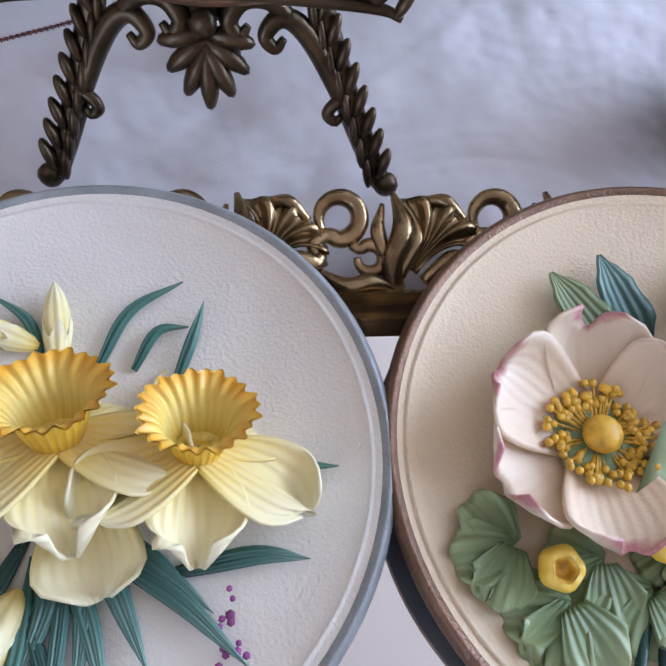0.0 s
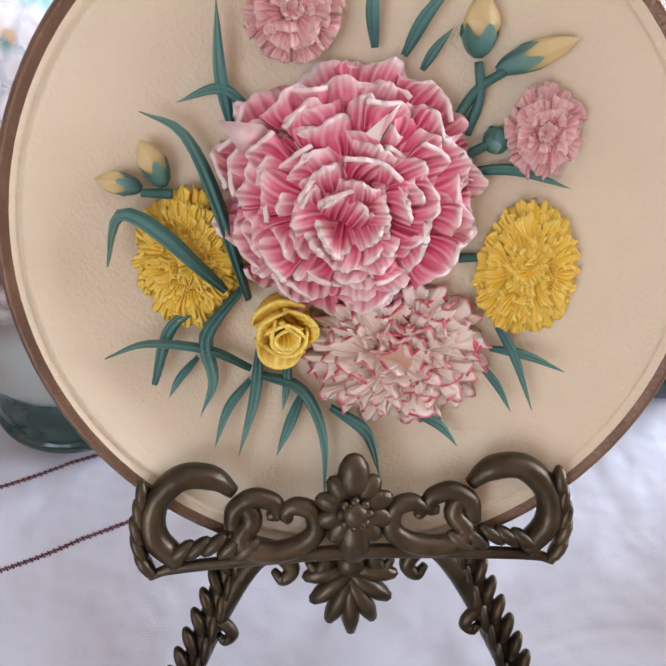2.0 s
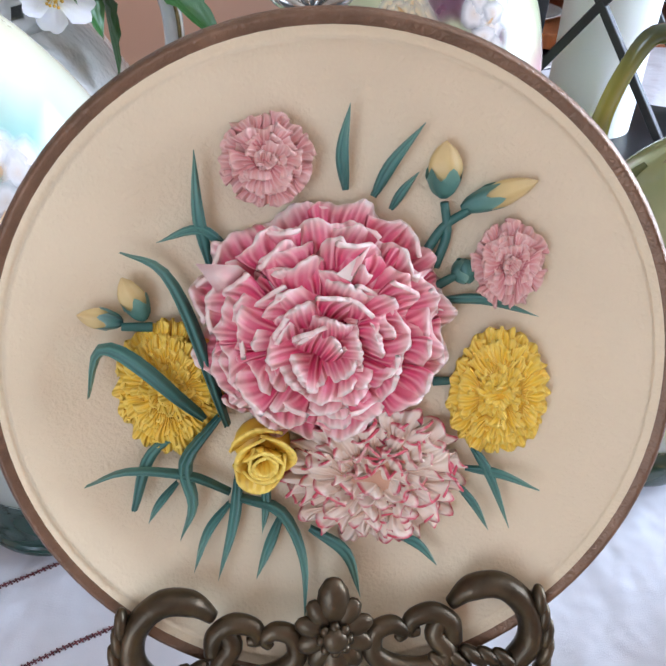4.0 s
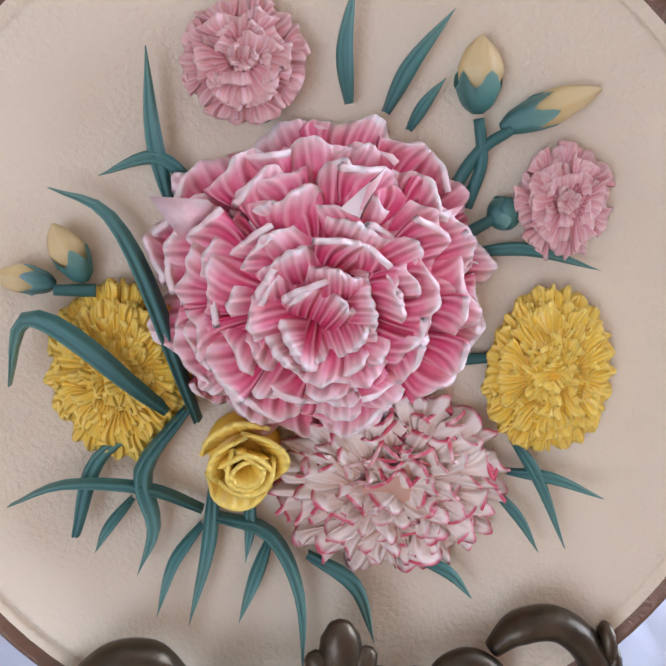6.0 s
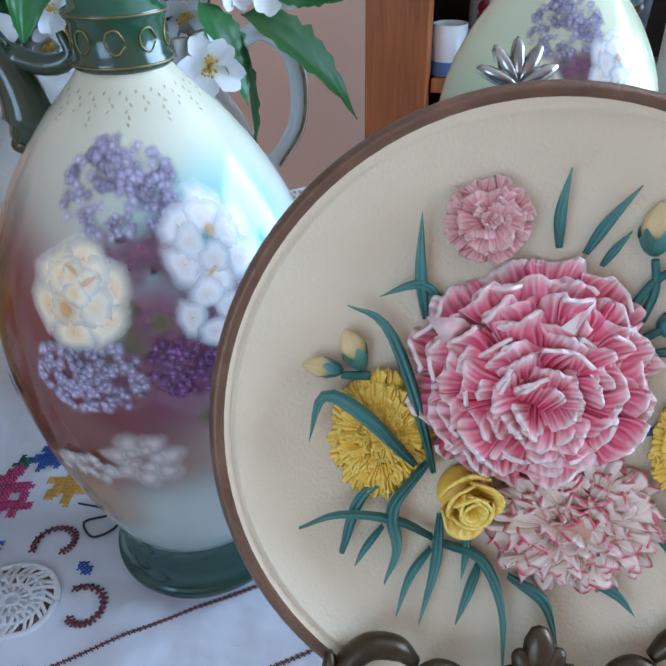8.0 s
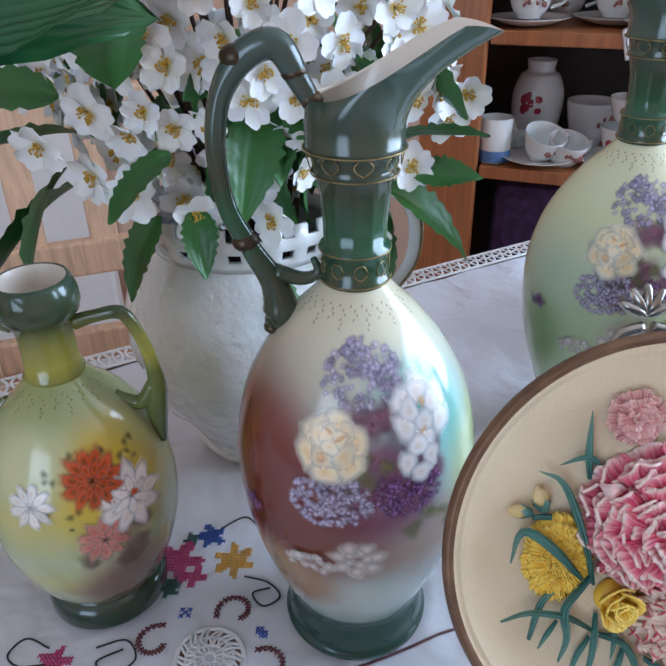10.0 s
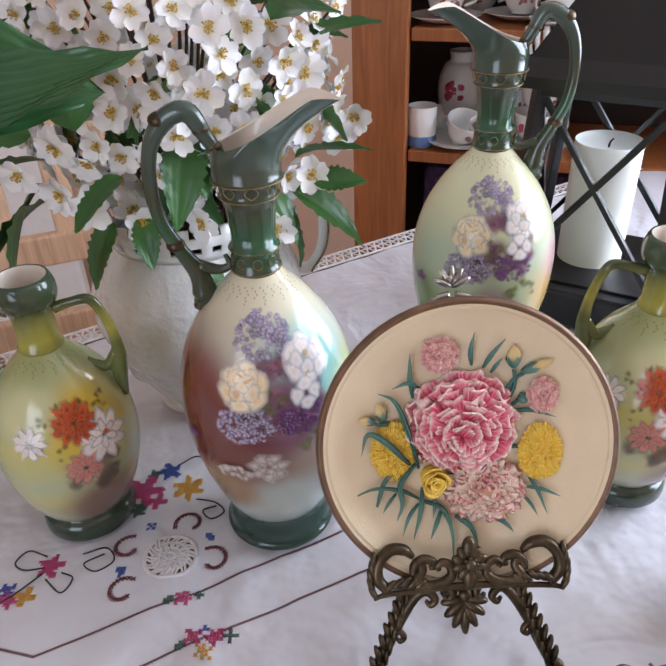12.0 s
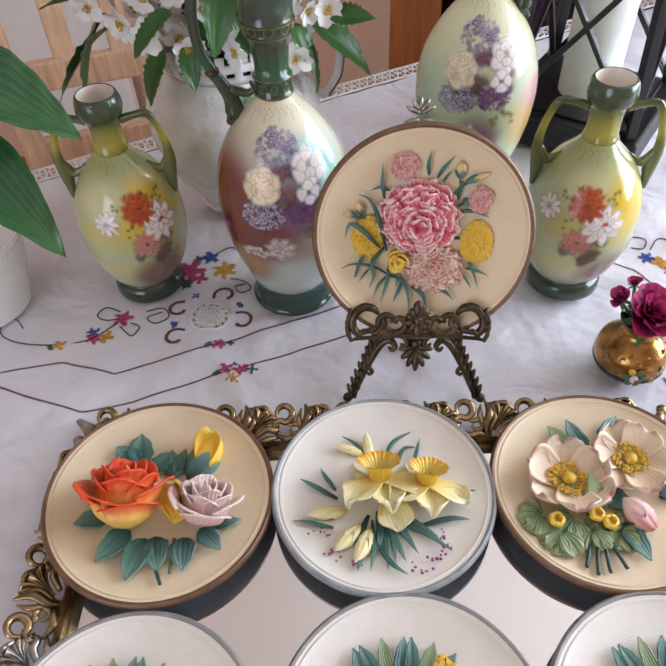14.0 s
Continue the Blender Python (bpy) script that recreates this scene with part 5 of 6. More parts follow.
for s in (-1, 1):
    def S(pts):
        return [(s * x * KX, D + dy, 0.08 + (z - 0.08) * 0.74) for x, dy, z in pts]
    bm = tube(S([(0.058, 0, 0.080), (0.0655, 0, 0.092), (0.0645, 0.0, 0.107), (0.056, 0.001, 0.1175), (0.046, 0.002, 0.1165), (0.0395, 0.003, 0.109)]), [0.0036, 0.0042, 0.004, 0.0042, 0.004, 0.0022], 30, 10, 1.1, None, (0, 1, 0))
    end_scroll = part("end_scroll", bm, bronze, easel)
    for k in range(5):
        part("lobe", ball(bmesh.new(), (s * (0.0645 + 0.0015 * math.sin(k)), D - 0.001, 0.080 + 0.0058 * k), 0.0056, 8, 6, (0.4, 0.6, 1.0), Matrix.Rotation(s * radians(28 - 8 * k), 3, "Y")), bronze, end_scroll)
    bm = tube(S([(0.037, 0, 0.108), (0.0335, 0, 0.0985), (0.0375, -0.001, 0.0895), (0.030, -0.001, 0.0835), (0.019, -0.001, 0.0855), (0.0125, -0.001, 0.0925), (0.0135, -0.001, 0.1015), (0.019, -0.001, 0.1045), (0.0225, -0.001, 0.101), (0.021, -0.001, 0.0975)]), [0.003, 0.0034, 0.0036, 0.0036, 0.0036, 0.0034, 0.0032, 0.003, 0.0024, 0.0015], 50, 10, 0.9, None, (0, 1, 0))
    part("heart_scroll", bm, bronze, easel)
    bm = tube(S([(0.040, 0, 0.094), (0.0385, 0, 0.103), (0.0325, 0, 0.108), (0.026, 0, 0.1055), (0.0255, 0, 0.1005), (0.0285, 0, 0.0995)]), [0.0028, 0.0034, 0.0034, 0.003, 0.0024, 0.0014], 30, 10, 0.9, None, (0, 1, 0))
    part("inner_scroll", bm, bronze, easel)
    bm = bmesh.new()
    for k in range(5):
        ball(bm, (s * (0.053 - 0.005 * k), D - 0.002, 0.0845 + 0.001 * (2 - abs(k - 2))), 0.0055, 8, 6, (0.45, 0.5, 1.0), Matrix.Rotation(s * radians(-50), 3, "Y"))
    part("ledge_leaf", bm, bronze, easel)
rosette = part("rosette", ball(bmesh.new(), (0, D - 0.006, 0.0975), 0.0042, 12, 6, (1, 0.7, 1)), bronze, easel, "flower rosette in the middle of the ledge")
for k in range(10):
    a = k * math.tau / 10
    ln = 0.0125 if k in (0, 5) else 0.0095
    part("petal", ball(bmesh.new(), (0.0062 * math.sin(a), D - 0.003, 0.0975 + (ln - 0.002) * math.cos(a)), ln * 0.66, 8, 6, (0.62, 0.4, 1.0), Matrix.Rotation(a, 3, "Y")), bronze, rosette)
for k in range(8):
    a = k * math.tau / 8
    part("bead", ball(bmesh.new(), (0.0042 * math.sin(a), D - 0.006, 0.0975 + 0.0042 * math.cos(a)), 0.0017, 6, 4), bronze, rosette)

# ---- mirror tray with openwork gilt frame ----
TRAY = pose(-0.0525, -0.0775, 0.0, 0, 0, 3.0)
HX, HY = 0.256, 0.172
tray = thing("mirror_tray", TRAY, "mirror tray with ornate openwork antique gilt frame under the plates", "mirror")
part("mirror_glass", block(0, 0, 0.005, 2 * HX, 2 * HY, 0.006, 0), mirror_glass, tray, "clear mirror glass")
part("backing_board", block(0, 0, 0.0012, 2 * HX + 0.02, 2 * HY + 0.02, 0.0014, 0), dark_recess, tray)


def rail_profile(a, b, out):
    bm = bmesh.new()
    d = (Vector(b) - Vector(a)).normalized()
    o = Vector(out)
    prof = [(-0.003, 0.0082), (0.002, 0.0125), (0.004, 0.0105), (0.007, 0.0138), (0.010, 0.0105), (0.012, 0.0135), (0.014, 0.0115), (0.016, 0.002)]
    rows = [[bm.verts.new(Vector(p) + o * x + Vector((0, 0, z))) for x, z in prof] for p in (a, b)]
    for k in range(len(prof) - 1):
        bm.faces.new((rows[0][k], rows[0][k + 1], rows[1][k + 1], rows[1][k]))
    return bm


def motif_mesh():
    """One repeat of the openwork: scroll ring, flame leaf, fluted bell flower; grows along +y from the rail."""
    bm = bmesh.new()

    def strip(pts, radii, n=20, flat=0.8):
        tube(pts, radii, n, 8, flat, bm)

    ring = [(0.0078 * math.cos(t), 0.0305 + 0.0078 * math.sin(t), 0.008 + 0.0016 * math.sin(t)) for t in (-2.2 + k * 0.6 for k in range(11))]
    strip([(-0.006, 0.012, 0.006), (-0.010, 0.020, 0.008)] + ring, [0.0022, 0.0034, 0.0042, 0.0038, 0.0036, 0.0030, 0.0016], 44)
    strip([(0.004, 0.020, 0.008)] + [(0.0115 + 0.0052 * math.cos(t), 0.0150 + 0.0052 * math.sin(t), 0.008) for t in (2.4 - k * 0.62 for k in range(10))], [0.0018, 0.0030, 0.0030, 0.0026, 0.0014], 34)
    # flame leaf and its side tongue
    strip([(0.022, 0.0, 0.004), (0.0195, 0.012, 0.010), (0.0235, 0.025, 0.013), (0.0205, 0.040, 0.009)], [0.0034, 0.0044, 0.0046, 0.0012], 20)
    strip([(0.020, 0.010, 0.008), (0.0145, 0.024, 0.010), (0.0165, 0.036, 0.008)], [0.0026, 0.0032, 0.0010], 14)
    strip([(0.022, 0.008, 0.008), (0.029, 0.022, 0.010), (0.0275, 0.035, 0.007)], [0.0026, 0.0030, 0.0010], 14)
    # bell flower, fluted, opening upwards and outwards

    def bell(u, v):
        lean = 0.55
        a = -0.62 + 1.24 * u
        q = 0.003 + 0.027 * v
        wide = a * (0.35 + 0.85 * v * v)
        x = 0.026 + math.sin(lean + wide) * q
        y = 0.008 + math.cos(lean + wide) * q
        return (x, y, 0.005 + 0.008 * math.sin(v * 1.9) * (1 - 0.5 * (2 * u - 1) ** 2) + 0.0015 * math.cos(u * 8 * math.pi) * (0.3 + v))
    thicken(sheet(bell, 24, 10, False), 0.0016).to_mesh(tmp := bpy.data.meshes.new("t"))
    bm.from_mesh(tmp)
    bpy.data.meshes.remove(tmp)
    strip([(0.0325, 0.037, 0.010), (0.040, 0.0355, 0.013), (0.0475, 0.0290, 0.010)], [0.0016, 0.0026, 0.0014], 16)
    strip([(0.031, 0.006, 0.008), (0.042, 0.014, 0.010), (0.050, 0.013, 0.009), (0.0535, 0.020, 0.007)], [0.0022, 0.0036, 0.0034, 0.0012], 20)
    # acanthus running along the foot
    strip([(-0.008, 0.010, 0.008), (0.002, 0.004, 0.010), (0.012, 0.0055, 0.010), (0.022, 0.002, 0.006)], [0.0014, 0.0036, 0.0034, 0.0018], 22)
    strip([(0.024, 0.002, 0.006), (0.034, 0.0005, 0.008), (0.044, 0.004, 0.009), (0.053, 0.007, 0.007)], [0.0016, 0.0030, 0.0036, 0.0014], 22)
    return bm


def add_motif(parent, m, mesh, number):
    return part("frame_motif", mesh, None, parent, at=m)


me = bpy.data.meshes.new("frame_motif")
b = motif_mesh()
b.to_mesh(me)
b.free()
me.materials.append(gilt)
me2 = me.copy()
me2.materials.clear()
me2.materials.append(silvered)
for y, sgn, deg in ((HY, 1, 0), (-HY, -1, 180)):
    part("frame_rail", rail_profile((-HX * 1, y, 0), (HX, y, 0), (0, sgn, 0)), gilt, tray)
    for k in range(9):
        add_motif(tray, pose(sgn * (-0.272 + 0.0588 * k), y + sgn * 0.0145, 0.001, 15, 0, deg), me, k)
for x, sgn, deg in ((HX, 1, -90), (-HX, -1, 90)):
    part("frame_rail", rail_profile((x, -HY, 0), (x, HY, 0), (sgn, 0, 0)), gilt, tray)
    for k in range(6):
        add_motif(tray, pose(x + sgn * 0.0145, sgn * (0.165 - 0.0588 * k), 0.001, 15, 0, deg), me2 if sgn < 0 and k in (0, 2) else me, k)
for sx in (-1, 1):
    for sy in (-1, 1):
        bm = bmesh.new()
        tube([(0, 0, 0.005), (0.02, 0.02, 0.013), (0.04, 0.038, 0.008)], [0.006, 0.008, 0.003], 14, 8, 0.6, bm)
        for d in ((0.03, 0.008), (0.008, 0.03)):
            tube([(0.004, 0.004, 0.006), (d[0] * 0.6, d[1] * 0.8, 0.011), (d[0] + 0.006, d[1] + 0.006, 0.006)], [0.004, 0.005, 0.002], 12, 8, 0.7, bm)
            ball(bm, (d[0] + 0.004, d[1] + 0.006, 0.007), 0.006, 8, 6, (1, 1, 0.7))
        part("frame_corner", bm, silvered if sx < 0 else gilt, tray, at=Matrix.Translation((sx * (HX + 0.008), sy * (HY + 0.008), 0)) @ Matrix.Diagonal((sx, sy, 1, 1)))

# ---- black lantern and its candle ----
lantern = thing("candle_lantern", pose(0.116, 0.675, 0, 0, 0, -31) @ Matrix.Scale(1.06, 4), "black framed glass lantern with crossed bars on each side", "lantern")
LW, LT, ZT, ZB = 0.170, 0.145, 0.266, 0.05
part("base", block(LW / 2, LW / 2, 0.024, LW + 0.03, LW + 0.03, 0.044, 0.004), lantern_black, lantern)
part("floor_plate", block(LW / 2, LW / 2, 0.0475, LW - 0.01, LW - 0.01, 0.004, 0.001), lantern_black, lantern)
inset = (LW - LT) / 2
lo = [(0, 0), (LW, 0), (LW, LW), (0, LW)]
hi = [(inset, inset), (LW - inset, inset), (LW - inset, LW - inset), (inset, LW - inset)]
for k in range(4):
    a, b = lo[k], hi[k]
    c, d = lo[(k + 1) % 4], hi[(k + 1) % 4]
    part("post", bar((*a, 0.046), (*b, ZT + 0.006), 0.013, 0.013), lantern_black, lantern)
    part("top_rail", bar((*b, ZT), (*d, ZT), 0.014, 0.012), lantern_black, lantern)
    part("cross_bar", bar((*a, ZB), (*d, ZT), 0.0085, 0.007), lantern_black, lantern)
    part("cross_bar", bar((*c, ZB), (*b, ZT), 0.0085, 0.006), lantern_black, lantern)
    bm = bmesh.new()
    f = [bm.verts.new(q) for q in ((*a, ZB), (*c, ZB), (*d, ZT), (*b, ZT))]
    bm.faces.new(f)
    pane = part("pane", place(thicken(bm, 0.0015), Matrix.Translation((0, 0, 0))), glass, lantern, "clear glass pane")
    pane.visible_shadow = False
bm = bmesh.new()
rings = []
for r, z in ((LT / 2 + 0.028, ZT + 0.006), (LT / 2 + 0.030, ZT + 0.018), (LT / 2 + 0.012, ZT + 0.034), (0.045, ZT + 0.10), (0.03, ZT + 0.135), (0.0, ZT + 0.14)):
    rings.append([bm.verts.new((LW / 2 + sx * max(r, 0.004), LW / 2 + sy * max(r, 0.004), z)) for sx, sy in ((-1, -1), (1, -1), (1, 1), (-1, 1))])
for a, b in zip(rings, rings[1:]):
    for k in range(4):
        bm.faces.new((a[k], a[(k + 1) % 4], b[(k + 1) % 4], b[k]))
bm.faces.new(rings[0][::-1])
bm.faces.new(rings[-1])
part("roof", bm, lantern_black, lantern, "black flared roof")
candle = thing("pillar_candle", lantern.matrix_basis @ pose(LW / 2 - 0.004, LW / 2 + 0.004, 0.0497), "thick white pillar candle inside the lantern", "candle")
part("wax_pillar", lathe(curve_profile([(0.0005, 0), (0.0355, 0), (0.0385, 0.003), (0.0385, 0.08), (0.0387, 0.142), (0.037, 0.147), (0.032, 0.1445), (0.012, 0.140), (0.0005, 0.1395)], 40), 48), wax, candle)
part("wick", tube([(0, 0, 0.139), (0.001, 0, 0.146), (0.004, 0.001, 0.150)], [0.0013, 0.001], 8, 6), lantern_black, candle, "burnt black wick")

# ---- gilded bud vase with roses ----
GX, GY = 0.190, 0.211
gold_vase = thing("gilded_bud_vase", pose(GX, GY, 0), "small dark vase with gold lustre and raised enamel flower", "vase")
gp_prof = curve_profile([(0.018, 0.0005), (0.024, 0.004), (0.033, 0.016), (0.036, 0.028), (0.033, 0.042), (0.024, 0.053), (0.0175, 0.060), (0.0175, 0.068), (0.022, 0.075)], 36)
part("body", lathe(gp_prof, 56), gold_glaze, gold_vase)
part("lining", lathe([(0.022, 0.075), (0.0205, 0.0745), (0.0155, 0.067), (0.0155, 0.05), (0.0004, 0.05)], 40), dark_glaze, gold_vase)
part("foot", lathe([(0.0004, 0.0004), (0.0195, 0.0004), (0.0245, 0.0045), (0.0335, 0.0145), (0.0362, 0.020), (0.0355, 0.0215)], 48), dark_glaze, gold_vase, "dark glazed base")
bm = bmesh.new()
rnd = random.Random(5)
for k in range(16):
    a = radians(-150 + k * 14)
    z = 0.02 + 0.03 * rnd.random()
    r = body_radius(gp_prof, z) + 0.0006
    tube([(r * math.cos(a + 0.13 * math.cos(t) * t / 4), r * math.sin(a + 0.13 * math.cos(t) * t / 4), z + 0.004 * math.sin(t) * t / 4) for t in (0.5, 1.5, 2.5, 3.5, 4.5, 5.5)], [0.0007, 0.0012, 0.0007], 16, 6, 1, bm)
tagged(part("raised_scrolls", bm, gold_line, gold_vase, "raised gold scrolls"), kind="stuff")
for k, (da, dz, mt) in enumerate(((0, 0, white_porcelain), (0.22, 0.002, leaf_sage), (-0.22, 0.002, leaf_sage), (0.1, 0.009, leaf_sage), (-0.1, 0.009, rose_yellow), (0.12, -0.007, leaf_sage), (-0.12, -0.007, leaf_sage), (0.04, -0.001, rose_glaze))):
    a, z = radians(-98) + da, 0.026 + dz
    r = body_radius(gp_prof, z) + (0.002 if k == 7 else 0.0008)
    bm = bmesh.new()
    ball(bm, (0, 0, 0), 0.0045 if k in (1, 2, 3, 4, 5, 6) else (0.0055 if k == 0 else 0.0025), 10, 6, (0.8, 0.35, 1))
    part("enamel_petal", bm, mt, gold_vase, at=Matrix.Translation((r * math.cos(a), r * math.sin(a), z)) @ turn("Z", math.degrees(a) + 90) @ turn("Y", da * 200))


def cut_rose(m, r, n, label, seed):
    ob = thing("rose", m, label, "flower", "roses in the gilded vase")
    rnd = random.Random(seed)
    for k in range(n):
        q = k / (n - 1)
        ln = r * (1.0 - 0.4 * q)
        p = petal(ln, r * (1.2 - 0.6 * q), 0.3 + 0.3 * q, 0.35, 1.6, rnd.random() * 6, 0.05 - 0.3 * q, 12, 8, 0.0, 0.4, 0.0, True)
        part("petal", place(p, turn("Z", k * 137.5) @ Matrix.Translation((0, r * 0.12 * (1 - q), 0.2 * r * q)) @ turn("X", 22 + 62 * q)), magenta_petal, ob)
    part("stem", tube([(0, 0, 0.001), (0, 0.002, -0.02), (0, 0.003, -0.045)], [0.0016], 8, 6), stem_green, ob)
    for k in range(5):
        part("sepal", place(veined_leaf(r * 0.9, r * 0.3, 0.1, 0.2, 4, 6), turn("Z", k * 72 + 20) @ turn("X", -25)), rose_leaf, ob)
    return ob


cut_rose(pose(GX + 0.002, GY - 0.004, 0.078, 20, 8, 0), 0.032, 16, "open magenta rose in the gilded vase", 1)
cut_rose(pose(GX - 0.026, GY + 0.004, 0.096, 10, -30, 0), 0.013, 8, "small magenta rosebud in the gilded vase", 2)
cut_rose(pose(GX - 0.014, GY + 0.014, 0.106, -10, -10, 0), 0.010, 7, "dark magenta rosebud in the gilded vase", 3)

# ---- white pierced vase with blossom ----
WX, WY = -0.252, 0.525
white_vase = thing("pierced_vase", pose(WX, WY, 0, 0, 0, 10), "white moulded porcelain vase with pierced rim and gilt handles", "vase")
wp = curve_profile([(0.055, 0.0005), (0.062, 0.006), (0.060, 0.012), (0.078, 0.045), (0.100, 0.09), (0.108, 0.125), (0.104, 0.155), (0.090, 0.182), (0.078, 0.196)], 44)
wm = lathe(wp, 96)
for v in wm.verts:
    k = noise.noise(Vector((v.co.x * 38, v.co.y * 38, v.co.z * 30)))
    if 0.05 < v.co.z < 0.16:
        s = 1 + 0.10 * max(k, 0)
        v.co.x *= s
        v.co.y *= s
part("body", wm, moulded_porcelain, white_vase)
bm = bmesh.new()
nseg, nrow = 56, 4
for j in range(nrow):
    for i in range(nseg):
        if j % 2 == 1 and i % 2 == 0:
            continue
        q = []
        for di, dj in ((0, 0), (1, 0), (1, 1), (0, 1)):
            a = (i + di) * math.tau / nseg
            z = 0.196 + 0.009 * (j + dj)
            r = 0.078 + 0.004 * math.sin((j + dj) * 0.8) + 0.0025 * (j + dj)
            q.append(bm.verts.new((r * math.cos(a), r * math.sin(a), z)))
        bm.faces.new(q)
bmesh.ops.remove_doubles(bm, verts=bm.verts[:], dist=0.0004)
bm.normal_update()
part("pierced_rim", thicken(smooth(bm), 0.004), white_porcelain, white_vase, "pierced lattice rim")
for s in (1,):
    h = part("handle", tube([(s * 0.082, 0, 0.205), (s * 0.112, 0, 0.224), (s * 0.134, 0, 0.205), (s * 0.135, 0, 0.165), (s * 0.118, 0, 0.138), (s * 0.104, 0, 0.14)], [0.006, 0.006, 0.0065, 0.0065, 0.006, 0.005], 30, 10, 0.8, None, (0, 1, 0)), white_porcelain, white_vase)
    part("gilt_line", tube([(s * 0.112, -0.006, 0.226), (s * 0.137, -0.006, 0.205), (s * 0.138, -0.006, 0.165), (s * 0.12, -0.006, 0.135)], [0.0012], 24, 6, 1, None, (0, 1, 0)), gold_line, h, "thin gold line")

bouquet = thing("blossom_bouquet", pose(WX, WY, 0.2), "large bouquet of white five-petalled blossom with dark green leaves", "bouquet")


def blossom_mesh(seed, open_=1.0):
    rnd = random.Random(seed)
    bm = bmesh.new()
    for k in range(5):
        r = 0.0215 * rnd.uniform(0.9, 1.1)
        p = petal(r, r * 0.92, 0.2, 0.3, 1.2, rnd.random() * 6, rnd.uniform(-0.3, 0.12), 8, 6, 0.0, 0.25, 0.12, True)
        p.transform(turn("Z", k * 72 + rnd.uniform(-9, 9)) @ Matrix.Translation((0, 0.0012, 0.0005 * k)) @ turn("X", 12 + 40 * (1 - open_) + rnd.uniform(-12, 12)))
        tmp = bpy.data.meshes.new("t")
        p.to_mesh(tmp)
        p.free()
        bm.from_mesh(tmp)
        bpy.data.meshes.remove(tmp)
    me = bpy.data.meshes.new("blossom")
    bm.to_mesh(me)
    bm.free()
    me.materials.append(white_petal)
    return me


def stamen_mesh(seed):
    rnd = random.Random(seed)
    bm = bmesh.new()
    for k in range(22):
        a, q = rnd.random() * math.tau, rnd.uniform(0.001, 0.0068)
        z = 0.0065 - 0.25 * q + rnd.uniform(0, 0.0015)
        tube([(0, 0, 0.001), (q * math.cos(a), q * math.sin(a), z)], [0.00022], 3, 4, 1, bm)
        bmesh.ops.create_icosphere(bm, subdivisions=1, radius=0.0011, matrix=Matrix.Translation((q * math.cos(a), q * math.sin(a), z)))
    me = bpy.data.meshes.new("stamens")
    bm.to_mesh(me)
    bm.free()
    me.materials.append(pollen)
    return me


BLOOMS = [blossom_mesh(s, o) for s, o in ((1, 1.0), (2, 1.0), (3, 0.85), (4, 1.0), (5, 0.6), (6, 0.9))]
STAMENS = [stamen_mesh(s) for s in (1, 2, 3)]
rnd = random.Random(11)


def add_blossom(p, facing, size=1.0):
    k = rnd.randrange(len(BLOOMS))
    m = Matrix.Translation(p) @ Vector(facing).to_track_quat("Z", "Y").to_matrix().to_4x4() @ turn("Z", rnd.uniform(0, 360)) @ Matrix.Diagonal((size, size, size, 1))
    f = part("blossom", BLOOMS[k], None, bouquet, at=m)
    part("stamen_tuft", STAMENS[k % 3], None, f)


C0, RAD = Vector((0.0, 0.0, 0.175)), Vector((0.150, 0.100, 0.165))
placed = []
tries = 0
while len(placed) < 340 and tries < 12000:
    tries += 1
    d = Vector((rnd.gauss(0, 1), rnd.gauss(-0.55, 1), rnd.gauss(0.1, 1))).normalized()
    p = C0 + Vector((d.x * RAD.x, d.y * RAD.y, d.z * RAD.z)) * rnd.uniform(0.86, 1.06)
    if p.z < 0.03 + 0.08 * abs(p.x) or any((p - o).length < 0.0172 for o in placed):
        continue
    placed.append(p)
    add_blossom(p, (d + Vector((rnd.gauss(0, 0.35), rnd.gauss(-0.25, 0.3), rnd.gauss(0.1, 0.3)))).normalized(), rnd.uniform(0.6, 0.86))
for x, y, z in ((-0.085, -0.085, 0.07), (-0.11, -0.10, 0.095), (-0.06, -0.095, 0.06), (-0.02, -0.09, 0.045), (0.03, -0.085, 0.04), (0.125, -0.02, 0.055), (0.15, 0.0, 0.085), (0.165, 0.01, 0.10), (0.14, -0.03, 0.11), (0.09, -0.06, 0.02), (-0.075, -0.1, 0.115)):
    add_blossom(Vector((x, y, z)), (rnd.gauss(0, 0.3) + x * 3, -1, rnd.gauss(0.25, 0.3)), 0.85)
twigs = bmesh.new()
for k in range(46):
    p = placed[k * 3 % len(placed)]
    tube([(rnd.uniform(-0.03, 0.03), rnd.uniform(-0.03, 0.03), -0.06), Vector((p.x * 0.45, p.y * 0.45, p.z * 0.5)), p * 0.99], [0.0022, 0.0012], 8, 5, 1, twigs)
tagged(part("stemwork", twigs, twig_brown, bouquet, "thin brown and green stems"), kind="stuff")
LEAF = []
for k, (ln, w, dr, wv) in enumerate(((0.075, 0.036, 0.22, 0.015), (0.06, 0.03, 0.1, 0.02), (0.085, 0.04, 0.35, 0.01), (0.05, 0.024, 0.05, 0.02))):
    me = bpy.data.meshes.new("leaf")
    bm = veined_leaf(ln, w, dr, 0.3, 10, 18, 0.1, wv)
    bm.to_mesh(me)
    bm.free()
    me.materials.append(rose_leaf)
    LEAF.append(me)


def add_leaf(p, d, k, size=1.0, roll=0.0):
    d = Vector(d).normalized()
    q = d.to_track_quat("Y", "Z").to_matrix().to_4x4()
    part("leaf", LEAF[k], None, bouquet, at=Matrix.Translation(p) @ q @ turn("Y", roll) @ Matrix.Diagonal((size, size, size, 1)))


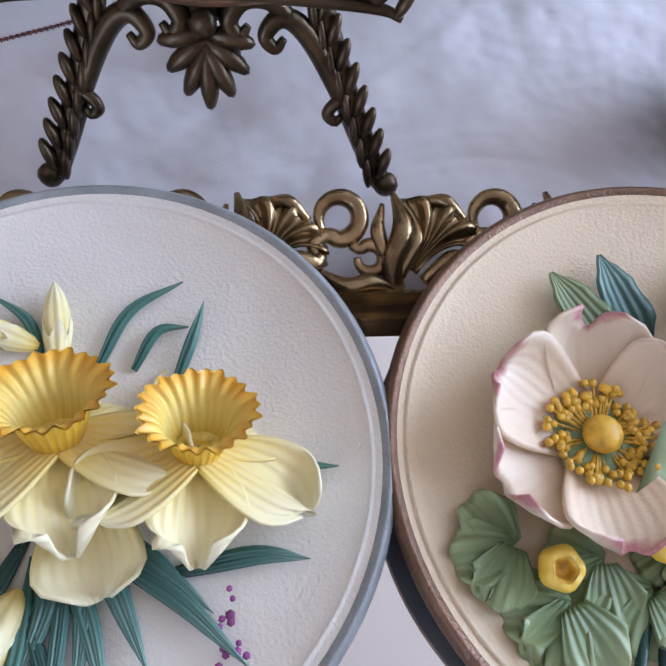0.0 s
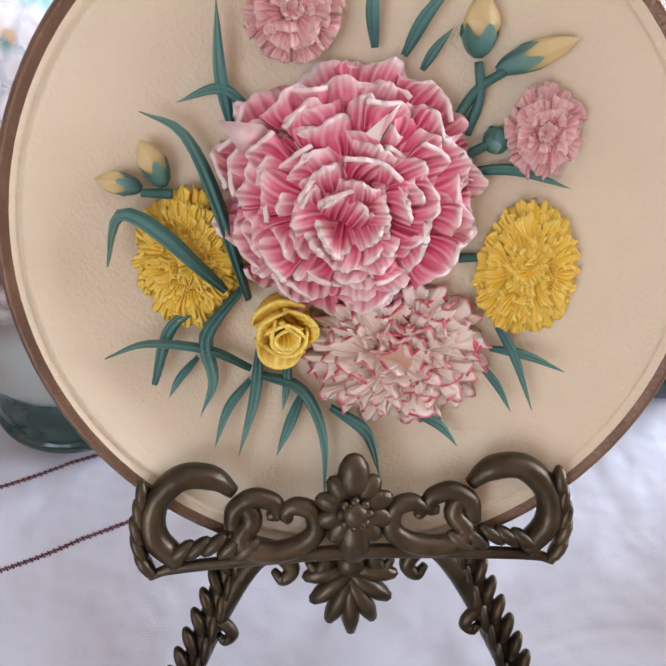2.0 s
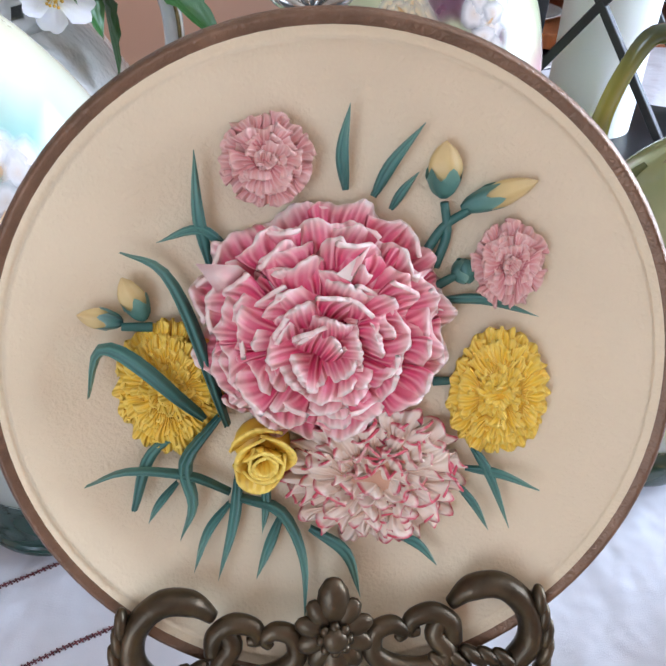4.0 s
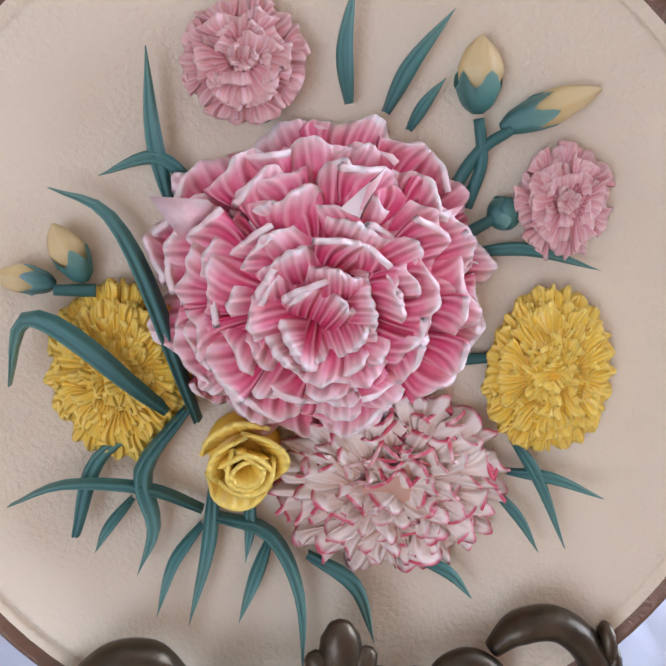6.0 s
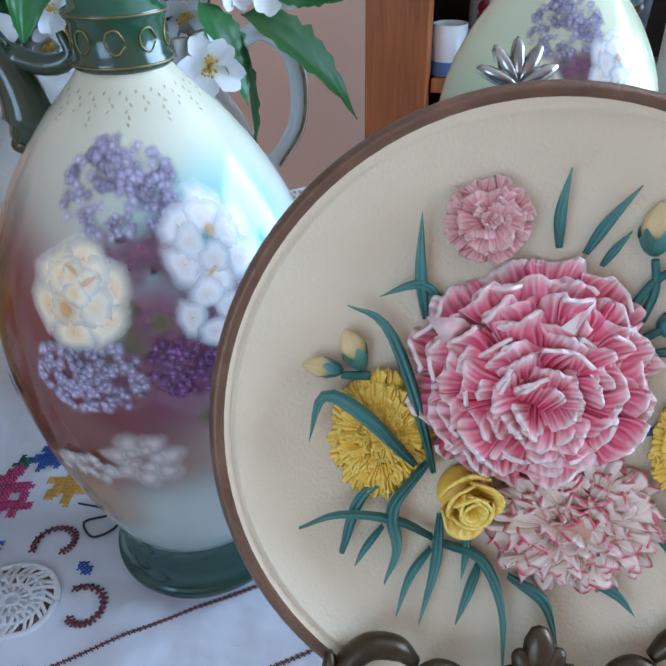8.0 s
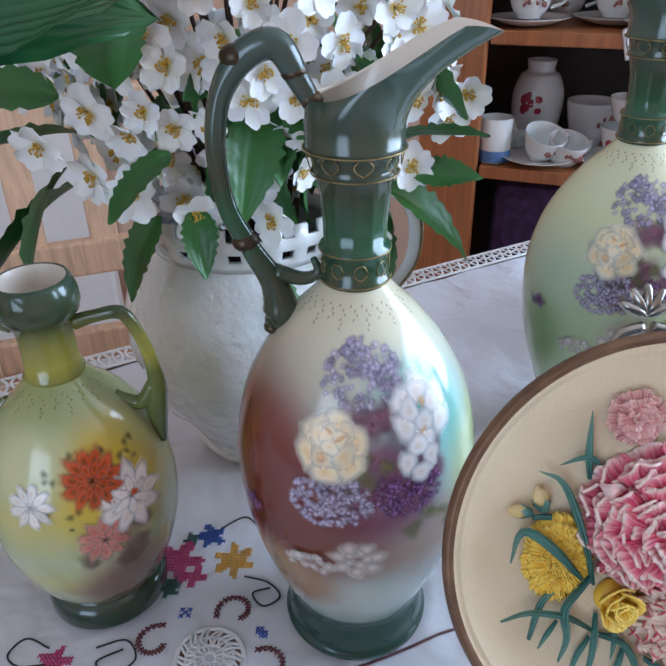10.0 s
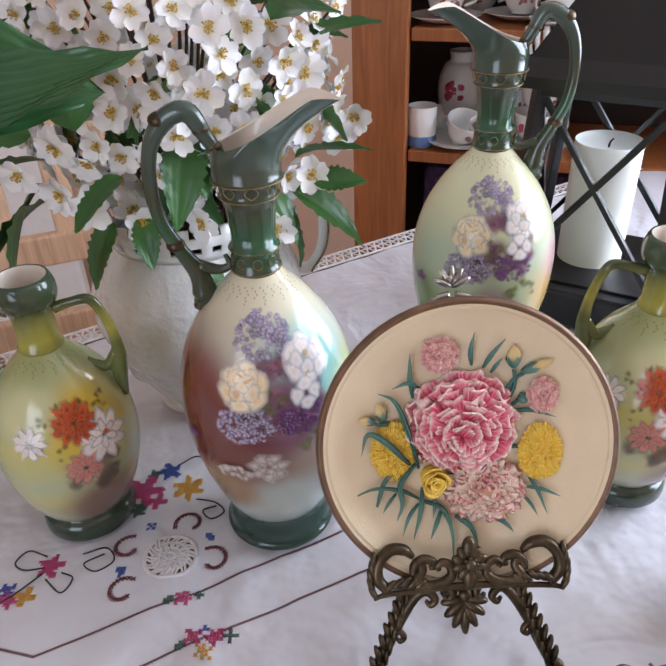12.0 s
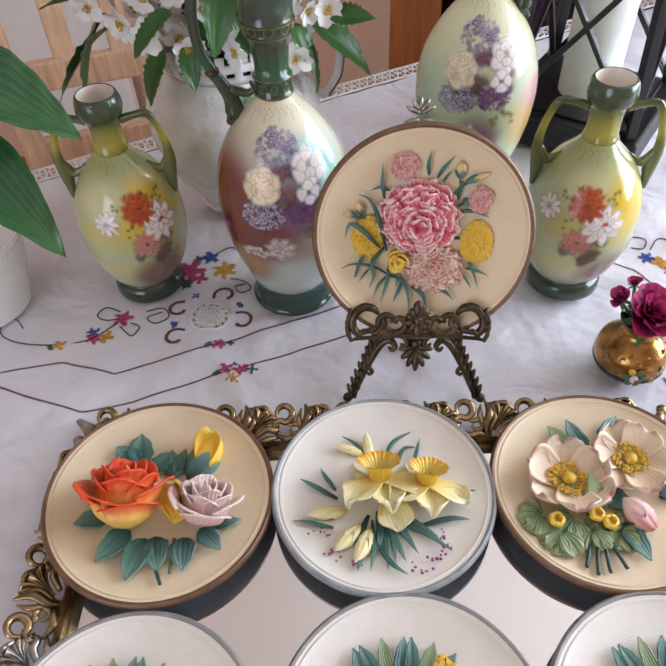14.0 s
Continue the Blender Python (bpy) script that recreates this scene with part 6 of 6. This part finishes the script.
for p, d, k, s in (((0.105, -0.02, 0.04), (1, -0.1, -0.45), 2, 1.05), ((0.11, -0.01, 0.07), (1, 0.0, 0.28), 0, 0.95), ((0.10, -0.03, 0.035), (0.35, -0.1, -0.95), 0, 0.9), ((0.085, -0.04, 0.05), (0.5, -0.3, -0.7), 0, 0.8), ((0.125, -0.02, 0.05), (0.9, -0.2, 0.05), 1, 0.9),
                   ((-0.10, -0.06, 0.06), (-0.8, -0.3, -0.35), 2, 1.25), ((-0.105, -0.07, 0.075), (-0.75, -0.3, -0.8), 2, 1.2), ((-0.09, -0.06, 0.09), (-1, -0.2, 0.15), 0, 1.1), ((-0.045, -0.09, 0.045), (-0.45, -0.3, -0.6), 2, 0.75), ((-0.02, -0.09, 0.05), (0.1, -0.4, -0.6), 1, 0.8),
                   ((-0.10, -0.08, 0.12), (-0.9, -0.4, 0.2), 0, 1.1), ((-0.055, -0.11, 0.13), (0.25, -0.5, 0.75), 0, 1.1), ((0.03, -0.1, 0.01), (0.1, -0.4, -0.6), 1, 1.0), ((0.12, -0.03, 0.17), (0.9, -0.3, 0.5), 0, 1.0), ((0.10, -0.08, 0.2), (0.7, -0.6, 0.3), 0, 1.0), ((0.11, -0.06, 0.24), (0.5, -0.4, 0.8), 0, 1.0), ((-0.03, -0.1, 0.09), (-0.5, -0.6, -0.4), 1, 1.0)):
    add_leaf(p, d, k, s * 0.98, rnd.uniform(-35, 35))
for k in range(70):
    d = Vector((rnd.gauss(0, 1), rnd.gauss(-0.4, 1), rnd.gauss(0, 1))).normalized()
    p = C0 + Vector((d.x * RAD.x, d.y * RAD.y, d.z * RAD.z)) * rnd.uniform(0.5, 0.86)
    if p.z > 0.0:
        add_leaf(p, d + Vector((rnd.gauss(0, 0.5), rnd.gauss(0, 0.5), rnd.gauss(-0.2, 0.5))), rnd.randrange(4), rnd.uniform(0.7, 1.0), rnd.uniform(-60, 60))

# ---- potted plant with broad leaves ----
pot = thing("potted_plant", pose(-0.535, 0.300, 0), "broad-leaved green plant in a white pot", "plant")
part("pot", lathe(curve_profile([(0.0004, 0.0005), (0.045, 0.0005), (0.05, 0.004), (0.062, 0.05), (0.07, 0.1), (0.073, 0.104), (0.069, 0.104), (0.064, 0.09), (0.0004, 0.088)], 40), 48), white_porcelain, pot, "white glazed pot")


def plant_leaf_at(base, tip, width, sag, roll=0.0, fold=0.2):
    """A broad leaf of the pot plant between two places of the room, on its stalk."""
    b, t = Vector(base) - Vector((-0.535, 0.300, 0)), Vector(tip) - Vector((-0.535, 0.300, 0))
    d = t - b
    bm = veined_leaf(d.length, width, sag, fold, 14, 22, 0.0, 0.012)
    q = d.normalized().to_track_quat("Y", "Z").to_matrix().to_4x4()
    leaf = part("leaf", place(bm, Matrix.Translation(b) @ q @ turn("Y", roll)), plant_leaf, pot)
    part("stalk", tube([(0, 0, 0.085), Vector((b.x * 0.5, b.y * 0.5, b.z * 0.75)), b], [0.004, 0.003, 0.0025], 14, 8), stem_green, leaf)


plant_leaf_at((-0.42, 0.30, 0.405), (-0.255, 0.345, 0.378), 0.095, 0.06, 52)
plant_leaf_at((-0.42, 0.29, 0.365), (-0.224, 0.350, 0.384), 0.06, -0.10, 35)
plant_leaf_at((-0.43, 0.23, 0.345), (-0.303, 0.205, 0.288), 0.066, 0.12, 14)
plant_leaf_at((-0.45, 0.235, 0.285), (-0.322, 0.145, 0.222), 0.062, 0.15, 6)

# ---- bookcase with china ----
CASE = pose(0.07, 1.34, -0.73, 0, 0, -20)
case = thing("bookcase", CASE, "open orange pine bookcase filled with china", "bookcase")
part("side_panel", block(-0.06, 0.0, 0.80, 0.115, 0.03, 1.6, 0.003), wood_orange, case)
part("side_panel", block(-0.108, 0.15, 0.80, 0.022, 0.27, 1.6, 0.002), wood_orange, case)
part("side_panel", block(0.80, 0.14, 0.80, 0.022, 0.30, 1.6, 0.002), wood_orange, case)
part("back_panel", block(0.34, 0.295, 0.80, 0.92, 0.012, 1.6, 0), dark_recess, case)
for z in (0.12, 0.40, 0.718, 0.962, 1.23, 1.5):
    part("shelf", block(0.395, 0.14, z, 0.785, 0.285, 0.024, 0.002), wood_orange, case)
tagged(part("purple_throw", block(0.33, 0.12, 0.565, 0.6, 0.2, 0.26, 0.03), purple_cloth), "folded purple cloth on the lower shelf", "cloth").matrix_basis = CASE


def cup(m, r, h, outside, print_, label, saucer=True, tip=0.0):
    ob = thing("teacup", m, label, "cup", "china on the bookcase")
    mm = Matrix.Translation((0, 0, 0.012 if saucer else 0)) @ turn("X", tip)
    part("bowl", place(lathe(curve_profile([(r * 0.5, 0.0005), (r * 0.52, h * 0.08), (r * 0.75, h * 0.3), (r * 0.92, h * 0.7), (r, h), (r * 0.96, h), (r * 0.86, h * 0.6), (r * 0.5, h * 0.12), (0.0004, h * 0.1)], 30), 36), mm), outside, ob)
    part("handle", place(tube([(r * 0.9, 0, h * 0.85), (r * 1.35, 0, h * 0.85), (r * 1.4, 0, h * 0.5), (r * 0.85, 0, h * 0.3)], [r * 0.07], 20, 8, 1, None, (0, 1, 0)), mm), outside, ob)
    bm = bmesh.new()
    rr = random.Random(int(r * 1e5))
    for k in range(9):
        a, z = radians(-90) + rr.uniform(-0.7, 0.7), h * rr.uniform(0.4, 0.8)
        ball(bm, (r * 0.93 * math.cos(a), r * 0.93 * math.sin(a), z), r * rr.uniform(0.07, 0.15), 6, 4, (1, 0.5, 1))
    tagged(part("printed_sprig", place(bm, mm), print_, ob), kind="stuff")
    if saucer:
        part("saucer", lathe(curve_profile([(0.0004, 0.002), (r * 0.7, 0.001), (r * 1.2, 0.006), (r * 1.7, 0.014), (r * 1.68, 0.0155), (r * 1.1, 0.009), (0.0004, 0.008)], 24), 44), outside, ob)
    return ob


def shelf_at(x, y, z, rz=0):
    return CASE @ pose(x, y, z, 0, 0, rz)


S1, S2 = 0.975, 0.731
cup(shelf_at(0.055, 0.07, S1, 10), 0.042, 0.055, white_porcelain, sprig_glaze, "white floral teacup on stacked saucers")
cup(shelf_at(0.20, 0.12, S1, 15), 0.042, 0.05, white_porcelain, sprig_glaze, "white floral teacup on a saucer")
cup(shelf_at(0.28, 0.05, S1, -160), 0.036, 0.045, white_porcelain, sprig_glaze, "low white teacup on a saucer")
cup(shelf_at(0.42, 0.06, S1, 20), 0.042, 0.055, yellow_glaze, yellow_glaze, "plain yellow teacup on a white saucer")
cup(shelf_at(0.10, 0.20, S1, 0), 0.05, 0.07, white_porcelain, sprig_glaze, "white tea bowl at the back of the shelf", False)
cup(shelf_at(0.33, 0.2, S1, 30), 0.055, 0.09, white_porcelain, blue_glaze, "large patterned white teapot bowl", False)
cup(shelf_at(0.105, 0.05, S2, 40), 0.04, 0.052, white_porcelain, sprig_glaze, "white floral teacup leaning on its saucer", True, 22)
cup(shelf_at(0.150, 0.055, S2, 40), 0.038, 0.052, white_porcelain, sprig_glaze, "white floral teacup stacked beside another", False, 18)
cup(shelf_at(0.255, 0.08, S2, 0), 0.045, 0.06, white_porcelain, rose_glaze, "white teacup with a red rose print", True)
cup(shelf_at(0.26, 0.085, S2 + 0.075, 30), 0.042, 0.05, white_porcelain, sprig_glaze, "white floral teacup stacked on another cup", False)
cup(shelf_at(0.185, 0.2, S2, 60), 0.05, 0.09, white_porcelain, sprig_glaze, "grey-white patterned jug at the back", False)
cup(shelf_at(0.045, 0.13, S2, 0), 0.05, 0.05, white_porcelain, white_porcelain, "plain white china bowl", False)
mug = thing("mug", shelf_at(0.022, 0.04, S2), "straight white mug with blue base band", "mug", "china on the bookcase")
part("body", lathe([(0.0004, 0.001), (0.03, 0.001), (0.031, 0.004), (0.031, 0.085), (0.029, 0.085), (0.028, 0.01), (0.0004, 0.009)], 40), white_porcelain, mug)
part("blue_band", lathe([(0.0313, 0.003), (0.0316, 0.012), (0.0313, 0.025)], 40), blue_glaze, mug, "blue glazed band")
jar = thing("ginger_jar", shelf_at(0.075, 0.21, S2), "white china jar printed with a large red rose", "jar")
part("body", lathe(curve_profile([(0.0004, 0.0005), (0.035, 0.0005), (0.05, 0.05), (0.052, 0.1), (0.04, 0.135), (0.028, 0.145), (0.03, 0.165)], 30), 40), white_porcelain, jar)
bm = bmesh.new()
for k in range(8):
    a = radians(-110 + 8 * (k % 4))
    ball(bm, (0.049 * math.cos(a), 0.049 * math.sin(a), 0.075 + 0.014 * (k // 4) + 0.004 * (k % 3)), 0.013, 10, 6, (1, 0.3, 1))
part("printed_rose", bm, rose_glaze, jar, "large printed red rose")
doily2 = thing("shelf_doily", shelf_at(0.275, 0.02, S1), "white crochet doily hanging over the shelf edge", "doily")
bm = bmesh.new()
for k in range(7):
    tube([(-0.05 + 0.0167 * k, 0.03, 0.0015), (-0.05 + 0.0167 * k, -0.028, 0.0015), (-0.04 + 0.0133 * k, -0.032, -0.04 - 0.012 * (3 - abs(k - 3)) * 0.4)], [0.005, 0.006, 0.004], 14, 6, 0.4, bm)
tagged(part("crochet", bm, lace_white, doily2), kind="stuff")

# ---- wooden chair beyond the table ----
chair = thing("dining_chair", pose(-0.515, 0.88, -0.75, 0, 0, 20), "pale beech ladder-back dining chair", "chair")
for x in (-0.20, 0.20):
    part("back_post", bar((x, 0, 0.0), (x * 1.05, 0.10, 1.02), 0.045, 0.035, 0.006), wood_pale, chair)
    part("front_leg", block(x, -0.40, 0.22, 0.04, 0.04, 0.44, 0.004), wood_pale, chair)
for z in (0.60, 0.74, 0.95):
    part("back_rail", block(0, 0.01 + 0.085 * z, z, 0.38, 0.022, 0.055, 0.005), wood_pale, chair)
for x in (-0.1, 0.0, 0.1):
    part("back_slat", bar((x, 0.074, 0.76), (x, 0.09, 0.93), 0.04, 0.012, 0.003), wood_pale, chair)
part("seat", block(0, -0.20, 0.455, 0.44, 0.44, 0.03, 0.008), wood_pale, chair)

# ---- embroidery and lace on the cloth ----
def on_cloth(x, y, up=0.0):
    return Vector((x, y, cloth_height(x, y) - 0.004 + up))


CROSS = bmesh.new()
for s in (-1, 1):
    tube([(-0.0011, -0.0011 * s, 0.0002), (0, 0, 0.0008), (0.0011, 0.0011 * s, 0.0002)], [0.00042], 5, 5, 1, CROSS)
cross_base = bpy.data.meshes.new("cross_stitch")
CROSS.to_mesh(cross_base)
CROSS.free()


def stitches(name, points, material, label, size=1.0):
    """Many small cross stitches at the given places, as one embroidered motif."""
    bm = bmesh.new()
    for x, y in points:
        n0 = len(bm.verts)
        bm.from_mesh(cross_base)
        bm.verts.ensure_lookup_table()
        p = on_cloth(x, y)
        for v in bm.verts[n0:]:
            v.co = v.co * size + p
    return tagged(part(name, bm, material, tablecloth, label), kind="stuff")


def along(pts, step):
    p = [Vector((x, y, 0)) for x, y in pts]
    total = sum((b - a).length for a, b in zip(p, p[1:]))
    return [(q.x, q.y) for q in spline(p, max(int(total / step), 2))]


def straight(pts, step):
    out = []
    for a, b in zip(pts, pts[1:]):
        a, b = Vector((*a, 0)), Vector((*b, 0))
        n = max(int((b - a).length / step), 1)
        out += [tuple(a.lerp(b, k / n))[:2] for k in range(n)]
    return out


def disc(cx, cy, r, step=0.0024, hole=0.0, lobes_=5, seed=0):
    rnd = random.Random(seed)
    out = []
    n = int(r / step) + 1
    for i in range(-n, n + 1):
        for j in range(-n, n + 1):
            x, y = i * step, j * step
            a, q = math.atan2(y, x), math.hypot(x, y)
            if hole <= q < r * (0.72 + 0.28 * math.cos(lobes_ * a + seed)):
                out.append((cx + x, cy + y))
    return out


LINES = [((-0.62, 0.168), (-0.4814, 0.1935), (-0.4159, 0.2107), (-0.3532, 0.1959), (-0.2552, 0.2401), (-0.1909, 0.2700), (-0.05, 0.335)),
         ((-0.55, 0.20), (-0.4276, 0.1572), (-0.3742, 0.1439), (-0.3238, 0.1570), (-0.2401, 0.1983), (-0.1058, 0.2578), (0.0, 0.305)),
         ((0.231, 0.202), (0.236, 0.16), (0.245, 0.10)), ((0.2, 0.40), (0.2415, 0.371), (0.2584, 0.3416), (0.31, 0.32))]
for pts in LINES:
    stitches("stitched_line", straight(pts, 0.0026), thread_brown, "dark brown cross-stitched line", 0.92)
DX, DY = -0.2635, 0.285


def scroll(cx, cy, r, deg, flip=1):
    """A stitched C-scroll with a curled end."""
    pts = []
    for k in range(12):
        t = k / 11
        a = radians(deg) + flip * (t * 4.4)
        q = r * (1 - 0.45 * t)
        pts.append((cx + q * math.cos(a), cy + q * math.sin(a)))
    return along(pts, 0.0026)


for cx, cy, deg, flip in ((-0.252, 0.322, 200, -1), (-0.303, 0.297, 80, 1), (-0.298, 0.252, 60, 1), (-0.226, 0.281, 120, -1)):
    stitches("stitched_scroll", scroll(cx, cy, 0.0135, deg, flip), thread_brown, "brown cross-stitched scroll", 1.5)
for k, (cx, cy, r, mt, lb) in enumerate(((-0.302, 0.366, 0.020, thread_pink, "pink"), (-0.287, 0.352, 0.011, thread_pink, "pink"), (-0.260, 0.367, 0.017, thread_yellow, "orange"), (-0.282, 0.391, 0.013, thread_blue, "blue"), (-0.296, 0.388, 0.008, thread_green, "green"), (-0.303, 0.343, 0.009, thread_green, "green"),
                                         (-0.3654, 0.2794, 0.013, thread_pink, "pink"), (-0.378, 0.250, 0.009, thread_yellow, "orange"), (-0.392, 0.248, 0.009, thread_pink, "red"), (-0.396, 0.257, 0.008, thread_blue, "blue"), (-0.4278, 0.235, 0.008, thread_yellow, "orange"), (-0.437, 0.232, 0.006, thread_green, "green"),
                                         (-0.2460, 0.2431, 0.008, thread_pink, "pink"), (-0.234, 0.247, 0.005, thread_green, "green"), (-0.258, 0.241, 0.006, thread_green, "green"), (-0.2160, 0.207, 0.009, thread_pink, "pink"), (-0.2330, 0.207, 0.008, thread_pink, "pink"), (-0.2230, 0.193, 0.008, thread_yellow, "yellow"), (-0.2250, 0.214, 0.005, thread_blue, "blue"), (-0.2040, 0.207, 0.006, thread_green, "green"), (-0.2420, 0.200, 0.006, thread_green, "green"),
                                         (-0.3042, 0.2723, 0.006, thread_blue, "blue"), (-0.2870, 0.3198, 0.006, thread_blue, "blue"), (-0.2316, 0.3052, 0.006, thread_blue, "blue"), (-0.479, 0.153, 0.009, thread_pink, "red"),
                                         (0.276, 0.386, 0.012, thread_yellow, "orange"), (0.262, 0.395, 0.011, thread_blue, "blue"), (0.285, 0.37, 0.01, thread_pink, "red"))):
    stitches("stitched_flower", disc(cx, cy, r, 0.0027, 0.0, (5, 4, 6)[k % 3], k), mt, lb + " cross-stitched flower", 1.2)


def outline(pts, material=thread_black):
    return part("stem_stitch", tube([on_cloth(x, y, 0.0008) for x, y in pts], [0.0007], 26, 5), material, tablecloth, "dark stem-stitch tendril")


for pts in (((-0.48, 0.262), (-0.495, 0.276), (-0.508, 0.262), (-0.49, 0.243), (-0.45, 0.236), (-0.40, 0.243), (-0.37, 0.272)), ((-0.366, 0.266), (-0.349, 0.252), (-0.343, 0.266), (-0.354, 0.272)), ((-0.372, 0.290), (-0.39, 0.297), (-0.398, 0.285), (-0.388, 0.277), (-0.37, 0.278)),
            ((-0.34, 0.29), (-0.322, 0.297), (-0.312, 0.283), (-0.325, 0.272), (-0.337, 0.28), (-0.322, 0.29)), ((-0.25, 0.352), (-0.232, 0.347), (-0.222, 0.335), (-0.233, 0.326), (-0.242, 0.337), (-0.230, 0.342)), ((-0.275, 0.398), (-0.258, 0.41), (-0.246, 0.402)), ((0.235, 0.42), (0.25, 0.435), (0.268, 0.428), (0.262, 0.412), (0.248, 0.415)), ((0.27, 0.41), (0.285, 0.43), (0.30, 0.42), (0.29, 0.402))):
    outline(pts)

# crochet insert: rings and spokes over a dark ground
insert = bmesh.new()
for r in (0.004, 0.0095, 0.0155, 0.0225):
    tube([on_cloth(DX + r * math.cos(t), DY + r * math.sin(t), 0.0006) for t in (k * math.tau / 20 for k in range(21))], [0.0014 if r < 0.02 else 0.0019], 44, 6, 0.7, insert)
for k in range(14):
    a = k * math.tau / 14
    b = a + math.tau / 28
    tube([on_cloth(DX + 0.004 * math.cos(a), DY + 0.004 * math.sin(a), 0.0006), on_cloth(DX + 0.0095 * math.cos(a), DY + 0.0095 * math.sin(a), 0.0006)], [0.0009], 4, 5, 1, insert)
    for s in (-0.6, 0.6):
        tube([on_cloth(DX + 0.0095 * math.cos(b), DY + 0.0095 * math.sin(b), 0.0006), on_cloth(DX + 0.0155 * math.cos(b + s * 0.2), DY + 0.0155 * math.sin(b + s * 0.2), 0.0006), on_cloth(DX + 0.0225 * math.cos(a + s * 0.1), DY + 0.0225 * math.sin(a + s * 0.1), 0.0006)], [0.0012], 8, 5, 1, insert)
tagged(part("crochet_insert", insert, lace_white, tablecloth, "round white crochet insert"), kind="stuff")
bm = bmesh.new()
bm.faces.new([bm.verts.new(on_cloth(DX + 0.0215 * math.cos(k * math.tau / 24), DY + 0.0215 * math.sin(k * math.tau / 24), 0.0004)) for k in range(24)])
part("insert_ground", bm, lace_hole, tablecloth, "dark table showing through the crochet")

# lace border along the far edge
lace = bmesh.new()
for row, y in ((0, -0.001), (1, -0.031)):
    tube([TABLE @ Vector((-1.02 + 0.1 * k, y, -0.0025)) for k in range(20)], [0.0032], 60, 6, 0.4, lace)
for k in range(132):
    x = -1.02 + 0.015 * k
    for s in (-1, 1):
        tube([TABLE @ Vector((x, -0.001, -0.0022)), TABLE @ Vector((x + s * 0.006, -0.016, -0.0015)), TABLE @ Vector((x, -0.031, -0.0022))], [0.0019], 7, 5, 0.6, lace)
    tube([TABLE @ Vector((x - 0.0075, -0.016, -0.002)), TABLE @ Vector((x + 0.0075, -0.016, -0.002))], [0.0016], 3, 5, 0.6, lace)
tagged(part("lace_border", lace, lace_white, tablecloth, "openwork white lace border"), kind="stuff")
